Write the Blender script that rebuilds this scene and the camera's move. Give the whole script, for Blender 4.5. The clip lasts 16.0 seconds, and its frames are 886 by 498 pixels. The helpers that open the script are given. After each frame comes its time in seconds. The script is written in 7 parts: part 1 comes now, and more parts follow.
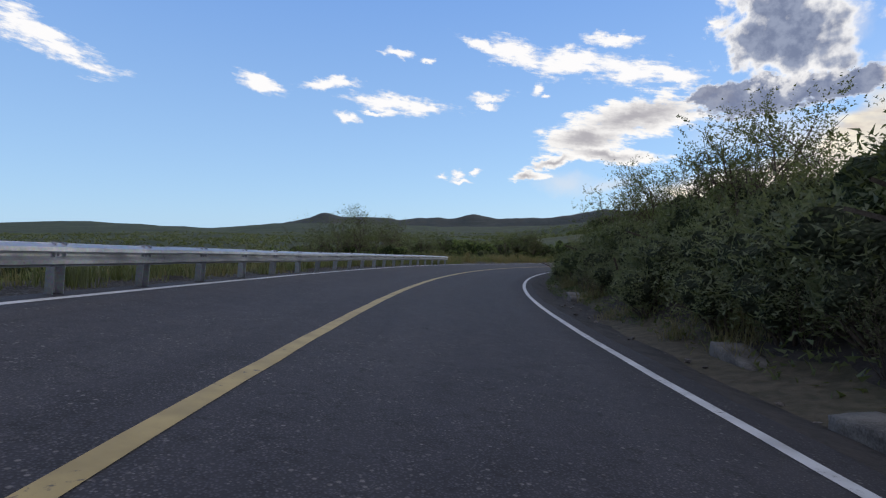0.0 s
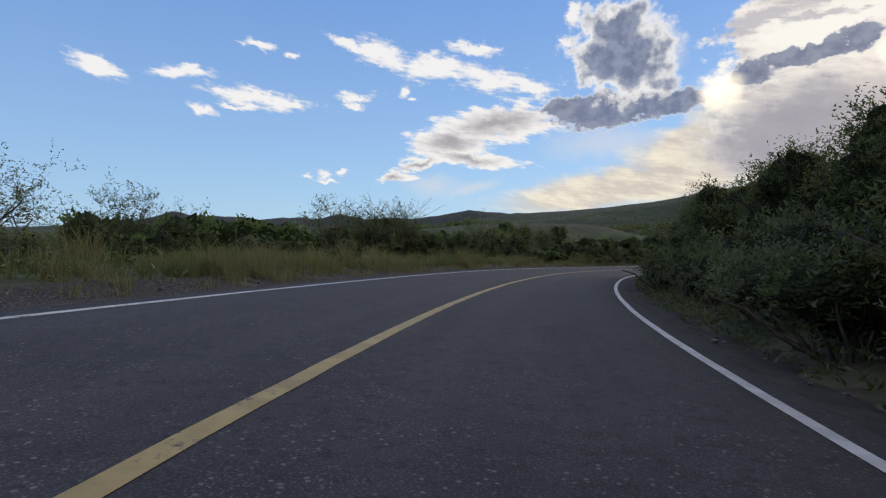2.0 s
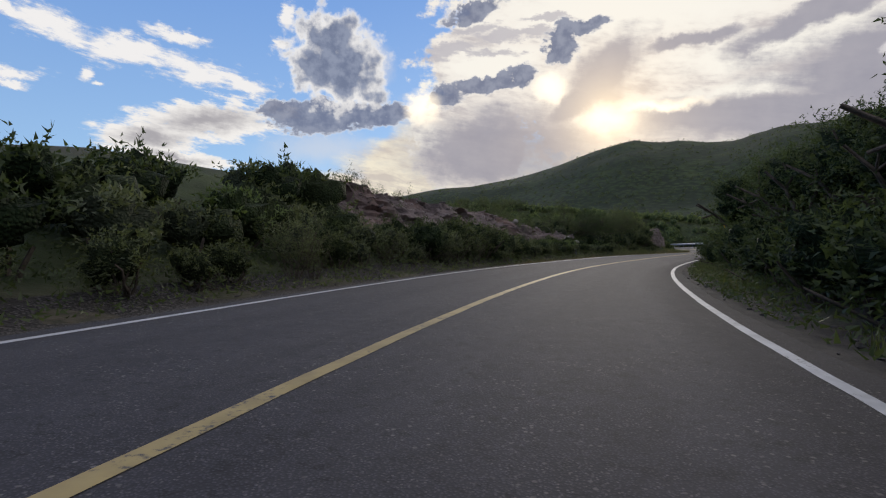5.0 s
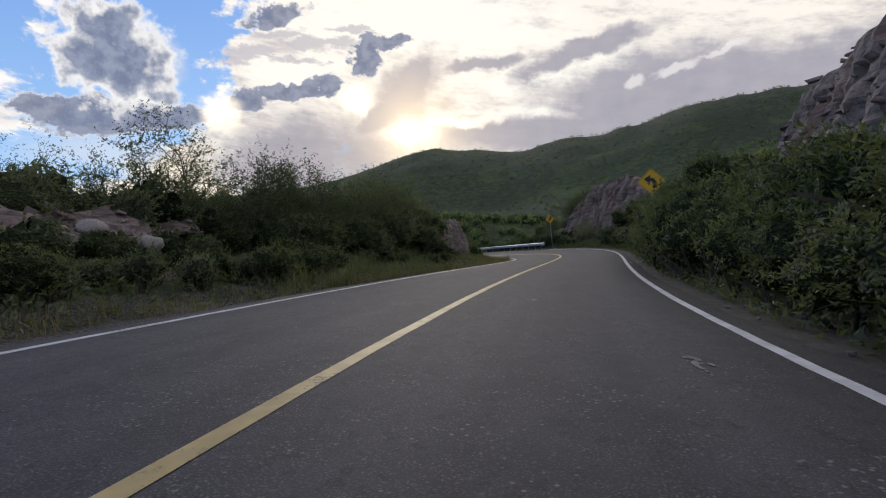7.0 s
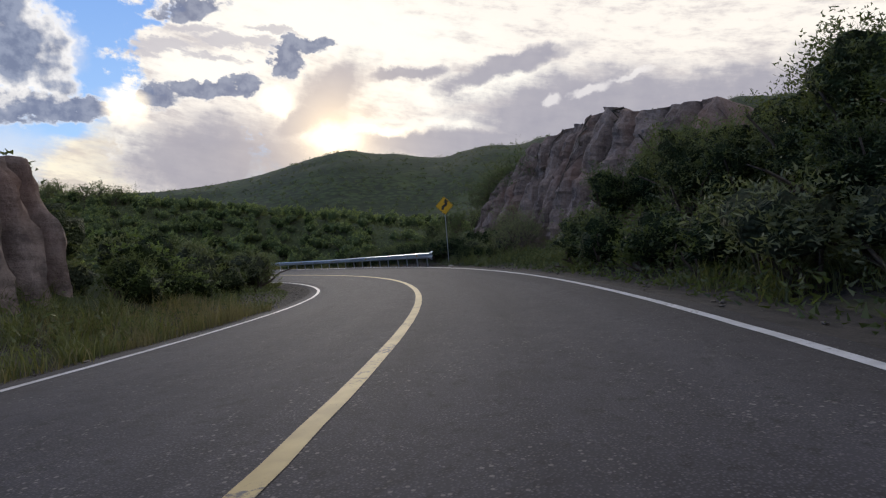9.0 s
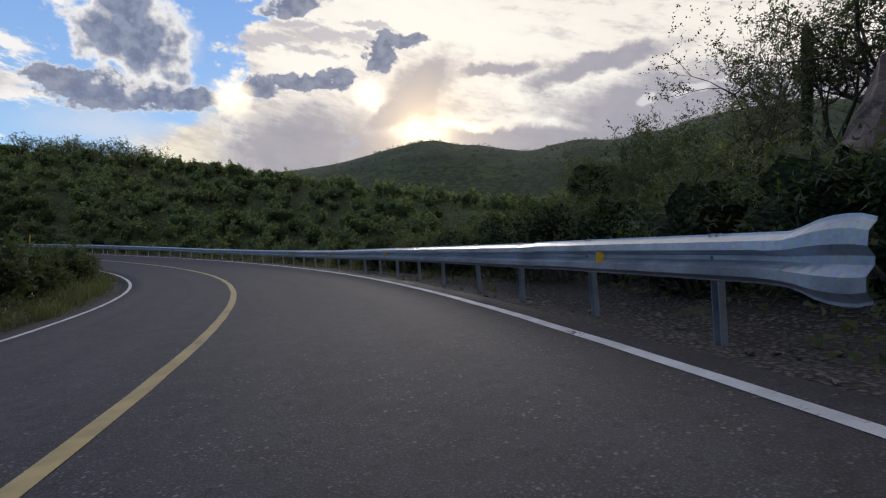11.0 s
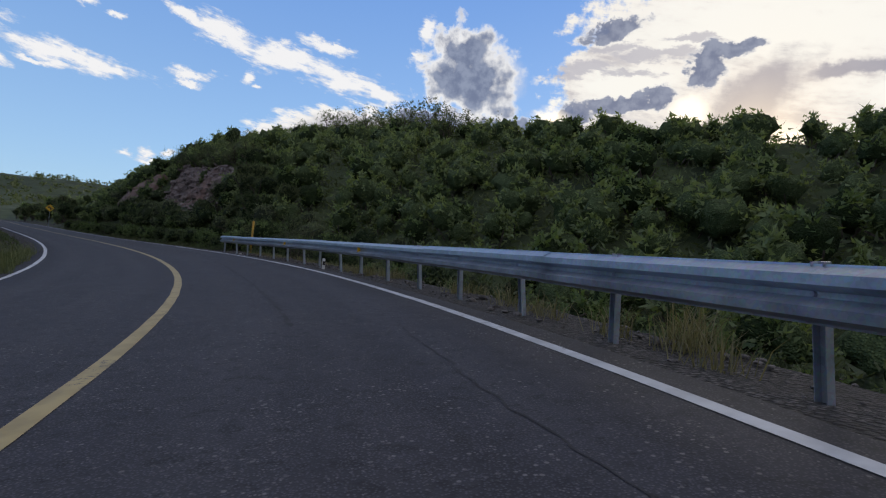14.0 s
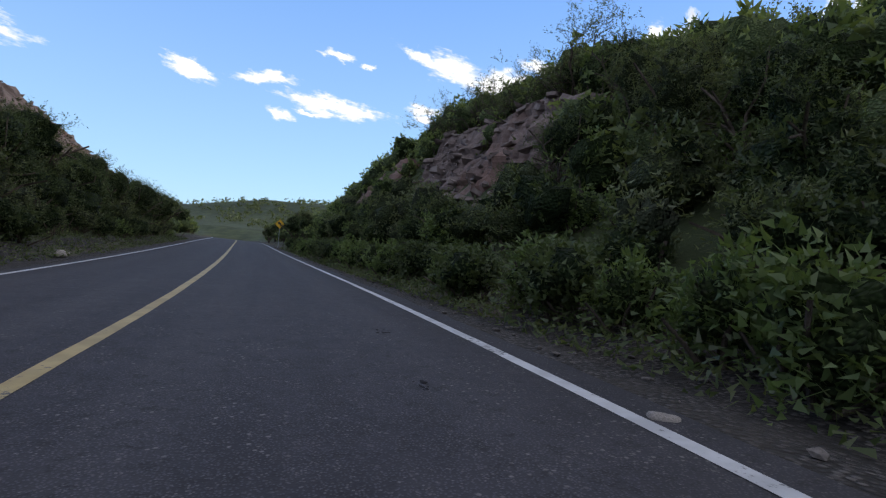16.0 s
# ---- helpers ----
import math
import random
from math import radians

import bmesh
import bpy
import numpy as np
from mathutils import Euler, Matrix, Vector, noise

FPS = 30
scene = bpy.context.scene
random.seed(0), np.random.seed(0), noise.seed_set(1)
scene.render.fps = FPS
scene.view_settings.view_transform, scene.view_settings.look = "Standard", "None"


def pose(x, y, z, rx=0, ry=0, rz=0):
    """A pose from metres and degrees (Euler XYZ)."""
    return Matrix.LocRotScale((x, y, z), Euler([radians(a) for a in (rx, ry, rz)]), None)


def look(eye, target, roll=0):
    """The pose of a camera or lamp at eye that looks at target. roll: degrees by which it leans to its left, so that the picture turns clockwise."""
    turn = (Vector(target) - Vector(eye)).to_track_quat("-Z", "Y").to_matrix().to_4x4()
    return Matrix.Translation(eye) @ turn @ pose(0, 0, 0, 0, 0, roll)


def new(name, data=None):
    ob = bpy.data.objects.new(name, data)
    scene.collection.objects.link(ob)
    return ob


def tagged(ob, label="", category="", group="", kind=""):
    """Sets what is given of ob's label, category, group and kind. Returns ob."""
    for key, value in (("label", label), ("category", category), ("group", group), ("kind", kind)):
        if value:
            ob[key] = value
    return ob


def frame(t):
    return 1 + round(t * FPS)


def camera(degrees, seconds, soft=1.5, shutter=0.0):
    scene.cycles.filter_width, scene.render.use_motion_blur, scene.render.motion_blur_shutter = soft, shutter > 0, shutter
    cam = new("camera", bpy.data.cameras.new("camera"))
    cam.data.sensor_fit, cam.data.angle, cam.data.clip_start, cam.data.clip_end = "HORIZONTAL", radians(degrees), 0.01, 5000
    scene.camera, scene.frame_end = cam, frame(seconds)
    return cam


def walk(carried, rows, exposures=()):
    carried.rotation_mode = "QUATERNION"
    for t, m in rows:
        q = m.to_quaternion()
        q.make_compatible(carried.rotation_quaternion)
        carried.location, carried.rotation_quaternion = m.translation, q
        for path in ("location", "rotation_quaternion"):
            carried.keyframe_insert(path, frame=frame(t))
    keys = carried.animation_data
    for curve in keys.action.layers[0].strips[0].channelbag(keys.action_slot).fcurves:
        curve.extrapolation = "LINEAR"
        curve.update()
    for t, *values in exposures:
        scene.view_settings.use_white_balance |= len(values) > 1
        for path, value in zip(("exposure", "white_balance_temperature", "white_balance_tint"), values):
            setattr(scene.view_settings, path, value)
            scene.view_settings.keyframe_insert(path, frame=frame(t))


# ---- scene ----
cam = camera(78.66, 16.0, soft=1.2, shutter=0.0)
PATH = [
    (0.0, pose(1.118, 0.012, 0.667, 88.170, -0.261, -0.039)),
    (0.5, pose(1.376, 10.615, 0.140, 88.334, -0.704, -2.687)),
    (1.0, pose(2.543, 20.748, -0.347, 88.084, 0.179, -5.862)),
    (1.5, pose(4.694, 30.333, -0.809, 88.325, -0.099, -9.640)),
    (2.0, pose(7.670, 39.319, -1.270, 88.311, -0.233, -13.952)),
    (2.5, pose(11.462, 47.765, -1.722, 88.469, 0.053, -18.156)),
    (3.0, pose(16.038, 55.757, -2.146, 88.365, 0.475, -22.897)),
    (3.5, pose(21.324, 63.308, -2.562, 88.335, 0.728, -27.736)),
    (4.0, pose(27.352, 70.326, -2.993, 88.378, 0.811, -32.675)),
    (4.5, pose(34.128, 76.653, -3.400, 88.470, 0.832, -37.715)),
    (5.0, pose(41.543, 82.241, -3.717, 88.586, 0.899, -42.855)),
    (5.5, pose(49.344, 87.225, -3.962, 88.701, 1.117, -48.098)),
    (6.0, pose(57.411, 91.509, -4.202, 88.814, 1.489, -53.441)),
    (6.5, pose(65.640, 94.764, -4.444, 89.212, 2.339, -58.115)),
    (7.0, pose(73.727, 97.283, -4.656, 89.080, 2.451, -62.610)),
    (7.5, pose(81.476, 99.385, -4.807, 89.326, 1.714, -66.466)),
    (8.0, pose(88.843, 101.101, -4.899, 89.536, 2.154, -69.244)),
    (8.5, pose(95.873, 102.663, -4.963, 89.666, 2.010, -70.747)),
    (9.0, pose(102.608, 104.264, -5.034, 89.715, 1.281, -70.975)),
    (9.5, pose(109.039, 106.100, -5.118, 89.693, 0.248, -70.108)),
    (10.0, pose(115.116, 108.429, -5.224, 89.606, -0.803, -68.325)),
    (10.5, pose(120.772, 111.266, -5.343, 89.462, -1.588, -65.805)),
    (11.0, pose(125.941, 114.606, -5.477, 89.261, -2.106, -62.549)),
    (11.5, pose(130.759, 118.503, -5.638, 89.416, -2.831, -58.465)),
    (12.0, pose(135.333, 123.050, -5.833, 89.322, -3.422, -53.465)),
    (12.5, pose(139.457, 128.177, -6.052, 89.218, -4.088, -48.070)),
    (13.0, pose(142.988, 133.716, -6.261, 89.323, -4.489, -42.378)),
    (13.5, pose(145.853, 139.637, -6.448, 88.956, -4.293, -36.831)),
    (14.0, pose(148.041, 145.897, -6.610, 89.621, -5.171, -30.918)),
    (14.5, pose(149.615, 152.562, -6.745, 89.394, -4.793, -24.851)),
    (15.0, pose(150.379, 159.736, -6.873, 89.801, -5.064, -18.540)),
    (15.5, pose(150.230, 167.202, -7.012, 89.830, -5.272, -12.790)),
    (16.0, pose(149.392, 174.755, -7.160, 89.646, -4.878, -7.784)),
]
EXPOSURES = [(0.0, 0.05, 6350, 10), (1.0, 0.0, 6380, 10), (3.0, -0.15, 6400, 10), (5.5, -0.1, 6450, 10), (6.5, 0.0, 6450, 10), (8.0, 0.12, 6450, 10), (10.5, 0.0, 6450, 10), (12.0, -0.12, 6450, 10),
             (13.5, -0.15, 6350, 10), (14.5, 0.05, 6250, 9), (15.5, 0.26, 6150, 8), (16.0, 0.36, 6350, 9)]
walk(cam, PATH, EXPOSURES)

# ---- sky and sun ----
SUN_AZ, SUN_EL = 60.0, 11.5


def link(tree, a, b):
    tree.links.new(a, b)


def maths(tree, op, a, b=None, c=None, clamp=False):
    n = tree.nodes.new("ShaderNodeMath")
    n.operation, n.use_clamp = op, clamp
    for i, v in enumerate((a, b, c)):
        if v is None:
            continue
        if isinstance(v, (int, float)):
            n.inputs[i].default_value = v
        else:
            tree.links.new(v, n.inputs[i])
    return n.outputs[0]


def blend(tree, fac, a, b, mode="MIX"):
    n = tree.nodes.new("ShaderNodeMix")
    n.data_type, n.blend_type = "RGBA", mode
    for sock, v in ((n.inputs["Factor"], fac), (n.inputs[6], a), (n.inputs[7], b)):
        if isinstance(v, (int, float)):
            sock.default_value = v
        elif isinstance(v, tuple):
            sock.default_value = (*v, 1.0) if len(v) == 3 else v
        else:
            tree.links.new(v, sock)
    return n.outputs[2]


def span(tree, v, lo, hi, to_lo=0.0, to_hi=1.0, smooth=True):
    n = tree.nodes.new("ShaderNodeMapRange")
    n.interpolation_type = "SMOOTHSTEP" if smooth else "LINEAR"
    tree.links.new(v, n.inputs["Value"])
    for key, x in (("From Min", lo), ("From Max", hi), ("To Min", to_lo), ("To Max", to_hi)):
        n.inputs[key].default_value = x
    return n.outputs["Result"]


def noisy(tree, vec, scale, detail=4.0, rough=0.55, colour=False):
    n = tree.nodes.new("ShaderNodeTexNoise")
    if vec is not None:
        tree.links.new(vec, n.inputs["Vector"])
    n.inputs["Scale"].default_value, n.inputs["Detail"].default_value, n.inputs["Roughness"].default_value = scale, detail, rough
    return n.outputs["Color" if colour else "Fac"]


# clouds: azimuth and height of the middle, half width, half height, lean, all in degrees
WHITE = [(-36, 15.8, 4.8, 1.1, -24), (-18.4, 14.6, 2.2, 0.75, -17), (3.6, 19.1, 2.12, 0.45, -19), (7.9, 18.0, 3.2, 1.18, -15), (13.0, 16.8, 4.9, 1.25, -9), (18.8, 15.8, 4.4, 1.16, -13), (23.0, 14.8, 2.5, 0.67, -15),
         (-5.1, 18.2, 1.45, 0.39, -8), (-1.6, 17.2, 0.68, 0.25, -4), (-11.9, 14.9, 2.9, 0.55, 2), (-4.8, 13.2, 4.5, 0.8, -5), (-9.9, 11.8, 1.1, 0.44, -7), (-7.1, 12.4, 1.6, 0.3, -7), (4.8, 13.8, 1.95, 0.5, 5)]
WHITE += [(4.8, 13.0, 1.3, 0.27, 3), (17.4, 18.6, 2.7, 0.48, -12), (9.5, 14.7, 0.51, 0.59, 3), (10.5, 14.0, 0.51, 0.27, 2), (27.3, 21.5, 0.7, 0.9, -2), (26.6, 18.7, 0.6, 0.5, -2), (0.0, 5.9, 0.81, 0.33, 2), (1.7, 5.9, 0.73, 0.49, 2), (3.2, 6.3, 0.48, 0.33, 2), (2.0, 5.3, 0.83, 0.22, 2)]
WHITE_LOW = [(19.5, 11.3, 7.1, 1.75, 6), (14.5, 9.4, 4.7, 1.6, 9), (16.8, 7.9, 5.2, 0.8, -5), (11.5, 7.1, 2.9, 0.5, 11), (9.0, 5.8, 1.7, 0.5, 1)]
HAZE = [(12.7, 4.9, 3.6, 1.6, -5), (17.0, 4.7, 4.0, 1.0, 15), (36.5, 17.5, 1.8, 2.6, 0), (31.0, 9.0, 8.0, 2.2, 0)]
CUMULUS = [(32.0, 17.6, 5.2, 4.1, -8), (31.6, 19.8, 3.8, 2.4, -3), (33.2, 15.6, 3.8, 2.7, -3)]
DARK = [(30.0, 12.2, 5.2, 1.7, 1), (35.4, 12.7, 4.4, 1.05, 5), (32.8, 12.4, 4.0, 1.1, 3), (26.6, 12.4, 2.8, 0.9, -1)]
DARK_SUN = [(46.4, 22.1, 3.3, 0.85, 17), (55.4, 18.8, 2.0, 1.8, 35), (58.2, 20.2, 2.2, 0.7, 12), (43.4, 14.4, 2.2, 1.3, 18), (47.4, 15.4, 4.2, 0.9, 7), (51.2, 16.2, 1.7, 1.05, 10)]
RIPPLE = [(44.3, 18.8, 3.4, 0.5, 9), (49.3, 20.0, 3.0, 0.5, 0), (42.0, 18.0, 1.6, 0.35, 2), (52.6, 20.0, 2.5, 0.45, -5), (48.4, 18.3, 2.3, 0.35, 0), (46.1, 20.4, 2.3, 0.35, 10), (54.0, 21.2, 2.6, 0.3, -4)]
VEIL = [(48.9, 17.4, 8.6, 4.8, 0), (60.8, 20.5, 18.6, 6.7, -3), (67, 12.3, 22, 7.1, -4), (86, 14, 24, 14, -9), (49.6, 22.4, 6.0, 2.2, 24), (112, 16, 40, 26, 0), (78, 28, 32, 12, 0), (46, 10.5, 7, 6, 0)]
LOW_GLOW = [(42.9, 10.0, 6.0, 5.0, 0), (38.2, 6.0, 8.0, 4.2, 0), (32.0, 4.8, 14.0, 2.6, 9), (40.0, 9.4, 8.0, 2.4, 14), (52, 6, 14, 7, 0)]
BRIGHT = [(54.4, 14.7, 1.8, 1.7, -2), (59.7, 11.6, 3.2, 1.6, -3), (65.0, 12.4, 6.5, 0.9, 1), (40.9, 14.9, 2.2, 2.6, 2), (61, 21.5, 15, 3.2, -4), (74, 16.2, 11, 1.6, 5), (40.0, 10.4, 4.5, 2.3, -10), (73, 12.8, 5, 0.8, -1), (48.5, 17.4, 6, 1.6, 4)]
GREY = [(59.6, 15.6, 4.4, 2.3, 41), (49.0, 9.2, 9.0, 3.6, -1), (76, 10.4, 13, 2.0, -2), (86, 12.6, 12, 4.4, -2), (67.5, 17.7, 4.2, 0.6, 4), (96, 12.0, 14, 3.4, 6), (78, 18.0, 7, 1.0, 12), (56, 12.6, 3.0, 1.2, 40)]
HOT = [(54.3, 14.6, 1.5, 1.4, -2), (59.8, 11.4, 2.6, 1.35, -3), (64.2, 12.1, 5.0, 0.55, 0), (41.0, 13.2, 1.8, 1.6, 0)]
LENS = [(82.9, 14.5, 0.96, 0.62, -9), (86.6, 15.2, 2.3, 0.5, 8), (90.5, 16.2, 2.4, 0.35, 14)]

world = bpy.data.worlds.new("sky")
scene.world = world
world.use_nodes = True
wt = world.node_tree
wt.nodes.clear()
sky = wt.nodes.new("ShaderNodeTexSky")
sky.sky_type, sky.sun_disc = "NISHITA", False
sky.sun_elevation, sky.sun_rotation = radians(SUN_EL), radians(SUN_AZ)
sky.altitude, sky.air_density, sky.dust_density, sky.ozone_density = 900, 1.0, 0.6, 2.2
coord = wt.nodes.new("ShaderNodeTexCoord")
parts_xyz = wt.nodes.new("ShaderNodeSeparateXYZ")
link(wt, coord.outputs["Generated"], parts_xyz.inputs[0])
azimuth = maths(wt, "MULTIPLY", maths(wt, "ARCTAN2", parts_xyz.outputs[0], parts_xyz.outputs[1]), 57.2958)
height = maths(wt, "MULTIPLY", maths(wt, "ARCSINE", parts_xyz.outputs[2]), 57.2958)
place = wt.nodes.new("ShaderNodeCombineXYZ")
link(wt, azimuth, place.inputs[0])
link(wt, height, place.inputs[1])
flat = wt.nodes.new("ShaderNodeMapping")  # streaks lie along the drift of the clouds
flat.vector_type = "TEXTURE"
flat.inputs["Scale"].default_value = (2.6, 0.75, 1.0)
flat.inputs["Rotation"].default_value = (0, 0, radians(-9))
link(wt, place.outputs[0], flat.inputs[0])
billow = noisy(wt, place.outputs[0], 0.22, 7, 0.62)
fine_billow = noisy(wt, place.outputs[0], 0.8, 7, 0.58)
streak = noisy(wt, flat.outputs[0], 0.55, 9, 0.62)
thread = noisy(wt, flat.outputs[0], 1.5, 8, 0.66)


def shifted(scale, amount, base, detail=5.0):
    """The sky's coordinates, pushed about by noise so that cloud edges billow."""
    push = wt.nodes.new("ShaderNodeVectorMath")
    push.operation = "MULTIPLY_ADD"
    link(wt, noisy(wt, place.outputs[0], scale, detail, 0.6, True), push.inputs[0])
    push.inputs[1].default_value = (amount * 2, amount * 2, 0)
    half = wt.nodes.new("ShaderNodeVectorMath")
    half.operation = "SUBTRACT"
    link(wt, base, half.inputs[0])
    half.inputs[1].default_value = (amount, amount, 0)
    link(wt, half.outputs[0], push.inputs[2])
    return push.outputs[0]


billowed = shifted(2.6, 0.16, shifted(0.8, 0.55, shifted(0.25, 0.9, place.outputs[0], 2.0), 4.0), 6.0)


LATEST = []


def cloud_field(items, where):
    """Depth inside the nearest of the given clouds; worked out one after another, so that few values are held at a time."""
    total = None
    for az, el, rx, ry, lean in items:
        spot_at = where
        if LATEST:
            after = wt.nodes.new("ShaderNodeVectorMath")
            after.operation = "MULTIPLY_ADD"
            link(wt, LATEST[-1], after.inputs[0])
            after.inputs[1].default_value = (1e-5, 1e-5, 0)
            link(wt, where, after.inputs[2])
            spot_at = after.outputs[0]
        m = wt.nodes.new("ShaderNodeMapping")
        m.vector_type = "TEXTURE"
        m.inputs["Location"].default_value, m.inputs["Rotation"].default_value = (az, el, 0), (0, 0, radians(lean))
        m.inputs["Scale"].default_value = (rx, ry, 1)
        link(wt, spot_at, m.inputs[0])
        length = wt.nodes.new("ShaderNodeVectorMath")
        length.operation = "LENGTH"
        link(wt, m.outputs[0], length.inputs[0])
        d = maths(wt, "SUBTRACT", 1.0, length.outputs["Value"])
        total = d if total is None else maths(wt, "MAXIMUM", total, d)
        LATEST.append(total)
    return total


def ragged(field, noise_out, amount):
    return maths(wt, "ADD", field, maths(wt, "MULTIPLY", maths(wt, "SUBTRACT", noise_out, 0.5), amount))


soft_billow = noisy(wt, place.outputs[0], 0.45, 4, 0.5)
white_depth = ragged(ragged(cloud_field(WHITE, billowed), streak, 2.6), thread, 2.2)
white = span(wt, white_depth, -0.36, 0.46)
low_depth = ragged(ragged(cloud_field(WHITE_LOW, billowed), streak, 2.4), thread, 1.6)
low_white = span(wt, low_depth, -0.30, 0.25)
low_shade = span(wt, ragged(ragged(low_depth, streak, -3.0), thread, -2.4), 0.05, 1.0)
heap_depth = ragged(ragged(cloud_field(CUMULUS, billowed), soft_billow, 1.3), fine_billow, 0.9)
heap = span(wt, heap_depth, -0.20, 0.16)
heap_core = span(wt, ragged(heap_depth, soft_billow, 0.6), -0.02, 0.52)
dark_depth = ragged(ragged(cloud_field(DARK + DARK_SUN, billowed), streak, 1.6), fine_billow, 1.6)
dark = span(wt, dark_depth, -0.22, 0.18)
dark_core = span(wt, dark_depth, -0.16, 0.22)
ripple = span(wt, ragged(ragged(cloud_field(RIPPLE, billowed), streak, 2.6), thread, 2.6), -0.40, 0.40)
haze = span(wt, ragged(cloud_field(HAZE, billowed), billow, 0.8), -0.1, 0.9)
grey = span(wt, ragged(ragged(cloud_field(GREY, billowed), streak, 1.3), billow, 1.2), -0.40, 0.35)
veil = span(wt, ragged(ragged(ragged(cloud_field(VEIL, billowed), streak, 0.6), fine_billow, 0.6), billow, 0.5), -0.03, 0.16)
low_glow = span(wt, ragged(ragged(cloud_field(LOW_GLOW, billowed), streak, 0.7), billow, 0.6), -0.10, 0.55)
bright = span(wt, ragged(ragged(cloud_field(BRIGHT, billowed), streak, 1.0), fine_billow, 0.5), -0.35, 0.55)
toward = wt.nodes.new("ShaderNodeVectorMath")
toward.operation = "DISTANCE"
link(wt, place.outputs[0], toward.inputs[0])
toward.inputs[1].default_value = (SUN_AZ, SUN_EL, 0)
glow = maths(wt, "POWER", 2.718, maths(wt, "MULTIPLY", toward.outputs["Value"], -0.30))
# clear sky: the physical sky, deepened towards the blue that the hour gives it
low_sky = maths(wt, "POWER", span(wt, height, 0.0, 42.0, 1.0, 0.0, False), 1.6)
deep = blend(wt, low_sky, (0.125, 0.30, 0.78), (0.46, 0.70, 0.93))
clear = blend(wt, 0.8, blend(wt, 1.0, sky.outputs[0], (0.13, 0.14, 0.17), "MULTIPLY"), deep)
veil_tone = span(wt, ragged(ragged(ragged(maths(wt, "MULTIPLY", height, 0.03), streak, 3.2), thread, 1.4), billow, 1.2), -0.30, 0.80)
veil_colour = blend(wt, veil_tone, (0.60, 0.55, 0.545), (0.99, 0.92, 0.83))
veil_colour = blend(wt, bright, veil_colour, (1.05, 1.0, 0.90))
veil_colour = blend(wt, maths(wt, "MULTIPLY", grey, 0.94), veil_colour, blend(wt, soft_billow, (0.32, 0.31, 0.375), (0.45, 0.425, 0.465)))
veil_colour = blend(wt, maths(wt, "MULTIPLY", ripple, 0.75), veil_colour, (0.50, 0.475, 0.52))
veil_colour = blend(wt, glow, veil_colour, (1.6, 1.25, 0.82))
glow_colour = blend(wt, maths(wt, "MULTIPLY", grey, 0.75), blend(wt, veil_tone, (0.70, 0.61, 0.52), (1.0, 0.90, 0.70)), (0.42, 0.41, 0.47))
white_colour = blend(wt, span(wt, white_depth, 0.05, 0.55), (0.80, 0.81, 0.86), (1.0, 0.965, 0.93))
low_colour = blend(wt, low_shade, (1.0, 0.955, 0.90), (0.45, 0.42, 0.43))
heap_colour = blend(wt, heap_core, (0.96, 0.93, 0.90), blend(wt, span(wt, fine_billow, 0.36, 0.64), (0.185, 0.215, 0.315), (0.30, 0.335, 0.44)))
dark_colour = blend(wt, dark_core, (0.95, 0.91, 0.87), blend(wt, span(wt, fine_billow, 0.36, 0.64), (0.185, 0.21, 0.31), (0.30, 0.325, 0.42)))
# overhead and behind, out of view: thin pale cloud added to make the ground's light less blue
behind = maths(wt, "MAXIMUM", span(wt, azimuth, -62.0, -95.0), span(wt, azimuth, 120.0, 150.0))
cover = maths(wt, "MULTIPLY", maths(wt, "MAXIMUM", span(wt, height, 27.0, 44.0), maths(wt, "MULTIPLY", behind, 0.8)), span(wt, billow, 0.25, 0.55, 0.55, 0.95))
clear = blend(wt, cover, clear, (0.49, 0.475, 0.49))
out = blend(wt, maths(wt, "MULTIPLY", haze, 0.45), clear, (0.85, 0.80, 0.76))
out = blend(wt, maths(wt, "MULTIPLY", low_glow, 0.95), out, glow_colour)
out = blend(wt, maths(wt, "MULTIPLY", veil, 0.98), out, veil_colour)
out = blend(wt, maths(wt, "MULTIPLY", white, 0.95), out, white_colour)
out = blend(wt, maths(wt, "MULTIPLY", low_white, 0.96), out, low_colour)
out = blend(wt, maths(wt, "MULTIPLY", span(wt, ragged(cloud_field(LENS, billowed), fine_billow, 1.0), -0.2, 0.5), 0.6), out, (0.93, 0.89, 0.87))
out = blend(wt, maths(wt, "MULTIPLY", dark, 0.95), out, dark_colour)
out = blend(wt, maths(wt, "MULTIPLY", heap, 0.97), out, heap_colour)
out = blend(wt, maths(wt, "MULTIPLY", span(wt, ragged(cloud_field(HOT, billowed), streak, 0.8), -0.4, 0.9), 0.85), out, (1.75, 1.5, 1.12))
background = wt.nodes.new("ShaderNodeBackground")
background.inputs["Strength"].default_value = 1.0
link(wt, out, background.inputs["Color"])
world_out = wt.nodes.new("ShaderNodeOutputWorld")
link(wt, background.outputs[0], world_out.inputs["Surface"])

lamp = bpy.data.lights.new("sun", "SUN")
lamp.energy, lamp.angle, lamp.color = 1.1, radians(16), (1.0, 0.90, 0.78)
sun = new("sun", lamp)
sun.matrix_world = look((0, 0, 60), (-math.sin(radians(SUN_AZ)) * math.cos(radians(SUN_EL)) * 100,
                                     -math.cos(radians(SUN_AZ)) * math.cos(radians(SUN_EL)) * 100, 60 - math.sin(radians(SUN_EL)) * 100))

# ---- materials ----
def material(name, rough=0.9, metal=0.0):
    m = bpy.data.materials.new(name)
    m.use_nodes = True
    t = m.node_tree
    b = t.nodes["Principled BSDF"]
    b.inputs["Roughness"].default_value, b.inputs["Metallic"].default_value = rough, metal
    return m, t, b


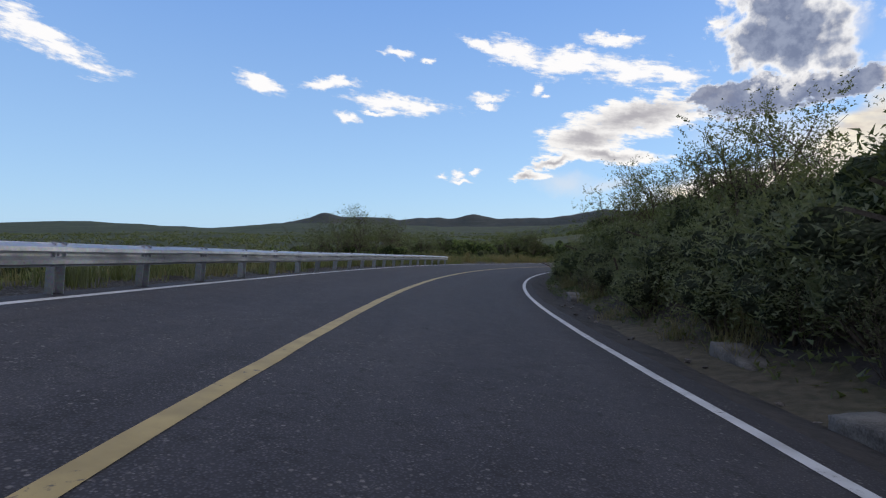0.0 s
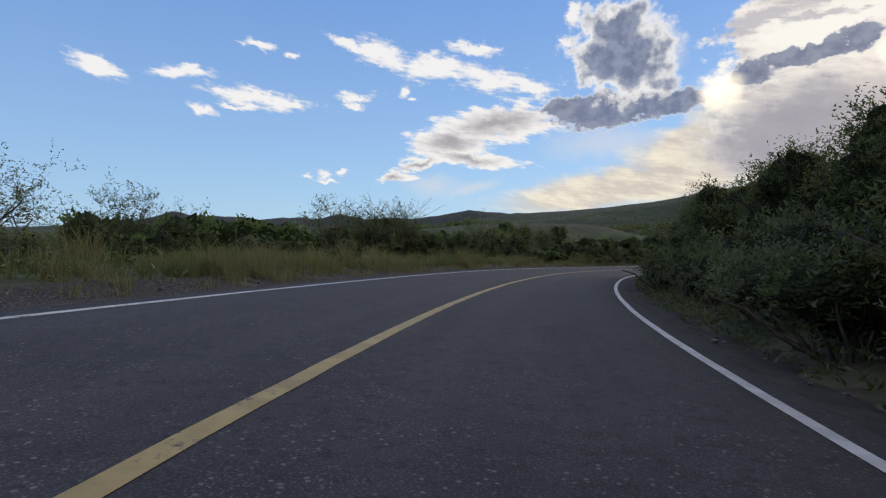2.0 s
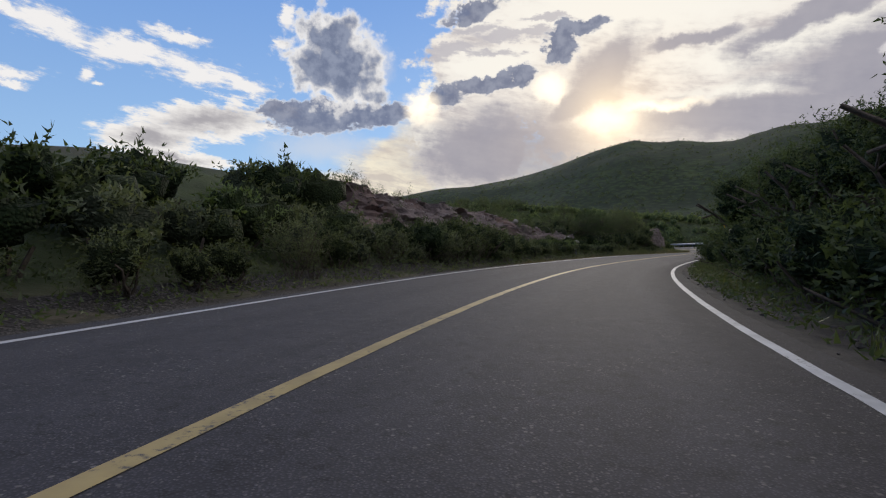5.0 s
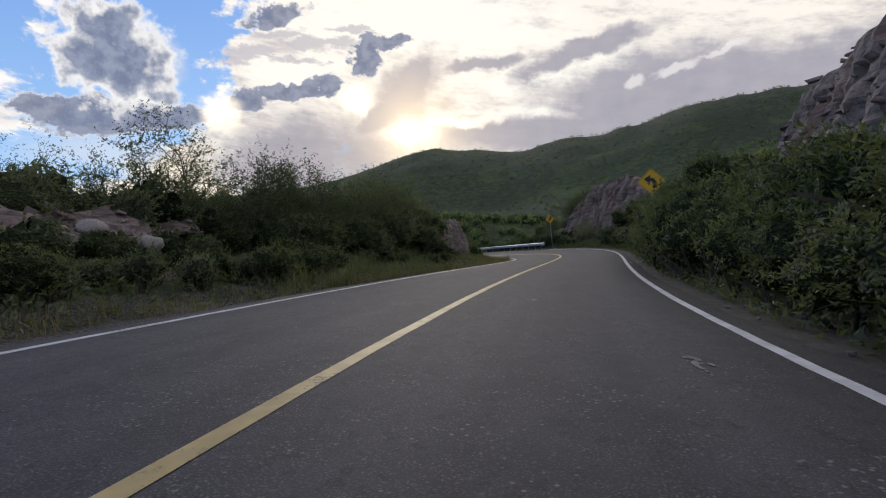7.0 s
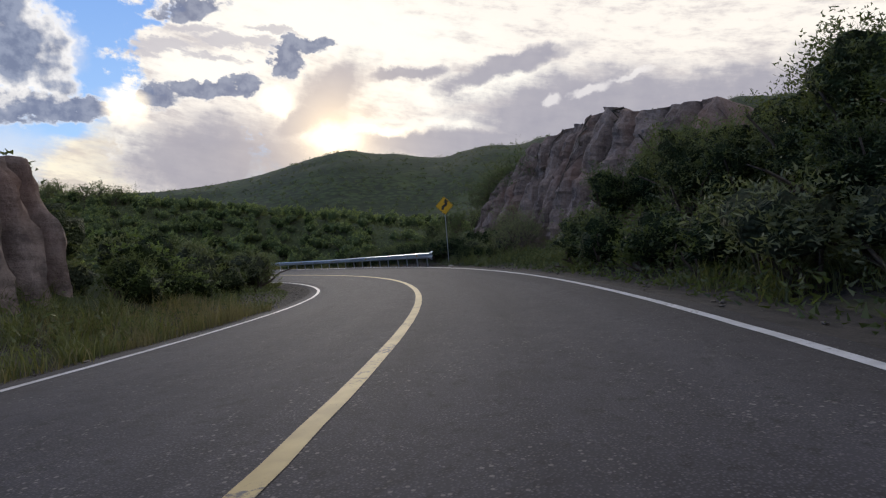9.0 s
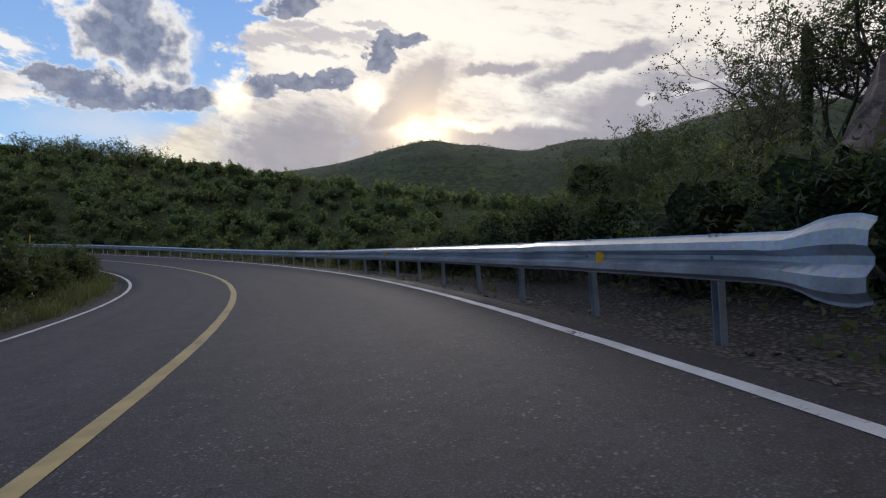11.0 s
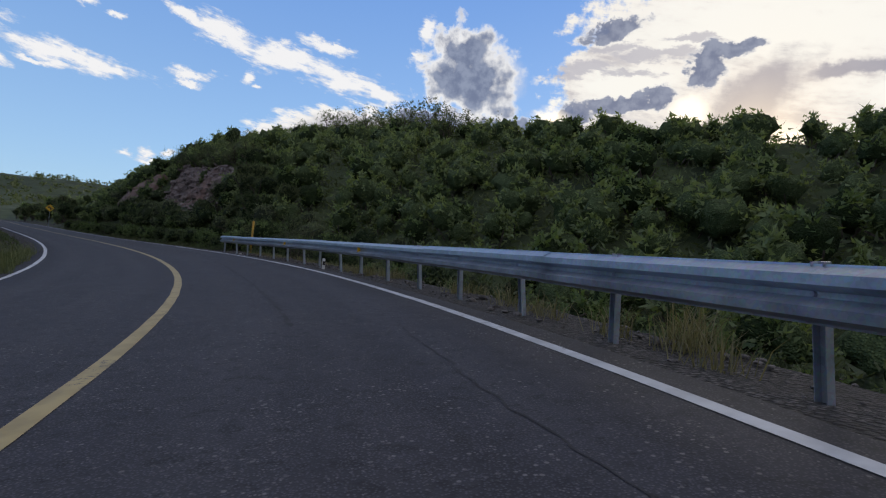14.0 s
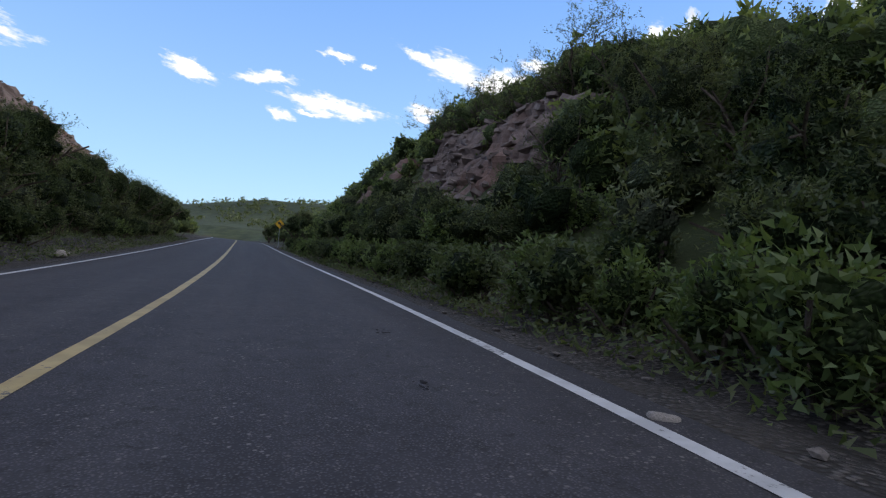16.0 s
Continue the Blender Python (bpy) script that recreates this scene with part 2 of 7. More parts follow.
def object_place(t):
    return t.nodes.new("ShaderNodeTexCoord").outputs["Object"]


def world_place(t):
    return t.nodes.new("ShaderNodeNewGeometry").outputs["Position"]


def bumped(t, b, h, strength=0.4, distance=0.02):
    n = t.nodes.new("ShaderNodeBump")
    n.inputs["Strength"].default_value, n.inputs["Distance"].default_value = strength, distance
    link(t, h, n.inputs["Height"])
    link(t, n.outputs[0], b.inputs["Normal"])


def two_tone(name, low, high, scale=8.0, rough=0.9, metal=0.0, bump=0.3, distance=0.01, fine=60.0):
    m, t, b = material(name, rough, metal)
    v = world_place(t) if name in ("gravel", "dark_soil") else object_place(t)
    a, c = noisy(t, v, scale, 5), noisy(t, v, fine, 3)
    mixed = maths(t, "ADD", maths(t, "MULTIPLY", a, 0.65), maths(t, "MULTIPLY", c, 0.35))
    link(t, blend(t, span(t, mixed, 0.35, 0.65), low, high), b.inputs["Base Color"])
    bumped(t, b, mixed, bump, distance)
    return m


def asphalt_material():
    m, t, b = material("asphalt", 0.82)
    v = world_place(t)
    uv = t.nodes.new("ShaderNodeAttribute")
    uv.attribute_name = "lane"
    across = t.nodes.new("ShaderNodeSeparateXYZ")
    link(t, uv.outputs["Vector"], across.inputs[0])
    stone = t.nodes.new("ShaderNodeTexVoronoi")
    stone.inputs["Scale"].default_value = 70
    link(t, v, stone.inputs["Vector"])
    speck = t.nodes.new("ShaderNodeTexVoronoi")
    speck.inputs["Scale"].default_value = 19
    link(t, v, speck.inputs["Vector"])
    patch, mottle = noisy(t, v, 0.35, 5, 0.6), noisy(t, v, 3.0, 6, 0.65)
    drawn = t.nodes.new("ShaderNodeMapping")  # wear drawn out along the lane
    drawn.inputs["Scale"].default_value = (2.4, 0.12, 1.0)
    link(t, uv.outputs["Vector"], drawn.inputs[0])
    wear = noisy(t, drawn.outputs[0], 1.0, 5, 0.6)
    grey = blend(t, span(t, mottle, 0.3, 0.7), (0.0315, 0.0305, 0.040), (0.053, 0.051, 0.066))
    grey = blend(t, maths(t, "MULTIPLY", span(t, patch, 0.45, 0.7), 0.5), grey, (0.069, 0.066, 0.078))
    grey = blend(t, maths(t, "MULTIPLY", span(t, wear, 0.50, 0.68), 0.55), grey, (0.024, 0.023, 0.030))
    grey = blend(t, maths(t, "MULTIPLY", span(t, wear, 0.46, 0.30), 0.45), grey, (0.080, 0.076, 0.086))
    # wheel tracks: paler polished bands along each lane
    wheel = maths(t, "ABSOLUTE", maths(t, "SUBTRACT", maths(t, "ABSOLUTE", maths(t, "SUBTRACT", maths(t, "ABSOLUTE", across.outputs[0]), 1.5)), 0.75))
    grey = blend(t, maths(t, "MULTIPLY", span(t, wheel, 0.35, 0.05), 0.35), grey, (0.075, 0.073, 0.087))
    # pale stones ground flat and dark pits
    pale = maths(t, "MULTIPLY", span(t, speck.outputs["Distance"], 0.24, 0.12), span(t, noisy(t, v, 2.3, 4), 0.42, 0.60))
    grey = blend(t, maths(t, "MULTIPLY", pale, 0.75), grey, (0.34, 0.32, 0.31))
    chip = t.nodes.new("ShaderNodeTexVoronoi")
    chip.inputs["Scale"].default_value = 46
    link(t, v, chip.inputs["Vector"])
    chips = maths(t, "MULTIPLY", span(t, chip.outputs["Distance"], 0.30, 0.16), span(t, noisy(t, v, 5.0, 4, 0.6), 0.40, 0.60))
    grey = blend(t, maths(t, "MULTIPLY", chips, 0.8), grey, (0.23, 0.215, 0.215))
    aggregate = t.nodes.new("ShaderNodeValToRGB")
    link(t, stone.outputs["Color"], aggregate.inputs[0])
    pits = maths(t, "MULTIPLY", span(t, noisy(t, v, 9.0, 5, 0.7), 0.52, 0.66), 0.75)
    grey = blend(t, pits, grey, (0.014, 0.0135, 0.016))
    grey = blend(t, 0.42, grey, blend(t, span(t, stone.outputs["Distance"], 0.1, 0.5), (0.120, 0.117, 0.140), (0.018, 0.0175, 0.0225)))
    link(t, grey, b.inputs["Base Color"])
    b.inputs["Roughness"].default_value = 0.84
    b.inputs["Specular IOR Level"].default_value = 0.45
    bumped(t, b, maths(t, "SUBTRACT", maths(t, "MULTIPLY", noisy(t, v, 30.0, 3), 0.5), stone.outputs["Distance"]), 0.5, 0.003)
    return m


def paint_material(name, colour, worn):
    m, t, b = material(name, 0.62)
    v = world_place(t)
    wear = maths(t, "ADD", maths(t, "MULTIPLY", noisy(t, v, 1.2, 5), 0.5), maths(t, "MULTIPLY", noisy(t, v, 22.0, 4, 0.7), 0.5))
    clean = blend(t, span(t, noisy(t, v, 4.0, 5), 0.3, 0.7), colour, tuple(c * 0.72 for c in colour))
    link(t, blend(t, span(t, wear, worn, worn + 0.09), clean, (0.07, 0.067, 0.07)), b.inputs["Base Color"])
    bumped(t, b, wear, 0.3, 0.004)
    return m


def gravel_material():
    """Loose stones of a few centimetres, each with its own grey, in dark grit."""
    m, t, b = material("gravel", 0.95)
    v = world_place(t)
    stone = t.nodes.new("ShaderNodeTexVoronoi")
    stone.inputs["Scale"].default_value = 24
    link(t, v, stone.inputs["Vector"])
    own = t.nodes.new("ShaderNodeSeparateXYZ")
    link(t, stone.outputs["Color"], own.inputs[0])
    tone = blend(t, own.outputs[0], (0.030, 0.027, 0.027), (0.155, 0.140, 0.135))
    tone = blend(t, span(t, stone.outputs["Distance"], 0.30, 0.62), tone, (0.020, 0.018, 0.017))
    tone = blend(t, maths(t, "MULTIPLY", span(t, noisy(t, v, 1.6, 5, 0.6), 0.45, 0.65), 0.7), tone, (0.045, 0.039, 0.034))
    link(t, tone, b.inputs["Base Color"])
    bumped(t, b, maths(t, "SUBTRACT", own.outputs[1], maths(t, "MULTIPLY", stone.outputs["Distance"], 1.6)), 0.9, 0.02)
    return m


def ground_material():
    m, t, b = material("dry_ground", 0.95)
    v = world_place(t)
    big, mid, small = noisy(t, v, 0.03, 4), noisy(t, v, 0.45, 5), noisy(t, v, 6.0, 5, 0.65)
    earth = blend(t, span(t, small, 0.3, 0.7), (0.040, 0.031, 0.025), (0.115, 0.088, 0.070))
    green = blend(t, span(t, mid, 0.3, 0.7), (0.026, 0.040, 0.014), (0.066, 0.088, 0.032))
    cover = span(t, maths(t, "ADD", maths(t, "MULTIPLY", big, 0.4), maths(t, "MULTIPLY", mid, 0.6)), 0.22, 0.36)
    bare = t.nodes.new("ShaderNodeAttribute")
    bare.attribute_name = "bare"
    cover = maths(t, "MULTIPLY", cover, maths(t, "SUBTRACT", 1.0, bare.outputs["Fac"]))
    ground_colour = blend(t, cover, earth, green)
    # far scrub: crowns of a few metres as light tufts, the shade between them painted dark
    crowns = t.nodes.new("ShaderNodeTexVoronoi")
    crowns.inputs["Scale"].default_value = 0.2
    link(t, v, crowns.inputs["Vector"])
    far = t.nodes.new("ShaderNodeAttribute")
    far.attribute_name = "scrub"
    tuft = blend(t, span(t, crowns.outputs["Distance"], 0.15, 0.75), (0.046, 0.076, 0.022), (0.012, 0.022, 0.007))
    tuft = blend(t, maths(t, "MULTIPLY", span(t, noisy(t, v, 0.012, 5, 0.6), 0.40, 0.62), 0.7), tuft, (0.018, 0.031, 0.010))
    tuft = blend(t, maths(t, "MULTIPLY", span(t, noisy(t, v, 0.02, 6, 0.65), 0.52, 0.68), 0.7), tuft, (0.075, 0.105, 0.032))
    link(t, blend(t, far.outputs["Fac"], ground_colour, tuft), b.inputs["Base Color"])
    hump = maths(t, "MULTIPLY", maths(t, "SUBTRACT", 1.0, crowns.outputs["Distance"]), far.outputs["Fac"])
    bumped(t, b, maths(t, "ADD", maths(t, "MULTIPLY", small, 0.05), maths(t, "MULTIPLY", hump, 0.22)), 0.8, 1.0)
    return m


def rock_material(name, low, high, scale=1.2, grain=(0.5, 0.5, 3.0)):
    m, t, b = material(name, 0.93)
    v = world_place(t)
    strata = t.nodes.new("ShaderNodeMapping")
    strata.inputs["Scale"].default_value, strata.inputs["Rotation"].default_value = grain, (0.18, 0.1, 0)
    link(t, v, strata.inputs[0])
    a, c, f = noisy(t, strata.outputs[0], scale, 6, 0.62), noisy(t, v, scale * 6, 5, 0.65), noisy(t, v, scale * 0.3, 3)
    mixed = maths(t, "ADD", maths(t, "MULTIPLY", a, 0.55), maths(t, "MULTIPLY", c, 0.45))
    tone = blend(t, span(t, mixed, 0.34, 0.66), low, high)
    runs = t.nodes.new("ShaderNodeMapping")  # rain runs down the face
    runs.inputs["Scale"].default_value = (2.2, 2.2, 0.25)
    link(t, v, runs.inputs[0])
    tone = blend(t, maths(t, "MULTIPLY", span(t, noisy(t, runs.outputs[0], scale, 5, 0.6), 0.46, 0.62), 0.4), tone, tuple(x * 0.6 for x in low))
    link(t, blend(t, maths(t, "MULTIPLY", span(t, f, 0.45, 0.7), 0.6), tone, tuple((x + y) * 0.5 * k for x, y, k in zip(low, high, (1.15, 0.85, 0.72)))), b.inputs["Base Color"])
    bumped(t, b, mixed, 0.9, 0.12)
    return m


def leaf_material(name, dark, light, glow_through=0.42):
    m, t, b = material(name, 0.6)
    t.nodes.remove(b)
    geo, info = t.nodes.new("ShaderNodeNewGeometry"), t.nodes.new("ShaderNodeObjectInfo")
    mix = maths(t, "ADD", maths(t, "MULTIPLY", geo.outputs["Random Per Island"], 0.6), maths(t, "MULTIPLY", info.outputs["Random"], 0.4))
    colour = blend(t, mix, dark, light)
    d, tr, g, m1, m2 = (t.nodes.new(k) for k in ("ShaderNodeBsdfDiffuse", "ShaderNodeBsdfTranslucent", "ShaderNodeBsdfGlossy", "ShaderNodeMixShader", "ShaderNodeMixShader"))
    link(t, colour, d.inputs[0])
    link(t, blend(t, 1.0, colour, (1.25, 1.2, 0.6), "MULTIPLY"), tr.inputs[0])
    g.inputs["Roughness"].default_value = 0.45
    m1.inputs[0].default_value, m2.inputs[0].default_value = glow_through, 0.035
    link(t, d.outputs[0], m1.inputs[1])
    link(t, tr.outputs[0], m1.inputs[2])
    link(t, m1.outputs[0], m2.inputs[1])
    link(t, g.outputs[0], m2.inputs[2])
    link(t, m2.outputs[0], t.nodes["Material Output"].inputs["Surface"])
    return m


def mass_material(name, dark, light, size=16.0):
    """Dense leaves inside a bush, where single ones no longer part; their shade is put into the colour."""
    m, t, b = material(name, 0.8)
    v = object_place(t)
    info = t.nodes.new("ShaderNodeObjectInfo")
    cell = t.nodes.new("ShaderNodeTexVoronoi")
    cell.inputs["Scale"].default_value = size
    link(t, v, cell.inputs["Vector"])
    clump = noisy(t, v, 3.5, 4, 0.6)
    # shade in the gaps between leaves and clumps is painted darker
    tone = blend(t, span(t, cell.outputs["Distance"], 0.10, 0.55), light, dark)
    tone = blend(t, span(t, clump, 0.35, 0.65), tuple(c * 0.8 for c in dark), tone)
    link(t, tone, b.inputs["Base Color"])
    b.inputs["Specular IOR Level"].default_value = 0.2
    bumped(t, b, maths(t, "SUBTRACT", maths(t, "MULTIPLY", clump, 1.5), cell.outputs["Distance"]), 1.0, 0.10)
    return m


def metal_material():
    m, t, b = material("galvanised_steel", 0.42, 0.62)
    v = object_place(t)
    spangle = t.nodes.new("ShaderNodeTexVoronoi")
    spangle.inputs["Scale"].default_value = 45
    link(t, v, spangle.inputs["Vector"])
    stain = noisy(t, v, 2.5, 6, 0.65)
    tone = blend(t, span(t, stain, 0.3, 0.7), (0.27, 0.305, 0.36), (0.47, 0.51, 0.57))
    tone = blend(t, 0.12, tone, spangle.outputs["Color"], "OVERLAY")
    link(t, blend(t, span(t, noisy(t, v, 9, 6, 0.7), 0.66, 0.76), tone, (0.20, 0.15, 0.11)), b.inputs["Base Color"])
    link(t, span(t, stain, 0.25, 0.75, 0.27, 0.48), b.inputs["Roughness"])
    bumped(t, b, stain, 0.15, 0.004)
    return m


ASPHALT = asphalt_material()
WHITE_PAINT, YELLOW_PAINT = paint_material("white_paint", (0.62, 0.63, 0.66), 0.57), paint_material("yellow_paint", (0.46, 0.355, 0.150), 0.56)
GROUND = ground_material()
GRAVEL = gravel_material()
DARK_SOIL = two_tone("dark_soil", (0.013, 0.012, 0.012), (0.055, 0.048, 0.045), 3.0, 0.95, 0, 0.9, 0.03, 30.0)
GREY_ROCK = rock_material("grey_rock", (0.112, 0.088, 0.082), (0.32, 0.262, 0.24))
EARTH = rock_material("eroded_earth", (0.105, 0.076, 0.068), (0.285, 0.222, 0.200), 1.1, (1.5, 1.5, 0.55))
RED_ROCK = rock_material("red_rock", (0.105, 0.082, 0.080), (0.285, 0.226, 0.214), 0.8)
SLAB_ROCK = two_tone("slab_rock", (0.098, 0.076, 0.074), (0.30, 0.25, 0.235), 0.7, 0.92, 0, 0.5, 0.02, 5.0)
STONE = two_tone("pale_stone", (0.22, 0.20, 0.19), (0.42, 0.39, 0.37), 9.0, 0.9, 0, 0.6, 0.02)
CONCRETE = two_tone("concrete", (0.055, 0.052, 0.05), (0.19, 0.18, 0.17), 3.0, 0.9, 0, 0.6, 0.02)
BARK = two_tone("bark", (0.045, 0.035, 0.028), (0.13, 0.105, 0.085), 6.0, 0.95, 0, 0.8, 0.02)
STEEL = metal_material()
LEAF_DEEP = leaf_material("deep_green_leaves", (0.036, 0.058, 0.027), (0.105, 0.142, 0.062))
LEAF_OLIVE = leaf_material("olive_leaves", (0.066, 0.090, 0.043), (0.160, 0.192, 0.094))
LEAF_GREY = leaf_material("grey_green_leaves", (0.088, 0.112, 0.066), (0.205, 0.240, 0.145))
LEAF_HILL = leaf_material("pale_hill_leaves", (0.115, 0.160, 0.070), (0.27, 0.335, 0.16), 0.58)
LEAF_FRESH = leaf_material("fresh_green_leaves", (0.076, 0.124, 0.046), (0.19, 0.255, 0.10))
# inner foliage: leaf greens darkened for the shade inside a crown
MASS_DEEP = mass_material("shaded_deep_green", (0.018, 0.034, 0.012), (0.050, 0.078, 0.026))
MASS_OLIVE = mass_material("shaded_olive_green", (0.036, 0.052, 0.02), (0.099, 0.126, 0.05))
MASS_GREY = mass_material("shaded_grey_green", (0.045, 0.059, 0.034), (0.113, 0.132, 0.074))
MASS_HILL = mass_material("shaded_hill_green", (0.085, 0.122, 0.048), (0.22, 0.275, 0.12))
MASS_FRESH = mass_material("shaded_fresh_green", (0.028, 0.048, 0.014), (0.078, 0.108, 0.034))
GRASS_GREEN = leaf_material("green_grass", (0.072, 0.094, 0.040), (0.215, 0.240, 0.115))
GRASS_DRY = leaf_material("dry_grass", (0.105, 0.102, 0.055), (0.30, 0.275, 0.165))
SIGN_YELLOW = two_tone("sign_yellow", (0.62, 0.36, 0.012), (0.75, 0.46, 0.02), 3.0, 0.45, 0, 0.05, 0.002)
SIGN_BLACK = two_tone("sign_black", (0.012, 0.012, 0.013), (0.03, 0.03, 0.03), 5.0, 0.5, 0, 0.05, 0.002)
REFLECTOR = two_tone("amber_reflector", (0.62, 0.33, 0.01), (0.80, 0.46, 0.02), 20.0, 0.25, 0, 0.05, 0.001)
POST_YELLOW = two_tone("weathered_yellow_paint", (0.30, 0.15, 0.02), (0.58, 0.37, 0.05), 7.0, 0.7, 0, 0.3, 0.004)
WHITE_PLASTIC = two_tone("white_plastic", (0.62, 0.62, 0.62), (0.78, 0.78, 0.78), 6.0, 0.5, 0, 0.1, 0.003)
CACTUS = two_tone("cactus_skin", (0.025, 0.040, 0.018), (0.06, 0.085, 0.04), 5.0, 0.8, 0, 0.4, 0.01)
CHIPS = two_tone("stone_chips", (0.035, 0.031, 0.030), (0.20, 0.18, 0.172), 2.0, 0.9, 0, 0.5, 0.01)
WEATHERED_GREY = two_tone("weathered_grey", (0.06, 0.075, 0.075), (0.16, 0.18, 0.18), 6.0, 0.7, 0, 0.2, 0.003)
PALE_PATCH = two_tone("pale_mortar", (0.11, 0.105, 0.10), (0.24, 0.23, 0.22), 9.0, 0.9, 0, 0.3, 0.004)
TAR = two_tone("tar", (0.018, 0.0175, 0.019), (0.042, 0.040, 0.042), 7.0, 0.95, 0, 0.3, 0.004)
SEAM = two_tone("worn_seam", (0.026, 0.025, 0.029), (0.050, 0.048, 0.053), 5.0, 0.95, 0, 0.3, 0.004)
TAR.node_tree.nodes["Principled BSDF"].inputs["Specular IOR Level"].default_value = 0.1
# mountain rock with the blue-grey haze of distance put into its colour
HAZED_ROCK = rock_material("hazed_rock", (0.026, 0.037, 0.038), (0.058, 0.070, 0.070), 0.02)

# ---- the road's line: curvature, grade and crossfall along its length ----
CURVE = [0.00156, -0.00189, -0.00535, -0.00839, -0.00997, -0.01002, -0.01023, -0.01052, -0.00956, -0.01110, -0.01261, -0.01188, -0.00958, -0.00760, -0.00919, -0.00630, -0.00615, -0.00461, 0.00576, 0.01615, 0.01972, 0.01664, 0.01380, 0.01609, 0.01818, 0.01937, 0.01751, 0.01070, 0.00486, 0.00179, 0.00065, 0.00010, -0.00020, 0.00011, 0.00123, 0.00285, 0.00466, 0.00652, 0.00838]  # 1/m, every 10 m from -20 m
GRADE = [-0.0486, -0.0500, -0.0473, -0.0498, -0.0449, -0.0462, -0.0275, -0.0268, -0.0183, -0.0124, -0.0239, -0.0340, -0.0235, -0.0166, -0.0157, -0.0098, -0.0061, -0.0088, -0.0170, -0.0246]  # every 20 m
BANK = [-0.1045, -0.1083, -0.1050, -0.0730, -0.0522, -0.0343, -0.0240, -0.0206, -0.0257, 0.0391, 0.1008, 0.1228, 0.1077, 0.0868, 0.0313, -0.0036, -0.0240, -0.0341, -0.0416, -0.0480]
RIGHT_SHIFT, LEFT_SHIFT = [0.045, -0.076, -0.177, -0.141, 0.008, -0.041, 0.063, 0.118, 0.020, 0.005, 0.010, 0.113, 0.085, -0.070, -0.020, -0.010, -0.010, 0.003, 0.007, 0.004], [-0.160, -0.269, -0.327, -0.019, 0.030, -0.039, -0.059, 0.113, 0.022, 0.265, -0.027, -0.087, 0.021, 0.183, -0.000, -0.002, 0.032, 0.017, 0.008, 0.005]  # how far the edge lines swing out, every 20 m
HEADING = 0.604
LANE, LEFT_LANE = 3.0, 2.821
S_FIRST, S_LAST = -20.0, 360.0


def glide(knots, values, at):
    """Smooth interpolation through evenly or unevenly spaced knots."""
    knots, values = np.asarray(knots, float), np.asarray(values, float)
    slope = np.gradient(values, knots)
    i = np.clip(np.searchsorted(knots, at, side="right") - 1, 0, len(knots) - 2)
    h = knots[i + 1] - knots[i]
    u = (at - knots[i]) / h
    return (2 * u**3 - 3 * u**2 + 1) * values[i] + (u**3 - 2 * u**2 + u) * h * slope[i] + (3 * u**2 - 2 * u**3) * values[i + 1] + (u**3 - u**2) * h * slope[i + 1]


def summed(a):
    return np.concatenate([[0.0], np.cumsum((a[1:] + a[:-1]) / 2)])


S_LINE = np.arange(S_FIRST, S_LAST + 0.01, 1.0)
turn = glide(np.arange(-20, 361, 10), CURVE, S_LINE)
PSI = radians(HEADING) + np.cumsum(turn) - np.cumsum(turn)[20]
DIR_X, DIR_Y = -np.sin(PSI), np.cos(PSI)
LINE_X, LINE_Y = summed(DIR_X), summed(DIR_Y)
LINE_Z = summed(glide(np.arange(-20, 361, 20), GRADE, S_LINE))
TILT = glide(np.arange(-20, 361, 20), BANK, S_LINE)
LINE_X, LINE_Y, LINE_Z = LINE_X - LINE_X[20], LINE_Y - LINE_Y[20], LINE_Z - LINE_Z[20]
# straight run-on behind the start, so that the road does not end in view of the sky's light
run = np.arange(-70.0, S_FIRST, 1.0)
S_ROAD = np.concatenate([run, S_LINE])
LINE_X, LINE_Y, LINE_Z = (np.concatenate([a[0] + (run - S_FIRST) * d, a]) for a, d in ((LINE_X, DIR_X[0]), (LINE_Y, DIR_Y[0]), (LINE_Z, -0.069 * 0 + 0.05)))
DIR_X, DIR_Y, TILT = (np.concatenate([np.full(len(run), a[0]), a]) for a in (DIR_X, DIR_Y, TILT))


def road_point(s, u, lift=0.0):
    """World place of a point u metres right of the centre line, on the paved plane."""
    s, u = np.asarray(s, float), np.asarray(u, float)
    f = lambda a: np.interp(s, S_ROAD, a)
    return np.stack([f(LINE_X) + u * f(DIR_Y), f(LINE_Y) - u * f(DIR_X), f(LINE_Z) + u * f(TILT) + lift], -1)


def line_at(s, side):
    """Offset of the white edge line, which swings a little out and in along the bends."""
    shift = RIGHT_SHIFT if side > 0 else LEFT_SHIFT
    base = LANE if side > 0 else LEFT_LANE
    return side * (base + glide(np.arange(-20, 361, 20), shift, np.clip(s, -20, 360)))


def road_heading(s):
    return math.degrees(math.atan2(-np.interp(s, S_ROAD, DIR_X), np.interp(s, S_ROAD, DIR_Y)))


def hashed(i, j, seed):
    v = np.sin(i * 127.1 + j * 311.7 + seed * 74.7) * 43758.5453
    return v - np.floor(v)


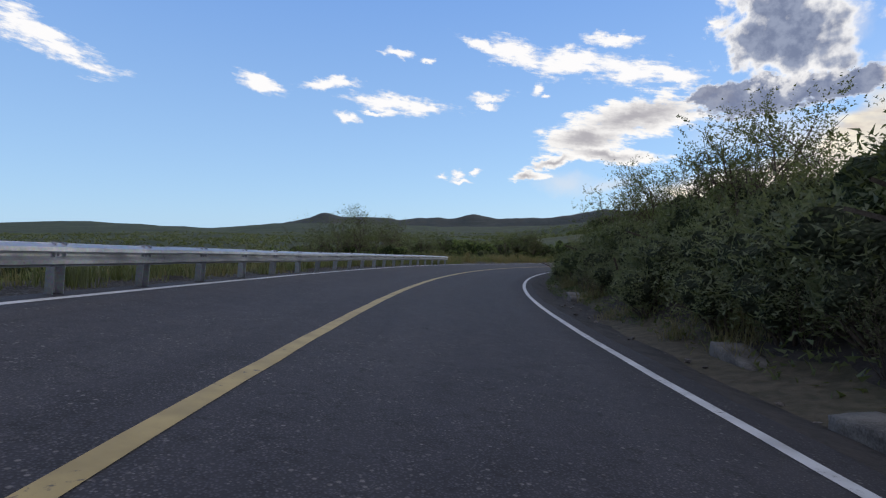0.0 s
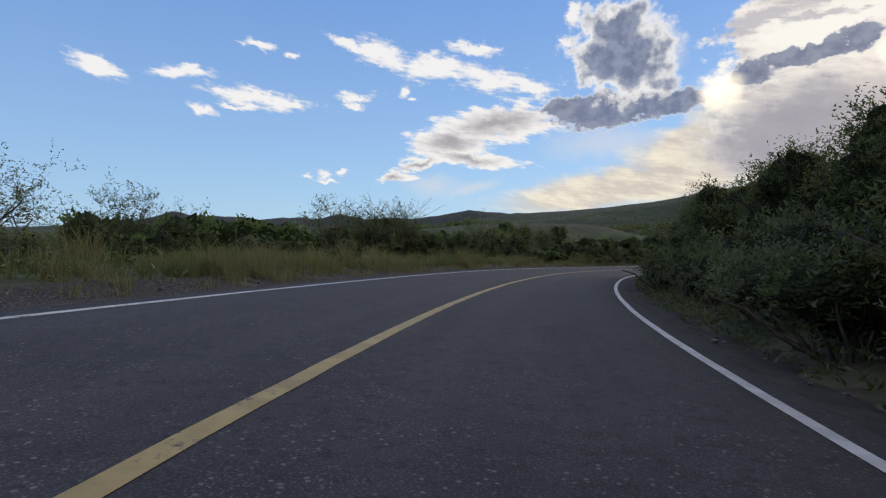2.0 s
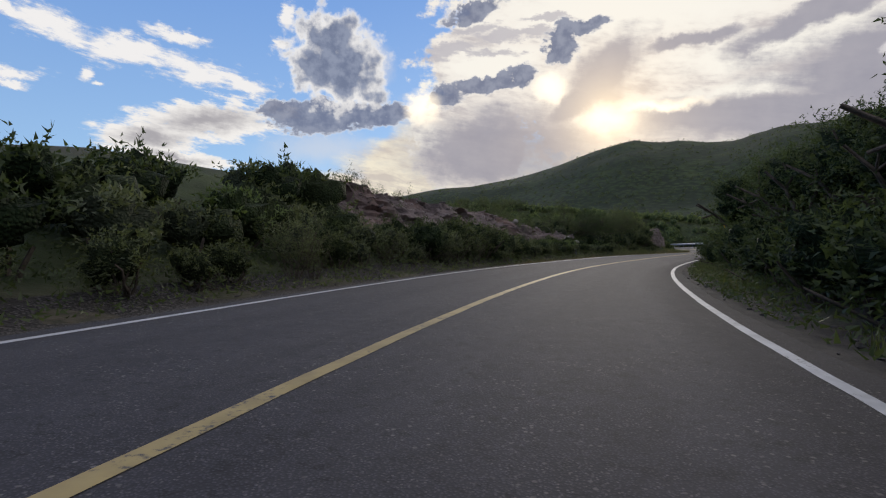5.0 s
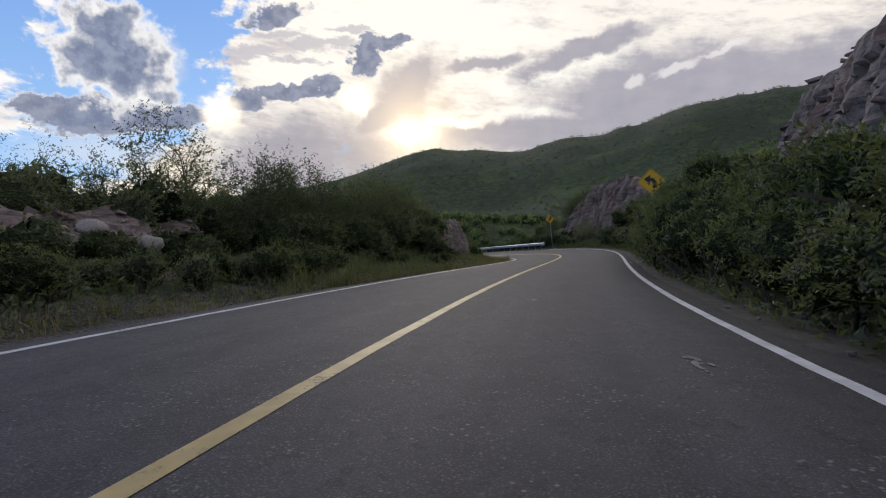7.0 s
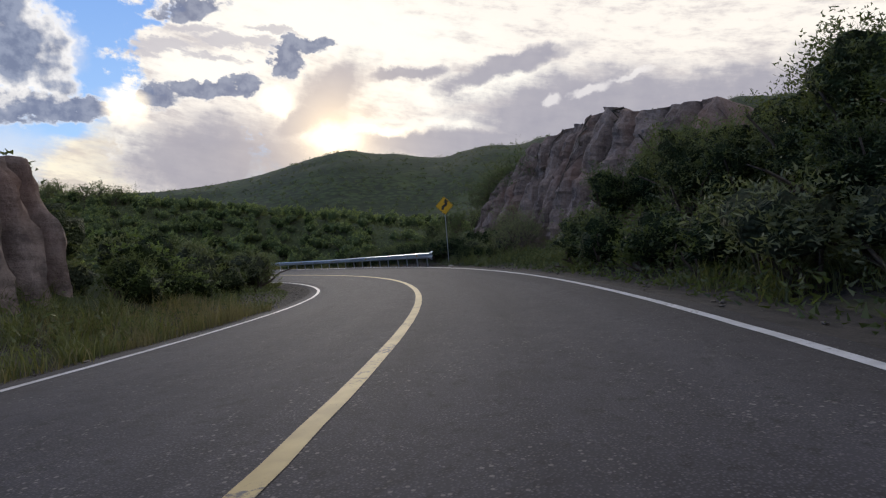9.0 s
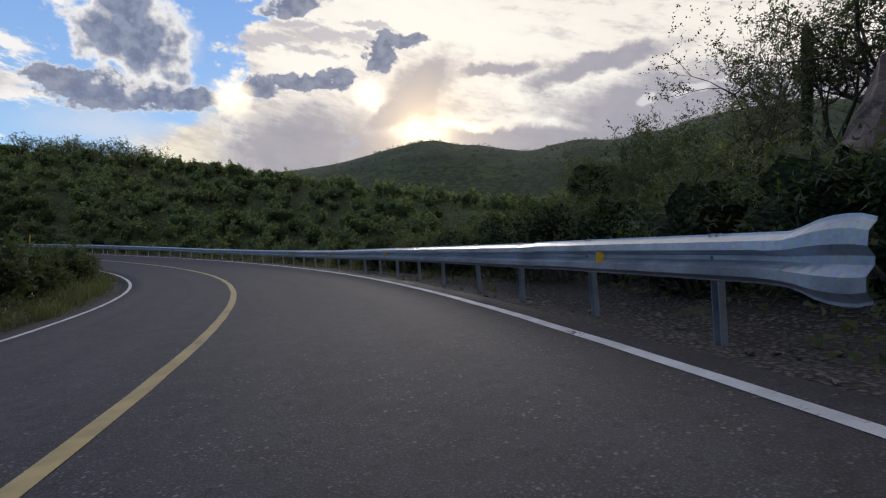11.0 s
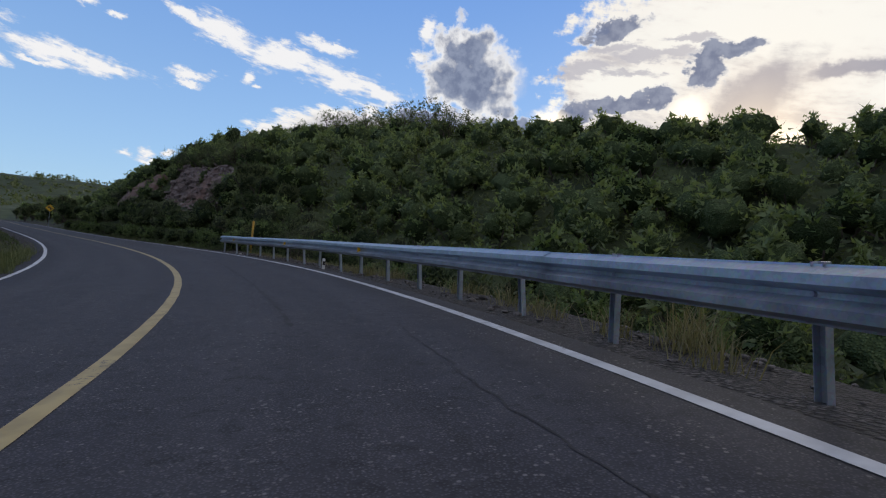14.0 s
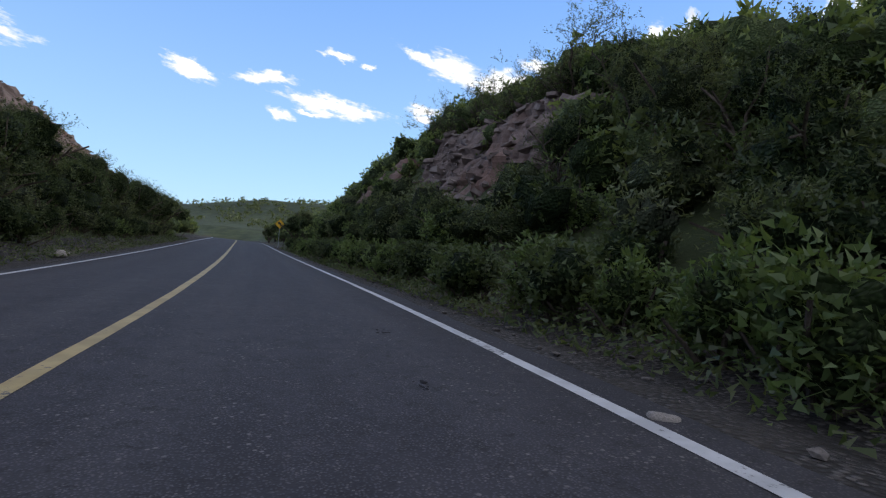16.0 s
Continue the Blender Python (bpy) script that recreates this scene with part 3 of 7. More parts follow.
def lumps(x, y, size, seed=0.0, octaves=3):
    """Value noise from -1 to 1."""
    total, gain, norm = 0.0, 1.0, 0.0
    for o in range(octaves):
        a, b = np.asarray(x) / size * 2**o + 17.3 * o, np.asarray(y) / size * 2**o - 9.1 * o
        i, j = np.floor(a), np.floor(b)
        p, q = a - i, b - j
        p, q = p * p * (3 - 2 * p), q * q * (3 - 2 * q)
        v = (hashed(i, j, seed) * (1 - p) + hashed(i + 1, j, seed) * p) * (1 - q) + (hashed(i, j + 1, seed) * (1 - p) + hashed(i + 1, j + 1, seed) * p) * q
        total, norm, gain = total + (v * 2 - 1) * gain, norm + gain, gain * 0.5
    return total / norm


def ease(v, lo, hi):
    t = np.clip((np.asarray(v, float) - lo) / (hi - lo), 0, 1)
    return t * t * (3 - 2 * t)


# ground beside the road: heights over the pavement's edge at these distances from the centre line
AWAY = np.array([3.4, 4.5, 6.0, 8.0, 11.0, 18.0, 30.0])
RIGHT_S = [-70, 30, 60, 100, 128, 150, 160, 174, 182, 195, 203, 214, 236, 250, 260, 270, 290, 310, 360]
RIGHT_H = [[-0.05, 0.1, 0.6, 1.4, 2.4, 4.2, 6.5], [-0.05, 0.1, 0.6, 1.4, 2.6, 4.5, 7.0], [-0.05, 0.0, 0.4, 1.0, 2.0, 3.8, 6.0], [-0.05, 0.0, 0.3, 0.9, 2.0, 4.0, 7.0],
           [-0.05, 0.0, 0.5, 1.4, 3.2, 6.0, 9.0], [-0.05, 0.0, 0.6, 2.0, 5.5, 7.5, 10.0], [-0.05, 0.0, 0.5, 1.6, 4.0, 6.5, 9.0], [-0.05, 0.0, 0.4, 1.3, 3.0, 5.5, 8.0],
           [-0.05, 0.05, 0.3, 0.6, 3.6, 7.0, 8.0]]
RIGHT_H += [[-0.05, 0.0, 0.3, 0.6, 3.4, 5.5, 5.5], [-0.05, -0.1, -0.2, 0.3, 1.5, 2.5, 2.0], [-0.05, -0.15, -1.0, -2.2, -3.0, -2.2, 2.0], [-0.05, -0.1, -0.8, -1.6, -1.8, 0.6, 7.0],
            [-0.05, -0.05, -0.3, -0.5, 0.5, 4.2, 9.6], [-0.05, 0.0, 0.3, 1.2, 3.0, 7.2, 11.0], [-0.05, 0.0, 0.7, 2.4, 5.8, 8.9, 12.4], [-0.05, 0.0, 0.7, 2.8, 7.2, 11.4, 14.2],
            [-0.05, 0.0, 0.6, 2.2, 5.0, 8.0, 9.5], [-0.05, 0.0, 0.3, 0.8, 1.6, 2.5, 2.5]]
LEFT_S = [-70, 30, 42, 80, 95, 112, 128, 140, 149, 154, 159, 170, 178, 196, 230, 248, 262, 285, 305, 360]
LEFT_H = [[-0.05, -0.1, -0.4, -0.8, -1.4, -2.4, -3.5], [-0.05, -0.1, -0.3, -0.7, -1.2, -2.2, -3.5], [-0.05, 0.0, 0.05, 0.1, 0.1, -0.2, -1.5], [-0.05, 0.0, 0.1, 0.2, 0.3, 0.2, -0.5],
          [-0.05, 0.0, 0.2, 0.6, 1.0, 1.6, 2.0], [-0.05, 0.05, 0.4, 1.5, 3.6, 4.8, 5.2], [-0.05, 0.05, 0.2, 0.4, 0.9, 2.6, 4.5], [-0.05, 0.05, 0.2, 0.4, 0.8, 1.8, 3.0],
          [-0.05, 0.0, 0.2, 0.4, 0.8, 1.5, 2.2], [-0.05, 0.0, 0.1, 0.4, 0.8, 1.3, 2.0]]
LEFT_H += [[-0.05, 0.0, 0.3, 1.6, 2.4, 3.0, 3.5], [-0.05, 0.0, 0.3, 1.7, 2.5, 3.0, 3.5], [-0.05, 0.0, 0.2, 0.8, 1.4, 2.0, 2.0], [-0.05, 0.0, 0.1, 0.3, 0.4, 0.4, 0.4],
           [-0.05, 0.0, 0.1, 0.4, 0.8, 1.0, 1.5], [-0.05, 0.0, 0.3, 0.9, 1.8, 4.0, 6.0], [-0.05, 0.05, 0.5, 1.8, 3.6, 7.0, 9.0], [-0.05, 0.05, 0.6, 2.2, 4.0, 7.0, 8.0],
           [-0.05, 0.0, 0.4, 1.2, 2.2, 4.0, 4.0], [-0.05, 0.0, 0.2, 0.5, 0.8, 1.0, 1.0]]


def side_height(s, d, knots, table):
    table = np.array(table)
    cols = np.stack([np.interp(s, knots, table[:, k]) for k in range(len(AWAY))], -1)
    i = np.clip(np.searchsorted(AWAY, d, side="right") - 1, 0, len(AWAY) - 2)
    n = np.arange(len(d))
    w = np.clip((d - AWAY[i]) / (AWAY[i + 1] - AWAY[i]), 0, 1)
    return cols[n, i] * (1 - w) + cols[n, i + 1] * w


def nearest_road(x, y):
    """Chainage and offset (right positive) of the nearest point of the centre line."""
    s, u = np.empty(len(x)), np.empty(len(x))
    for a in range(0, len(x), 4000):
        b = slice(a, a + 4000)
        d2 = (x[b, None] - LINE_X[None]) ** 2 + (y[b, None] - LINE_Y[None]) ** 2
        i = d2.argmin(1)
        dx, dy = x[b] - LINE_X[i], y[b] - LINE_Y[i]
        along = dx * DIR_X[i] + dy * DIR_Y[i]
        s[b] = S_ROAD[i] + np.clip(along, -1, 1)
        u[b] = np.sign(dx * DIR_Y[i] - dy * DIR_X[i]) * np.sqrt(d2[np.arange(len(i)), i])
    return s, u


# hills all round, seen from the middle of the stretch: azimuth, crest height, crest distance
CREST = [(-180, 55, 800), (-120, 45, 900), (-75, 20, 1100), (-50, 12, 1250), (-40, 22, 1300), (-34, 14, 1300), (-29, 8, 1300), (-23, 21, 1300), (-14, 22, 1300), (-4, 17, 1300),
         (8, 18, 1200), (17, 36, 1000), (28, 42, 800), (40, 60, 720), (48, 70, 700), (55, 92, 690), (62, 116, 680), (69, 103, 670), (79, 112, 640), (88, 120, 610)]
CREST += [(100, 130, 600), (120, 110, 620), (150, 80, 700), (180, 55, 800)]
FAR_PEAKS = [(-12.4, 148, 110), (-7.5, 118, 150), (-0.8, 128, 120), (3.2, 148, 90), (5.2, 110, 120), (9.0, 118, 130), (13.2, 128, 140), (17.3, 176, 200), (-21, 70, 300), (-35, 60, 400), (24, 150, 260)]


def region(x, y):
    cx, cy = x - 90.0, y - 105.0
    r, az = np.hypot(cx, cy), np.degrees(np.arctan2(cx, cy))
    knots = [c[0] for c in CREST]
    crest, at = np.interp(az, knots, [c[1] for c in CREST]), np.interp(az, knots, [c[2] for c in CREST])
    crest = crest * (1 + 0.05 * lumps(az, 0 * az, 4.0, 3))
    ramp = ease(r, 0.16 * at, at) * 0.62 + 0.38 * ease(r, 0.45 * at, at)
    fall = 1 - 0.6 * ease(r, at, 2.2 * at)
    h = -6.0 + (crest + 3) * ramp * fall
    h += lumps(x, y, 160.0, 5) * (2.0 + 7.0 * ease(az, 10, 30)) * ease(r, 140, 420) * (1 - ease(r, 0.8 * at, at)) + lumps(x, y, 45.0, 8) * 2.0 * ease(r, 90, 250)
    return h


def terrain(x, y):
    """Ground height; also chainage and offset."""
    x, y = np.asarray(x, float).ravel(), np.asarray(y, float).ravel()
    s, u = nearest_road(x, y)
    d = np.abs(u)
    edge = np.interp(s, S_ROAD, LINE_Z) + np.clip(u, -4.2, 4.2) * np.interp(s, S_ROAD, TILT)
    side = np.where(u > 0, side_height(s, d, RIGHT_S, RIGHT_H), side_height(s, d, LEFT_S, LEFT_H))
    near = edge + side + (lumps(x, y, 3.5, 2) * 0.16 + lumps(x, y, 11.0, 6) * 0.35) * ease(d, 5.5, 10)
    ends = ease(np.minimum(s - S_ROAD[0], S_ROAD[-1] - s), 0, 3)
    far = region(x, y)
    w = ease(d, 34, 110)
    z = near * (1 - w) + far * w + 13.0 * np.exp(-(((x - 125) / 70) ** 2) - ((y - 420) / 55) ** 2) * ease(d, 10, 60)
    return np.where(d < 4.6, z - 0.22 * (1 - ease(d, 3.6, 4.6)) - 0.02, z), s, u


def from_arrays(name, verts, faces, mat=None, smooth=True):
    me = bpy.data.meshes.new(name)
    verts, faces = np.asarray(verts, np.float32), np.asarray(faces, np.int32)
    k = faces.shape[1]
    me.vertices.add(len(verts))
    me.vertices.foreach_set("co", verts.ravel())
    me.loops.add(faces.size)
    me.loops.foreach_set("vertex_index", faces.ravel())
    me.polygons.add(len(faces))
    me.polygons.foreach_set("loop_start", np.arange(0, faces.size, k, dtype=np.int32))
    me.polygons.foreach_set("use_smooth", np.full(len(faces), smooth))
    me.update()
    me.validate()
    if mat:
        me.materials.append(mat)
    return me


def sheet_faces(rows, cols):
    i, j = np.meshgrid(np.arange(rows - 1), np.arange(cols - 1), indexing="ij")
    a = (i * cols + j).ravel()
    return np.stack([a, a + 1, a + cols + 1, a + cols], -1)


def part(name, mesh, parent, label=""):
    ob = new(name, mesh)
    ob.parent = parent
    return tagged(ob, label)


def scalar(me, name, values):
    at = me.attributes.new(name, "FLOAT", "POINT")
    at.data.foreach_set("value", np.asarray(values, np.float32))


# ---- ground: one sheet to the horizon, close-meshed round the road ----
def lines_out(lo, hi, step, reach, growth):
    out, x, g = [], hi, step
    while x < reach[1]:
        g *= growth
        x += g
        out.append(x)
    low, x, g = [], lo, step
    while x > reach[0]:
        g *= growth
        x -= g
        low.append(x)
    return np.concatenate([low[::-1], np.arange(lo, hi + 0.01, step), out])


def build_ground():
    xs, ys = lines_out(-45, 215, 1.65, (-4200, 4200), 1.085), lines_out(-70, 290, 1.65, (-3000, 4600), 1.085)
    gx, gy = np.meshgrid(xs, ys, indexing="ij")
    z, s, u = terrain(gx, gy)
    me = from_arrays("ground", np.stack([gx.ravel(), gy.ravel(), z], -1), sheet_faces(len(xs), len(ys))[:, ::-1], GROUND)
    d = np.abs(u)
    x, y = gx.ravel(), gy.ravel()
    cut = ((u < 0) & (((s > 96) & (s < 152)) | ((s > 250) & (s < 300)))) * ease(d, 7, 11) * (1 - ease(d, 34, 55)) * ease(lumps(x, y, 14, 12), -0.2, 0.5) * 0.6
    scalar(me, "bare", np.clip(cut + (1 - ease(d, 4.2, 5.6)) * 0.8, 0, 1))
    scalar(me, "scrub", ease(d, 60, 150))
    return tagged(new("ground", me), "dry scrubland with earth, weeds and green hills", "ground", kind="structure")


build_ground()


def build_mountains():
    az, r = np.meshgrid(np.linspace(-44, 34, 520), np.linspace(2900, 4300, 26), indexing="ij")
    x, y = r * np.sin(np.radians(az)), r * np.cos(np.radians(az))
    across = ease(az, -26, -13) * 0.55 + 0.45
    depth = np.exp(-(((r - 3600) / 420) ** 2))
    h = -30 + 110 * across * depth
    for a, top, wide in FAR_PEAKS:
        d = np.hypot((az - a) * 62.8, (r - 3600) * 0.5)
        h += (top - 108) * np.exp(-((d / wide) ** 1.6))
    h += (13 * lumps(x, y, 210.0, 4, 4) + 9 * lumps(az * 40, r * 0.2, 60.0, 14, 3)) * depth
    me = from_arrays("mountains", np.stack([x.ravel(), y.ravel(), h.ravel()], -1), sheet_faces(*az.shape), HAZED_ROCK)
    tagged(new("mountains", me), "far mountain peaks on the horizon, tinted blue-grey for haze", "mountain", kind="structure")


build_mountains()


# ---- pavement, its lines and the gravel verges ----
ROAD_S = np.concatenate([np.arange(-70, -5, 2.5), np.arange(-5, 300, 0.5), np.arange(300, 360.1, 1.0)])


def strip(name, offsets, lifts, mat, s_values=ROAD_S, wobble=None):
    """A band along the road: one cross-section of offsets and lifts, carried along."""
    offsets, lifts = np.asarray(offsets, float), np.asarray(lifts, float)
    ss, uu = np.meshgrid(s_values, offsets, indexing="ij")
    ll = np.broadcast_to(lifts, ss.shape).copy()
    if wobble is not None:
        uu, ll = wobble(ss, uu, ll)
    pts = road_point(ss.ravel(), uu.ravel(), ll.ravel())
    me = from_arrays(name, pts, sheet_faces(len(s_values), len(offsets))[:, ::-1], mat)
    lane = me.attributes.new("lane", "FLOAT_VECTOR", "POINT")
    lane.data.foreach_set("vector", np.stack([uu.ravel(), ss.ravel(), 0 * ss.ravel()], -1).astype(np.float32).ravel())
    return me


def rough_edge(ss, uu, ll):
    out = np.abs(uu) > 3.05
    push = (lumps(ss, uu * 0, 2.2, 21) * 0.06 + lumps(ss, uu * 0, 0.7, 22) * 0.03) * np.sign(uu)
    swing = np.where(uu > 2.5, line_at(ss, 1) - LANE, np.where(uu < -2.5, line_at(ss, -1) + LEFT_LANE, 0.0))
    return uu + push * out + swing, ll


EDGE_R, EDGE_L = LANE + 0.30, -(LEFT_LANE + 0.28)
road = tagged(new("road", strip("road", [EDGE_L - 0.05, EDGE_L, -2.2, -1.2, 0, 1.2, 2.2, EDGE_R, EDGE_R + 0.05], [-0.14, 0, 0, 0, 0, 0, 0, 0, -0.14], ASPHALT, wobble=rough_edge)),
              "worn grey asphalt road with two lanes", "road", kind="structure")


def line_wobble(half, side):
    def f(ss, uu, ll):
        if side:
            uu = uu + line_at(ss, side) - (LANE if side > 0 else -LEFT_LANE)
        ragged_edge = (lumps(ss, 0 * ss, 0.5, 31 + half) * 0.008 + lumps(ss, 0 * ss, 12.0, 33) * 0.015)
        return uu + ragged_edge, ll
    return f


for name, u0, wide, mat, label in (("centre_line", 0.0, 0.122, YELLOW_PAINT, "solid yellow centre line, worn thin"), ("edge_line", LANE, 0.104, WHITE_PAINT, "solid white edge line beside the verge"),
                                   ("edge_line", -LEFT_LANE, 0.10, WHITE_PAINT, "solid white edge line on the opposite lane")):
    tagged(new(name, strip(name, [u0 - wide / 2, u0, u0 + wide / 2], [0.004, 0.005, 0.004], mat, wobble=line_wobble(wide, (u0 > 1) - (u0 < -1)))), label, "road marking", kind="structure")


def build_verge(side, s_values, mat, label):
    edge = EDGE_R - 0.02 if side > 0 else -EDGE_L - 0.02
    steps = np.concatenate([[edge - 0.14], np.linspace(edge, edge + 1.6, 12), [edge + 2.0, edge + 2.5]])
    ss, dd = np.meshgrid(s_values, steps, indexing="ij")
    swing = side * line_at(ss, side) - (LANE if side > 0 else LEFT_LANE)
    pts = road_point(ss.ravel(), side * (dd + swing).ravel())
    z, _, _ = terrain(pts[:, 0], pts[:, 1])
    w = ease(dd.ravel(), edge + 0.2, edge + 1.8)
    x, y = pts[:, 0], pts[:, 1]
    pts[:, 2] = (pts[:, 2] - 0.03 - 0.05 * (dd.ravel() - edge)) * (1 - w) + z * w + 0.018 + (lumps(x, y, 0.8, 41) * 0.035 + lumps(x, y, 0.25, 42) * 0.015) * ease(dd.ravel(), edge + 0.1, edge + 0.6)
    pts[:, 2] -= 0.06 * (dd.ravel() < edge - 0.05)
    pts[:, 2] -= 0.16 * (dd.ravel() > edge + 2.2)
    return tagged(new("verge", from_arrays("verge", pts, sheet_faces(len(s_values), len(steps))[:, ::-side], mat)), label, "verge", kind="structure")


build_verge(1, ROAD_S[ROAD_S <= 189.0], DARK_SOIL, "dark soil and gravel verge below the bank")
build_verge(1, ROAD_S[ROAD_S >= 189.0], GRAVEL, "pale gravel verge under the rail")
build_verge(-1, ROAD_S, GRAVEL, "pale sandy gravel verge beside the asphalt")

FACES = {}


# ---- rock faces where the road is cut into the slope ----
def rock_face(name, side, s0, s1, foot, lean, tall, flute, mat, label, seed, step=0.16, sink=0.5, back=2.5, ledge=0.0, rib=1.35):
    """A face along the road from s0 to s1: its foot's offset, how far the top leans back, its height (a function of 0..1 along), and how deep rain has fluted it."""
    ns, nv = int((s1 - s0) / step) + 1, max(int(tall(0.5) / step * 1.1), 12)
    ss, vv = np.meshgrid(np.linspace(s0, s1, ns), np.linspace(0, 1, nv), indexing="ij")
    along = (ss - s0) / (s1 - s0)
    high = np.vectorize(tall)(along)
    face = np.clip(vv / 0.8, 0, 1)  # the last fifth of the sheet runs back over the top
    over = np.clip((vv - 0.8) / 0.2, 0, 1)
    bend = ss / rib + 0.22 * lumps(ss, vv * high, 2.3, seed, 3) + 0.1 * vv
    cell = np.round(bend)
    off = bend - cell
    slot = np.exp(-((off - 0.5 * np.sign(off)) / 0.17) ** 2) * (0.45 + 0.9 * hashed(np.round(bend + 0.5), 0 * ss, seed))
    half_slot = np.exp(-((np.abs(off + 0.12 * lumps(ss, vv * high, 0.9, seed + 1)) - 0.0) / 0.07) ** 2) * 0.35 * hashed(cell, 0 * ss + 3, seed)
    tall_part = 0.3 + 0.7 * np.sin(np.pi * np.clip(face * 0.92 + 0.08, 0, 1)) ** 0.5
    depth = flute * (0.35 * np.cos(np.pi * off) - slot - half_slot) * tall_part
    depth += 0.26 * lumps(ss, vv * high * 1.6, 0.9, seed + 2, 4) + 0.09 * lumps(ss, vv * high, 0.22, seed + 3, 2)
    if ledge:
        layer = vv * high * 2.6 + 0.5 * lumps(ss, vv * high, 2.2, seed + 4) + 0.12 * ss
        depth += ledge * (0.8 * (hashed(np.floor(layer), np.floor(ss * 0.55 + hashed(np.floor(layer), 0 * ss, seed) * 3), seed + 8) - 0.5) + 0.6 * lumps(ss * 0.5, vv * high * 2.2, 0.6, seed + 5, 3))
    u = foot + 0.4 * lumps(ss, 0 * ss, 4.0, seed + 6) + lean * face**1.15 - depth * (1 - over) + back * over
    pts = road_point(ss.ravel(), side * u.ravel())
    base, _, _ = terrain(*road_point(ss[:, 0], side * foot)[:, :2].T)
    base = np.repeat(base, nv)
    f = face.ravel()
    pts[:, 2] = base - sink + f * (high.ravel() + sink) + 0.3 * lumps(ss, vv * 3, 1.1, seed + 7).ravel() * f - over.ravel() * (0.5 + sink * 0.6) 
    ends = (ease(along, 0, 0.08) * ease(1 - along, 0, 0.08)).ravel()
    pts[:, 2] = base - sink + (pts[:, 2] - base + sink) * ends
    me = from_arrays(name, pts, sheet_faces(ns, nv)[:, ::side], mat, smooth=not ledge)
    FACES[seed] = pts.reshape(ns, nv, 3)
    return tagged(new(name, me), label, "rock face", kind="structure")


rock_face("rock_face", 1, 177.0, 195.0, 7.2, 2.3, lambda a: 6.0 - 2.0 * max(0, (0.35 - a) / 0.35) - 2.4 * max(0, (a - 0.72) / 0.28), 0.8, EARTH, "grey-brown earth cliff fluted by rain", 51, rib=1.25, step=0.12, ledge=0.22)
rock_face("rock_face", -1, 161.5, 173.8, 6.3, 0.8, lambda a: 1.9 + 0.8 * a, 0.75, GREY_ROCK, "reddish eroded earth bank with vertical flutes", 61, rib=0.8, step=0.1)
rock_face("rock_face", 1, 138.0, 157.0, 7.2, 2.0, lambda a: 5.0 - 0.8 * a, 0.3, GREY_ROCK, "pale grey rock outcrop above the bushes", 71, ledge=0.25, step=0.13)
rock_face("rock_face", -1, 111.0, 149.0, 6.6, 3.0, lambda a: 2.8 - 1.6 * max(0, (a - 0.5) / 0.5), 0.12, RED_ROCK, "low broken outcrop of reddish layered rock", 81, ledge=1.0, step=0.12)
rock_face("rock_face", 1, 268.0, 283.0, 8.0, 2.2, lambda a: 4.2 - 0.4 * (1 - a), 0.45, RED_ROCK, "brown rock cut half hidden by shrubs", 91, ledge=0.35)
rock_face("rock_face", 1, 285.0, 299.0, 7.4, 2.2, lambda a: 4.4 - 1.2 * a, 0.5, RED_ROCK, "brown rock cut on the bend", 95, ledge=0.35)
rock_face("rock_face", -1, 262.0, 312.0, 7.6, 3.6, lambda a: 6.3 - 1.2 * a, 0.4, RED_ROCK, "red earth cut above roadside shrubs", 99, ledge=0.3)


def boulder_mesh(seed, rough=0.28):
    bm = bmesh.new()
    bmesh.ops.create_icosphere(bm, subdivisions=3, radius=1.0)
    for v in bm.verts:
        n = noise.noise(v.co * 1.1 + Vector((seed * 7.3, 0, 0))) + 0.5 * noise.noise(v.co * 2.6 + Vector((0, seed * 3.1, 0)))
        v.co *= 1 + rough * n
        for axis in (Vector((1, 0.3, 0.2)), Vector((-0.4, 1, 0.3)), Vector((0.2, -0.5, 1))):
            a = axis.normalized()
            over = v.co.dot(a) - 0.72
            if over > 0:
                v.co -= a * over * 0.8
    me = bpy.data.meshes.new("boulder")
    bm.to_mesh(me)
    bm.free()
    for p in me.polygons:
        p.use_smooth = True
    return me


ROCKS = [boulder_mesh(k) for k in range(4)]


def set_rock(name, s, u, size, mat, label, category="boulder", seed=0, flat=0.7, group=""):
    me = ROCKS[seed % 4].copy()
    me.materials.append(mat)
    x, y, _ = road_point(s, u)
    z = float(terrain([x], [y])[0][0])
    if u < -6 and 111 < s < 149:  # on the rock
        near = FACES[81].reshape(-1, 3)
        z = max(z, float(near[np.hypot(near[:, 0] - x, near[:, 1] - y) < 0.5, 2].max()))
    if abs(u) < 5.0:
        z = max(z, float(road_point(s, math.copysign(3.3, u))[2]) - 0.02)
    ob = new(name, me)
    ob.matrix_world = pose(x, y, z + size * flat * 0.35, 0, 0, seed * 47) @ Matrix.Diagonal((size, size * (0.7 + 0.1 * (seed % 3)), size * flat, 1))
    return tagged(ob, label, category, group)


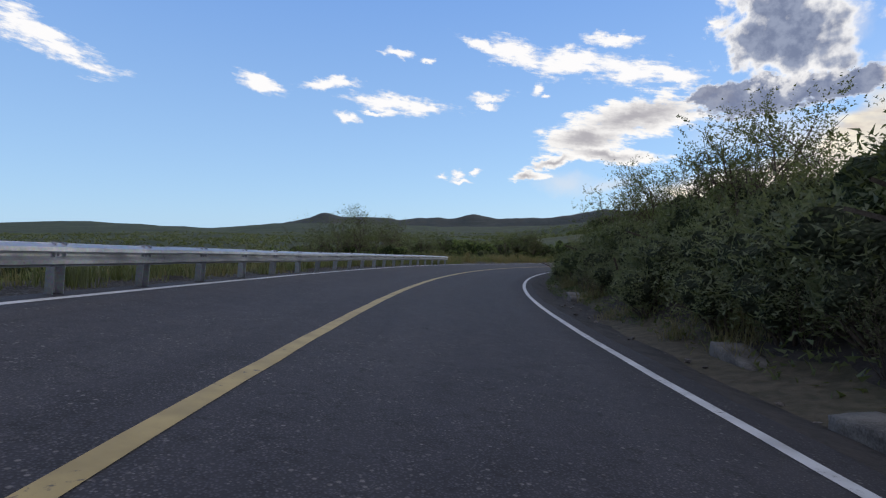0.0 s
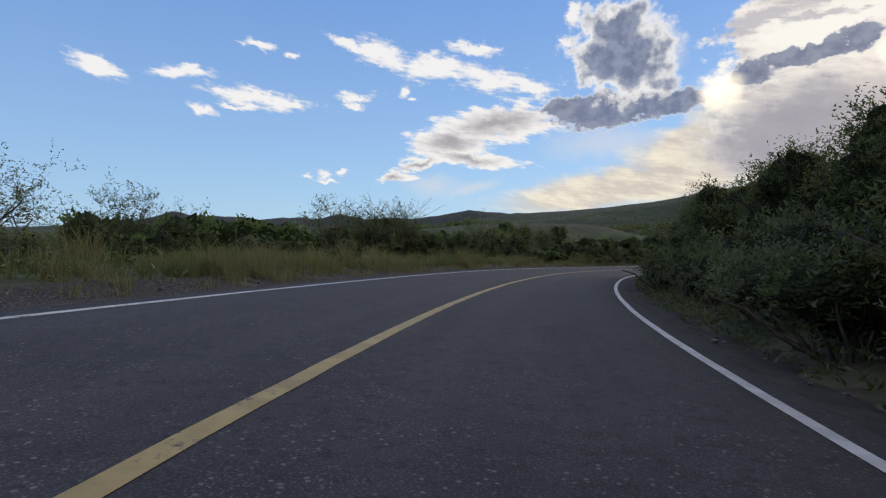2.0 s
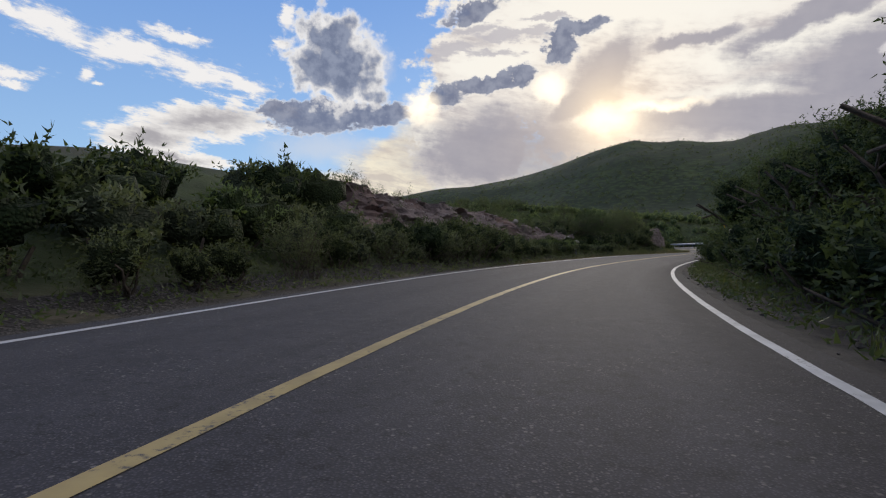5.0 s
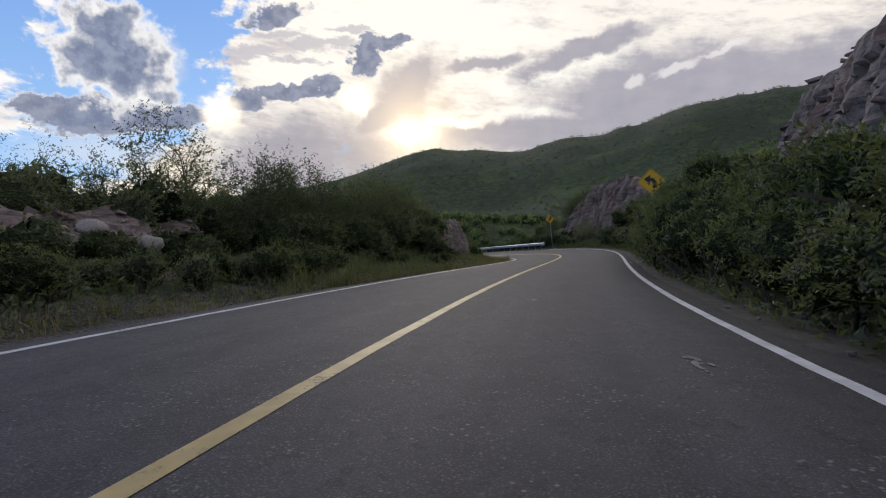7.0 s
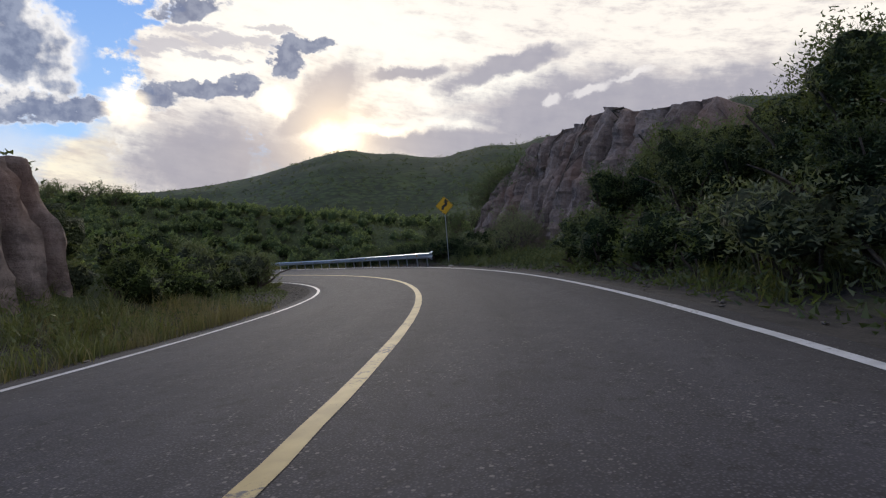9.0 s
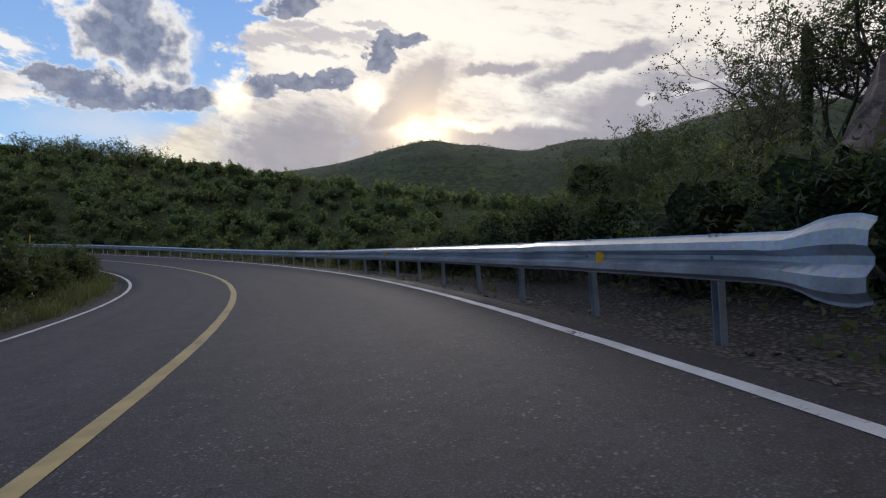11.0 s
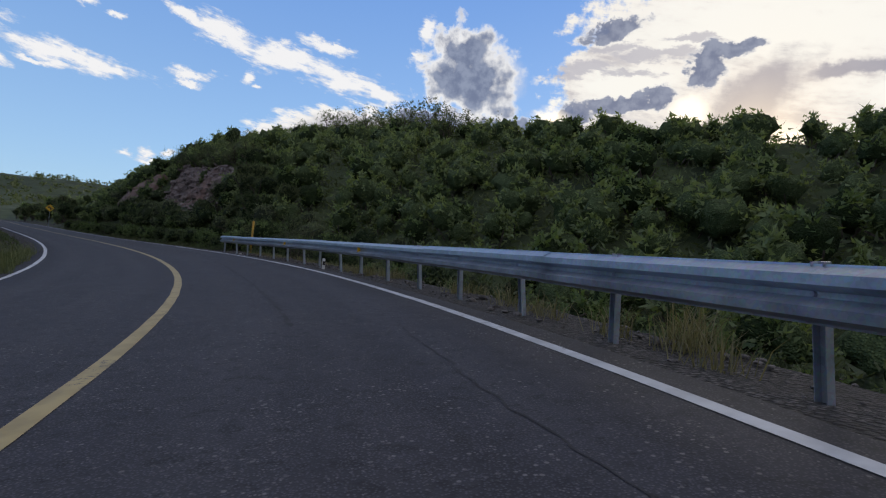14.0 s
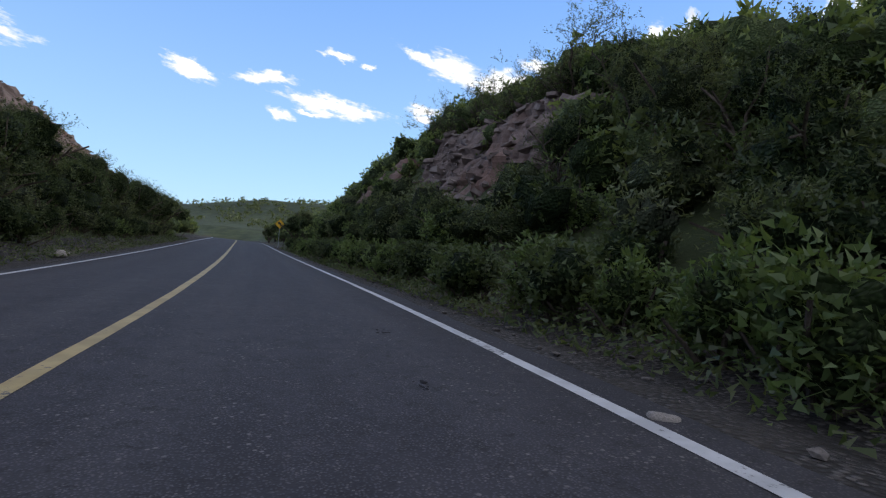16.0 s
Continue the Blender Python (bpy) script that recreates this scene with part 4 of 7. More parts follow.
def rubble(seed, key, count, low, high, mat, label):
    """Flat broken slabs lying on a rock face."""
    grid = FACES[key]
    rng = np.random.default_rng(seed)
    corners = np.array([[x, y, z] for x in (-1, 1) for y in (-1, 1) for z in (-1, 1)], float)
    quads = np.array([[0, 1, 3, 2], [4, 6, 7, 5], [0, 4, 5, 1], [2, 3, 7, 6], [0, 2, 6, 4], [1, 5, 7, 3]])
    vs, fs = [], []
    for k in range(count):
        i, j = rng.integers(2, grid.shape[0] - 2), rng.integers(int(grid.shape[1] * 0.1), int(grid.shape[1] * 0.86))
        size = low + (high - low) * rng.uniform() ** 2.2
        box = corners * (1 + rng.normal(0, 0.22, (8, 3))) * np.array([1, rng.uniform(0.5, 0.9), rng.uniform(0.14, 0.4)]) * size
        turn = Euler((rng.normal(0.1, 0.22), rng.normal(0, 0.22), rng.uniform(0, 6.28))).to_matrix()
        vs.append(box @ np.array(turn).T + grid[i, j] + np.array([0, 0, size * 0.08]))
        fs.append(quads + 8 * k)
    me = from_arrays("rubble", np.concatenate(vs), np.concatenate(fs), mat, smooth=False)
    return tagged(new("rubble", me), label, "stones", kind="stuff")


rubble(5, 81, 2600, 0.03, 0.14, SLAB_ROCK, "flat broken slabs of reddish rock")
rubble(6, 71, 260, 0.04, 0.26, SLAB_ROCK, "broken slabs on the grey outcrop")
rubble(7, 91, 350, 0.05, 0.35, SLAB_ROCK, "broken slabs on the brown rock cut")
rubble(8, 99, 500, 0.05, 0.35, SLAB_ROCK, "broken slabs on the red earth cut")

# ---- guardrails ----
RAIL_PROFILE = [(0.0, 0.152), (0.004, 0.140), (0.076, 0.106), (0.080, 0.054), (0.006, 0.015), (0.006, -0.015), (0.080, -0.054), (0.076, -0.106), (0.004, -0.140), (0.0, -0.152)]


def bow(s, u):
    """How far a rail stands back from its chord along the bend; the left one keeps close to the edge line."""
    return float(np.interp(s, [190, 200, 214, 232, 253], [0.10, 0.06, 0.10, 0.05, 0.0])) if u > 0 else float(line_at(s, -1)) - 0.20 - u


def dip(s, u):
    """How far the right-hand rail sags below its set height."""
    return float(np.interp(s, [198, 210, 226, 240], [0.0, -0.035, -0.05, 0.0])) if u > 0 else 0.0


def beam_mesh(s_values, u, face, lift, splay=None):
    """A W-shaped steel beam following the road; face is -1 where it looks to the left."""
    front = RAIL_PROFILE
    ring = [(a, b) for a, b in front] + [(a - 0.005, b * 0.99) for a, b in front[::-1]]
    n = len(ring)
    pts = []
    for k, s in enumerate(s_values):
        for a, b in ring:
            wide = 1.0 if splay is None else splay[k]
            p = road_point(s, u + bow(s, u) + face * a / max(wide, 1.0) ** 1.5, lift + dip(s, u) + b * wide)
            pts.append(p)
    faces = []
    for k in range(len(s_values) - 1):
        for i in range(n):
            j = (i + 1) % n
            faces.append((k * n + i, k * n + j, (k + 1) * n + j, (k + 1) * n + i))
    me = from_arrays("beam", np.array(pts), np.array(faces)[:, ::face], STEEL, smooth=False)
    return me


def box_into(bm, cx, cy, cz, sx, sy, sz, turn=0.0):
    m = pose(cx, cy, cz, 0, 0, turn) @ Matrix.Diagonal((sx, sy, sz, 1))
    return bmesh.ops.create_cube(bm, size=1.0, matrix=m)["verts"]


def mesh_of(bm, name, mat, bevel=0.0, smooth=False):
    if bevel:
        bmesh.ops.bevel(bm, geom=bm.edges[:], offset=bevel, segments=2, affect="EDGES")
    me = bpy.data.meshes.new(name)
    bm.to_mesh(me)
    bm.free()
    me.materials.append(mat)
    if smooth:
        for p in me.polygons:
            p.use_smooth = True
    return me


def channel_post(length, wide, deep):
    bm = bmesh.new()
    box_into(bm, 0, 0, -length / 2, 0.007, wide, length)
    box_into(bm, deep / 2 + 0.003, wide / 2 - 0.003, -length / 2, deep, 0.006, length)
    box_into(bm, deep / 2 + 0.003, -wide / 2 + 0.003, -length / 2, deep, 0.006, length)
    return mesh_of(bm, "post", STEEL)


def bolt_mesh():
    bm = bmesh.new()
    bmesh.ops.create_cone(bm, cap_ends=True, segments=8, radius1=0.018, radius2=0.013, depth=0.02, matrix=pose(0, 0, 0, 0, 90, 0))
    return mesh_of(bm, "bolt", STEEL)


def reflector_mesh():
    bm = bmesh.new()
    ring = [(-0.005, 0.05), (0.045, 0.05), (0.06, 0.025), (0.06, -0.035), (0.045, -0.06), (-0.005, -0.06)]
    vs = [bm.verts.new((0, y, z)) for y, z in ring]
    f = bm.faces.new(vs)
    out = bmesh.ops.extrude_face_region(bm, geom=[f])
    bmesh.ops.translate(bm, verts=[v for v in out["geom"] if isinstance(v, bmesh.types.BMVert)], vec=(0.012, 0, 0))
    bmesh.ops.recalc_face_normals(bm, faces=bm.faces[:])
    return mesh_of(bm, "reflector", REFLECTOR)


POST_MESH, WIDE_POST_MESH, BOLT_MESH, REFLECTOR_MESH = channel_post(1.15, 0.072, 0.045), channel_post(1.15, 0.15, 0.08), bolt_mesh(), reflector_mesh()


def guardrail(s0, s1, u, face, lift, spacing, reflectors, label, first=0.4, slim=1.0):
    root = tagged(new("guardrail"), label, "guardrail")
    root.matrix_world = Matrix.Translation(road_point((s0 + s1) / 2, u, 0))
    back = root.matrix_world.inverted()
    place_under = lambda ob: setattr_parent(ob, root, back)
    joints = np.arange(s0, s1, spacing * 2)
    for k, a in enumerate(joints):
        b = min(a + spacing * 2 + 0.16, s1)
        jog = 0.004 * (k % 2)
        sag = 0.005 * math.sin(k * 1.9 + s0)
        place_under(new("beam", beam_mesh(np.linspace(a, b, 6), u + face * jog, face, lift + sag, [slim] * 6)))
    for k, s in enumerate(np.arange(s0 + first, s1, spacing)):
        x, y, z = road_point(s, u + bow(s, u), lift + dip(s, u) + 0.16 * slim)
        turn = road_heading(s) + (180 if face < 0 else 0)
        post = place_under(new("post", POST_MESH if u > 0 else WIDE_POST_MESH))
        lean = 3.5 * math.sin(k * 2.7)
        square = math.degrees(math.atan(float(np.interp(s, S_ROAD, TILT)))) * face  # stands square to the banked road
        post.matrix_basis = back @ pose(x, y, z, lean * 0.5, lean * 0.5 - square, turn) @ Matrix.Translation((-0.035, 0, 0))
        for dz in (0.0,):
            bolt = place_under(new("bolt", BOLT_MESH))
            bolt.matrix_basis = back @ Matrix.Translation(road_point(s, u + bow(s, u) + face * 0.014, lift + dip(s, u) + dz)) @ pose(0, 0, 0, 0, 0, turn)
    for s in reflectors:
        x, y, z = road_point(s, u + bow(s, u) + face * 0.082, lift + dip(s, u))
        r = place_under(new("reflector", REFLECTOR_MESH))
        r.matrix_basis = back @ pose(x, y, z, 0, 0, road_heading(s) + (180 if face < 0 else 0) + (62 if face < 0 else -62))
        tagged(r, "small amber plastic reflector")
    return root, place_under


def setattr_parent(ob, root, back):
    ob.parent = root
    ob.matrix_basis = back
    return ob


guardrail(-45.0, 33.2, -2.7, 1, 0.39, 1.45, [], "galvanised steel guardrail with bolted posts, open at its end", 1.0, 0.78)
_, under_right = guardrail(190.65, 252.1, 3.52, -1, 0.55, 1.55, [192.5, 201.2, 207.3, 213.3, 224.9, 237.7, 244.05, 250.25], "galvanised steel guardrail with amber reflectors round the bend", 0.59)
# flared fishtail plate that closes the rail's near end
tail_s = np.linspace(190.8, 190.22, 9)
flare = [1.0, 1.0, 1.05, 1.2, 1.38, 1.48, 1.52, 1.5, 1.36]
tail = under_right(new("end_plate", beam_mesh(tail_s, 3.515, -1, 0.55, flare)))
tagged(tail, "flared rounded end plate of the guardrail")


def delineator(s, u, tall, label, mat=WHITE_PLASTIC):
    x, y, _ = road_point(s, u)
    z = max(float(terrain([x], [y])[0][0]), float(road_point(s, math.copysign(3.2, u))[2]) - 0.15)
    root = tagged(new("marker_post"), label, "marker post")
    root.matrix_world = pose(x, y, z, 1.5, -2, road_heading(s))
    bm = bmesh.new()
    box_into(bm, 0, 0, tall / 2 - 0.1, 0.075, 0.03, tall + 0.2)
    part("blade", mesh_of(bm, "blade", mat, 0.008), root)
    bm = bmesh.new()
    box_into(bm, 0, -0.018, tall - 0.12, 0.06, 0.006, 0.10)
    part("reflector", mesh_of(bm, "reflector", SIGN_BLACK, 0.002), root, "dark reflective patch")
    return root


def pole(s, u, tall, label):
    x, y, _ = road_point(s, u)
    z = float(terrain([x], [y])[0][0])
    root = tagged(new("marker_pole"), label, "marker pole")
    root.matrix_world = pose(x, y, z, 1, 1, 0)
    bm = bmesh.new()
    bmesh.ops.create_cone(bm, cap_ends=True, segments=14, radius1=0.052, radius2=0.05, depth=tall + 0.3, matrix=Matrix.Translation((0, 0, (tall - 0.3) / 2)))
    part("pole", mesh_of(bm, "pole", POST_YELLOW, 0, True), root)
    bm = bmesh.new()
    bmesh.ops.create_uvsphere(bm, u_segments=14, v_segments=8, radius=0.056, matrix=Matrix.Translation((0, 0, tall)) @ Matrix.Diagonal((1, 1, 0.7, 1)))
    part("cap", mesh_of(bm, "cap", POST_YELLOW, 0, True), root, "rounded yellow cap")
    return root


def kilometre_stub(s, u, tall, label):
    x, y, _ = road_point(s, u)
    z = float(terrain([x], [y])[0][0])
    bm = bmesh.new()
    bmesh.ops.create_cone(bm, cap_ends=True, segments=16, radius1=0.075, radius2=0.065, depth=tall + 0.2, matrix=Matrix.Translation((0, 0, tall / 2 - 0.1)))
    bmesh.ops.create_uvsphere(bm, u_segments=16, v_segments=8, radius=0.065, matrix=Matrix.Translation((0, 0, tall)))
    root = tagged(new("marker_stub"), label, "marker post")
    root.matrix_world = pose(x, y, z, 2, 1, 0)
    part("body", mesh_of(bm, "body", WHITE_PLASTIC, 0, True), root)
    bm = bmesh.new()
    box_into(bm, 0, -0.066, tall - 0.06, 0.05, 0.012, 0.07)
    part("patch", mesh_of(bm, "patch", SIGN_BLACK, 0.002), root, "small dark patch")
    return root


kilometre_stub(31.0, 4.35, 0.62, "white rounded concrete marker stub in the weeds")
pole(253.4, 5.3, 1.55, "weathered yellow marker pole behind the end of the rail")
delineator(239.9, 3.40, 0.42, "small white marker post in front of the rail")
delineator(134.0, -4.2, 0.62, "slim weathered grey marker post beside the far lane", WEATHERED_GREY)


# ---- warning signs ----
def arrow_outline(kind):
    if kind == "winding":  # an arrow that bends right, then left
        mid = [(-0.11, -0.22), (-0.11, -0.12), (-0.08, -0.05), (0.0, -0.005), (0.07, 0.04), (0.09, 0.10), (0.09, 0.17)]
        head = [(-0.05, 0.15), (0.22, 0.19), (0.06, 0.36)]
    else:  # a turn to the left
        mid = [(0.10, -0.24), (0.10, -0.12), (0.09, -0.02), (0.05, 0.05), (-0.04, 0.08)]
        head = [(-0.06, -0.07), (-0.02, 0.24), (-0.26, 0.11)]
    return mid, head


def ribbon(bm, mid, half, y, thick):
    left, right = [], []
    for i, p in enumerate(mid):
        a, b = Vector(mid[max(i - 1, 0)]), Vector(mid[min(i + 1, len(mid) - 1)])
        d = (b - a).normalized()
        n = Vector((-d.y, d.x)) * half
        left.append((p[0] + n.x, p[1] + n.y))
        right.append((p[0] - n.x, p[1] - n.y))
    for i in range(len(mid) - 1):
        slab(bm, [left[i], left[i + 1], right[i + 1], right[i]], y, thick)


def slab(bm, ring, y, thick):
    f = bm.faces.new([bm.verts.new((x, y, z)) for x, z in ring])
    out = bmesh.ops.extrude_face_region(bm, geom=[f])
    bmesh.ops.translate(bm, verts=[v for v in out["geom"] if isinstance(v, bmesh.types.BMVert)], vec=(0, -thick, 0))
    bmesh.ops.recalc_face_normals(bm, faces=bm.faces[:])


def diamond(side, cut=0.06):
    h = side / math.sqrt(2)
    c = cut * h
    return [(0 + c, h - c), (h - c, c), (h - c, -c), (c, -h + c), (-c, -h + c), (-h + c, -c), (-h + c, c), (-c, h - c)]


def warning_sign(s, u, centre, side, kind, lean, label):
    x, y, zr = road_point(s, u)
    z = float(terrain([x], [y])[0][0])
    top = float(road_point(s, 3.0)[2]) + centre
    root = tagged(new("warning_sign"), label, "road sign")
    root.matrix_world = pose(x, y, z, 0, lean, road_heading(s) - 4)
    h = top - z
    bm = bmesh.new()
    box_into(bm, 0, 0.03, (h - 0.35 - 0.4) / 2 + 0.18, 0.038, 0.03, h + 0.45)
    part("post", mesh_of(bm, "post", STEEL, 0.004), root, "thin grey steel post")
    bm = bmesh.new()
    slab(bm, diamond(side), 0.008, 0.006)
    plate = part("plate", mesh_of(bm, "plate", SIGN_YELLOW), root, "yellow diamond plate")
    plate.location = (0, 0, h)
    bm = bmesh.new()
    outer, inner = diamond(side * 0.95), diamond(side * 0.915)
    for i in range(8):
        j = (i + 1) % 8
        slab(bm, [outer[i], outer[j], inner[j], inner[i]], -0.0005, 0.003)
    part("border", mesh_of(bm, "border", SIGN_BLACK), plate, "thin black border")
    mid, head = arrow_outline(kind)
    k = side / 0.7
    bm = bmesh.new()
    ribbon(bm, [(a * k, b * k) for a, b in mid], 0.066 * k, -0.0005, 0.003)
    slab(bm, [(a * k, b * k) for a, b in head], -0.0005, 0.0034)
    part("arrow", mesh_of(bm, "arrow", SIGN_BLACK), plate, "bold black bent arrow")
    for dz in (-0.12, 0.12):
        bm = bmesh.new()
        bmesh.ops.create_cone(bm, cap_ends=True, segments=8, radius1=0.012, radius2=0.009, depth=0.012, matrix=pose(0, -0.004, dz * 1.9 * k, 90, 0, 0))
        part("bolt", mesh_of(bm, "bolt", STEEL), plate)
    return root


warning_sign(190.2, 4.52, 3.22, 0.70, "winding", -3.6, "yellow diamond warning sign for a winding road on a thin post")
warning_sign(154.17, 4.10, 2.85, 0.70, "left", -2.0, "yellow diamond warning sign for a sharp bend, standing among bushes")
warning_sign(313.0, 4.1, 2.3, 0.70, "left", 0.0, "yellow diamond warning sign far down the cut")

# ---- plants ----
def unit(v):
    return v / np.maximum(np.linalg.norm(v, axis=-1, keepdims=True), 1e-9)


def grow(rng, stems, tall, spread, levels, kids, droop=0.0, crook=0.35, bare=0.3, start_r=0.05, single=False):
    """Limbs as segments (from, to, radius, radius) and the twigs that carry leaves."""
    limbs, twigs = [], []

    def limb(p, d, length, r, level):
        n = 4 if level < levels else 3
        q = p
        for i in range(n):
            d = unit(d + rng.normal(0, crook, 3) * 0.5 + np.array([0, 0, 0.10 - droop * level]))
            q2 = q + d * length / n
            r2 = r * (1 - 0.62 * (i + 1) / n)
            limbs.append((q, q2, r * (1 - 0.62 * i / n), r2))
            if level >= levels or (level == levels - 1 and i > 1):
                twigs.append((q, q2))
            if level < levels and (i + 1) / n > bare:
                for _ in range(kids):
                    side = unit(rng.normal(0, 1, 3) * np.array([1, 1, 0.55]) + np.array([0, 0, 0.25]))
                    limb(q2, unit(d * 0.55 + side), length * rng.uniform(0.4, 0.62), r2 * 0.7, level + 1)
            q = q2

    for k in range(stems):
        a = 2 * math.pi * k / stems + rng.uniform(-0.4, 0.4)
        lean = spread * (rng.uniform(0.05, 0.2) if single else rng.uniform(0.35, 1.0))
        d = unit(np.array([math.cos(a) * lean, math.sin(a) * lean, 1.0]))
        limb(np.array([math.cos(a), math.sin(a), 0]) * 0.08 * (not single) - np.array([0, 0, 0.15]), d, tall * rng.uniform(0.6, 0.8), start_r * rng.uniform(0.6, 1), 1)
    return limbs, twigs


def limbs_mesh(limbs, mat, name="stems", least=0.0):
    v, f = [], []
    for p, q, r0, r1 in limbs:
        if r0 < least:
            continue
        d = unit(q - p)
        a = unit(np.cross(d, [0.3, 0.9, 0.2]))
        b = np.cross(d, a)
        k = len(v)
        if r0 < 0.009:
            v += [p - a * max(r0, 0.004), p + a * max(r0, 0.004), q + a * max(r1, 0.003), q - a * max(r1, 0.003)]
            f.append((k, k + 1, k + 2, k + 3))
            continue
        for c, r in ((p, max(r0, 0.004)), (q, max(r1, 0.003))):
            for t in range(3):
                w = t * math.pi * 2 / 3
                v.append(c + (a * math.cos(w) + b * math.sin(w)) * r)
        for t in range(3):
            f.append((k + t, k + (t + 1) % 3, k + 3 + (t + 1) % 3, k + 3 + t))
    return from_arrays(name, np.array(v), np.array(f), mat)


def bed_height(x, y):
    """Height of the surface that plants grow from, the verge included; chainage and offset too."""
    z, s, u = terrain(x, y)
    d = np.abs(u)
    plane = np.interp(s, S_ROAD, LINE_Z) + u * np.interp(s, S_ROAD, TILT)
    w = ease(d, 3.5, 5.1)
    return np.where(d < 5.6, (plane - 0.03 - 0.05 * (d - 3.28)) * (1 - w) + z * w + 0.02, z), s, u


def leaf_blades(rng, centres, length, width, up=0.3, along=None):
    """Slim pointed leaves at the given places, roughly along the given directions."""
    n = len(centres)
    axis = rng.normal(0, 1, (n, 3)) * np.array([1, 1, 0.7]) + np.array([0, 0, up])
    axis = unit(axis if along is None else axis * 0.75 + along)
    side = unit(np.cross(axis, rng.normal(0, 1, (n, 3))))
    l, w = length * rng.uniform(0.55, 1.3, (n, 1)), width * rng.uniform(0.7, 1.25, (n, 1))
    base = centres + axis * l * 0.28
    v = np.stack([centres, base + side * w, centres + axis * l], 1) - np.stack([side * w * 0.5] * 3, 1)
    return v.reshape(-1, 3), np.arange(3 * n).reshape(n, 3)


def foliage_mesh(rng, twigs, count, length, width, scatter, mat, name="foliage", up=0.3):
    p, q = np.array([t[0] for t in twigs]), np.array([t[1] for t in twigs])
    i = rng.integers(0, len(twigs), count)
    c = p[i] + (q[i] - p[i]) * rng.uniform(0, 1.15, (count, 1)) + rng.normal(0, scatter, (count, 3))
    c[:, 2] = np.maximum(c[:, 2], 0.02)
    v, f = leaf_blades(rng, c, length, width * 2, up)
    return from_arrays(name, v, f, mat, smooth=False)


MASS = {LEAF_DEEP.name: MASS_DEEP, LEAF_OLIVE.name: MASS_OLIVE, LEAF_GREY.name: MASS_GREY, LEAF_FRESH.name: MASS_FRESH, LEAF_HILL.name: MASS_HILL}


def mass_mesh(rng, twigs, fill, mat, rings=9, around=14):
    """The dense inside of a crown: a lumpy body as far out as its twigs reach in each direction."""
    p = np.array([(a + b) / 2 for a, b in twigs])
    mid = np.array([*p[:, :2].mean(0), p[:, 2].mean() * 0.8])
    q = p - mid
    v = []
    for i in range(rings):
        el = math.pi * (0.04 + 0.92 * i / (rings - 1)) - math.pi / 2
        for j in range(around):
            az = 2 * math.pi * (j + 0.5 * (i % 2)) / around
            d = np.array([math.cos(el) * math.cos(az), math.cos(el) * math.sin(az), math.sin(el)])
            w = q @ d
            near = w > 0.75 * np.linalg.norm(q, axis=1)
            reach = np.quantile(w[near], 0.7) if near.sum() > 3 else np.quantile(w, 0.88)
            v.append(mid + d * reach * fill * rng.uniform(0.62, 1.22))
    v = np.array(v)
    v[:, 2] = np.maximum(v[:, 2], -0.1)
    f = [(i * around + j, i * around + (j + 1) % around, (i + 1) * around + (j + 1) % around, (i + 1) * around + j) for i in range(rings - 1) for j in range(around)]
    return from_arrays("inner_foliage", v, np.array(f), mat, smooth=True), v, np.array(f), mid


def spray_leaves(rng, v, f, mid, count, length, width, reach, per=16):
    """Leafy sprays that start on the crown's body, rise outwards and nod at their tips."""
    n = max(count // per, 1)
    c4 = v[f]
    area = np.linalg.norm(np.cross(c4[:, 2] - c4[:, 0], c4[:, 3] - c4[:, 1]), axis=1) * (0.35 + (c4.mean(1)[:, 2] > 0.15))
    i = rng.choice(len(f), n, p=area / area.sum())
    a, b = rng.uniform(0, 1, (n, 1)), rng.uniform(0, 1, (n, 1))
    c = (c4[i, 0] * (1 - a) + c4[i, 1] * a) * (1 - b) + (c4[i, 3] * (1 - a) + c4[i, 2] * a) * b
    out = unit(c - mid)
    way = unit(out * 0.9 + rng.normal(0, 0.42, (n, 3)) + np.array([0, 0, 0.45]))
    long = reach * rng.uniform(0.3, 1.0, (n, 1)) ** 1.5
    t = rng.uniform(0.0, 1.0, (n, per, 1)) ** 1.25 * 1.2 - 0.2
    nod = np.array([0, 0, -0.38]) * (long * 1.0)[:, None] * np.clip(t, 0, 1) ** 2
    q = c[:, None] + way[:, None] * long[:, None] * t + nod + rng.normal(0, 0.30 * length, (n, per, 3))
    q = q.reshape(-1, 3)
    q[:, 2] = np.maximum(q[:, 2], 0.02)
    lv, lf = leaf_blades(rng, q, length, width, 0.1, np.repeat(way, per, 0) * 0.7)
    side = unit(np.cross(way, rng.normal(0, 1, (n, 3)))) * 0.006
    stem = np.stack([c - way * 0.2 - side, c - way * 0.2 + side, c + way * long + np.array([0, 0, -0.38]) * long], 1).reshape(-1, 3)
    stem[:, 2] = np.maximum(stem[:, 2], 0.0)
    return np.concatenate([lv, stem]), np.concatenate([lf, np.arange(3 * n).reshape(n, 3) + len(lv)])


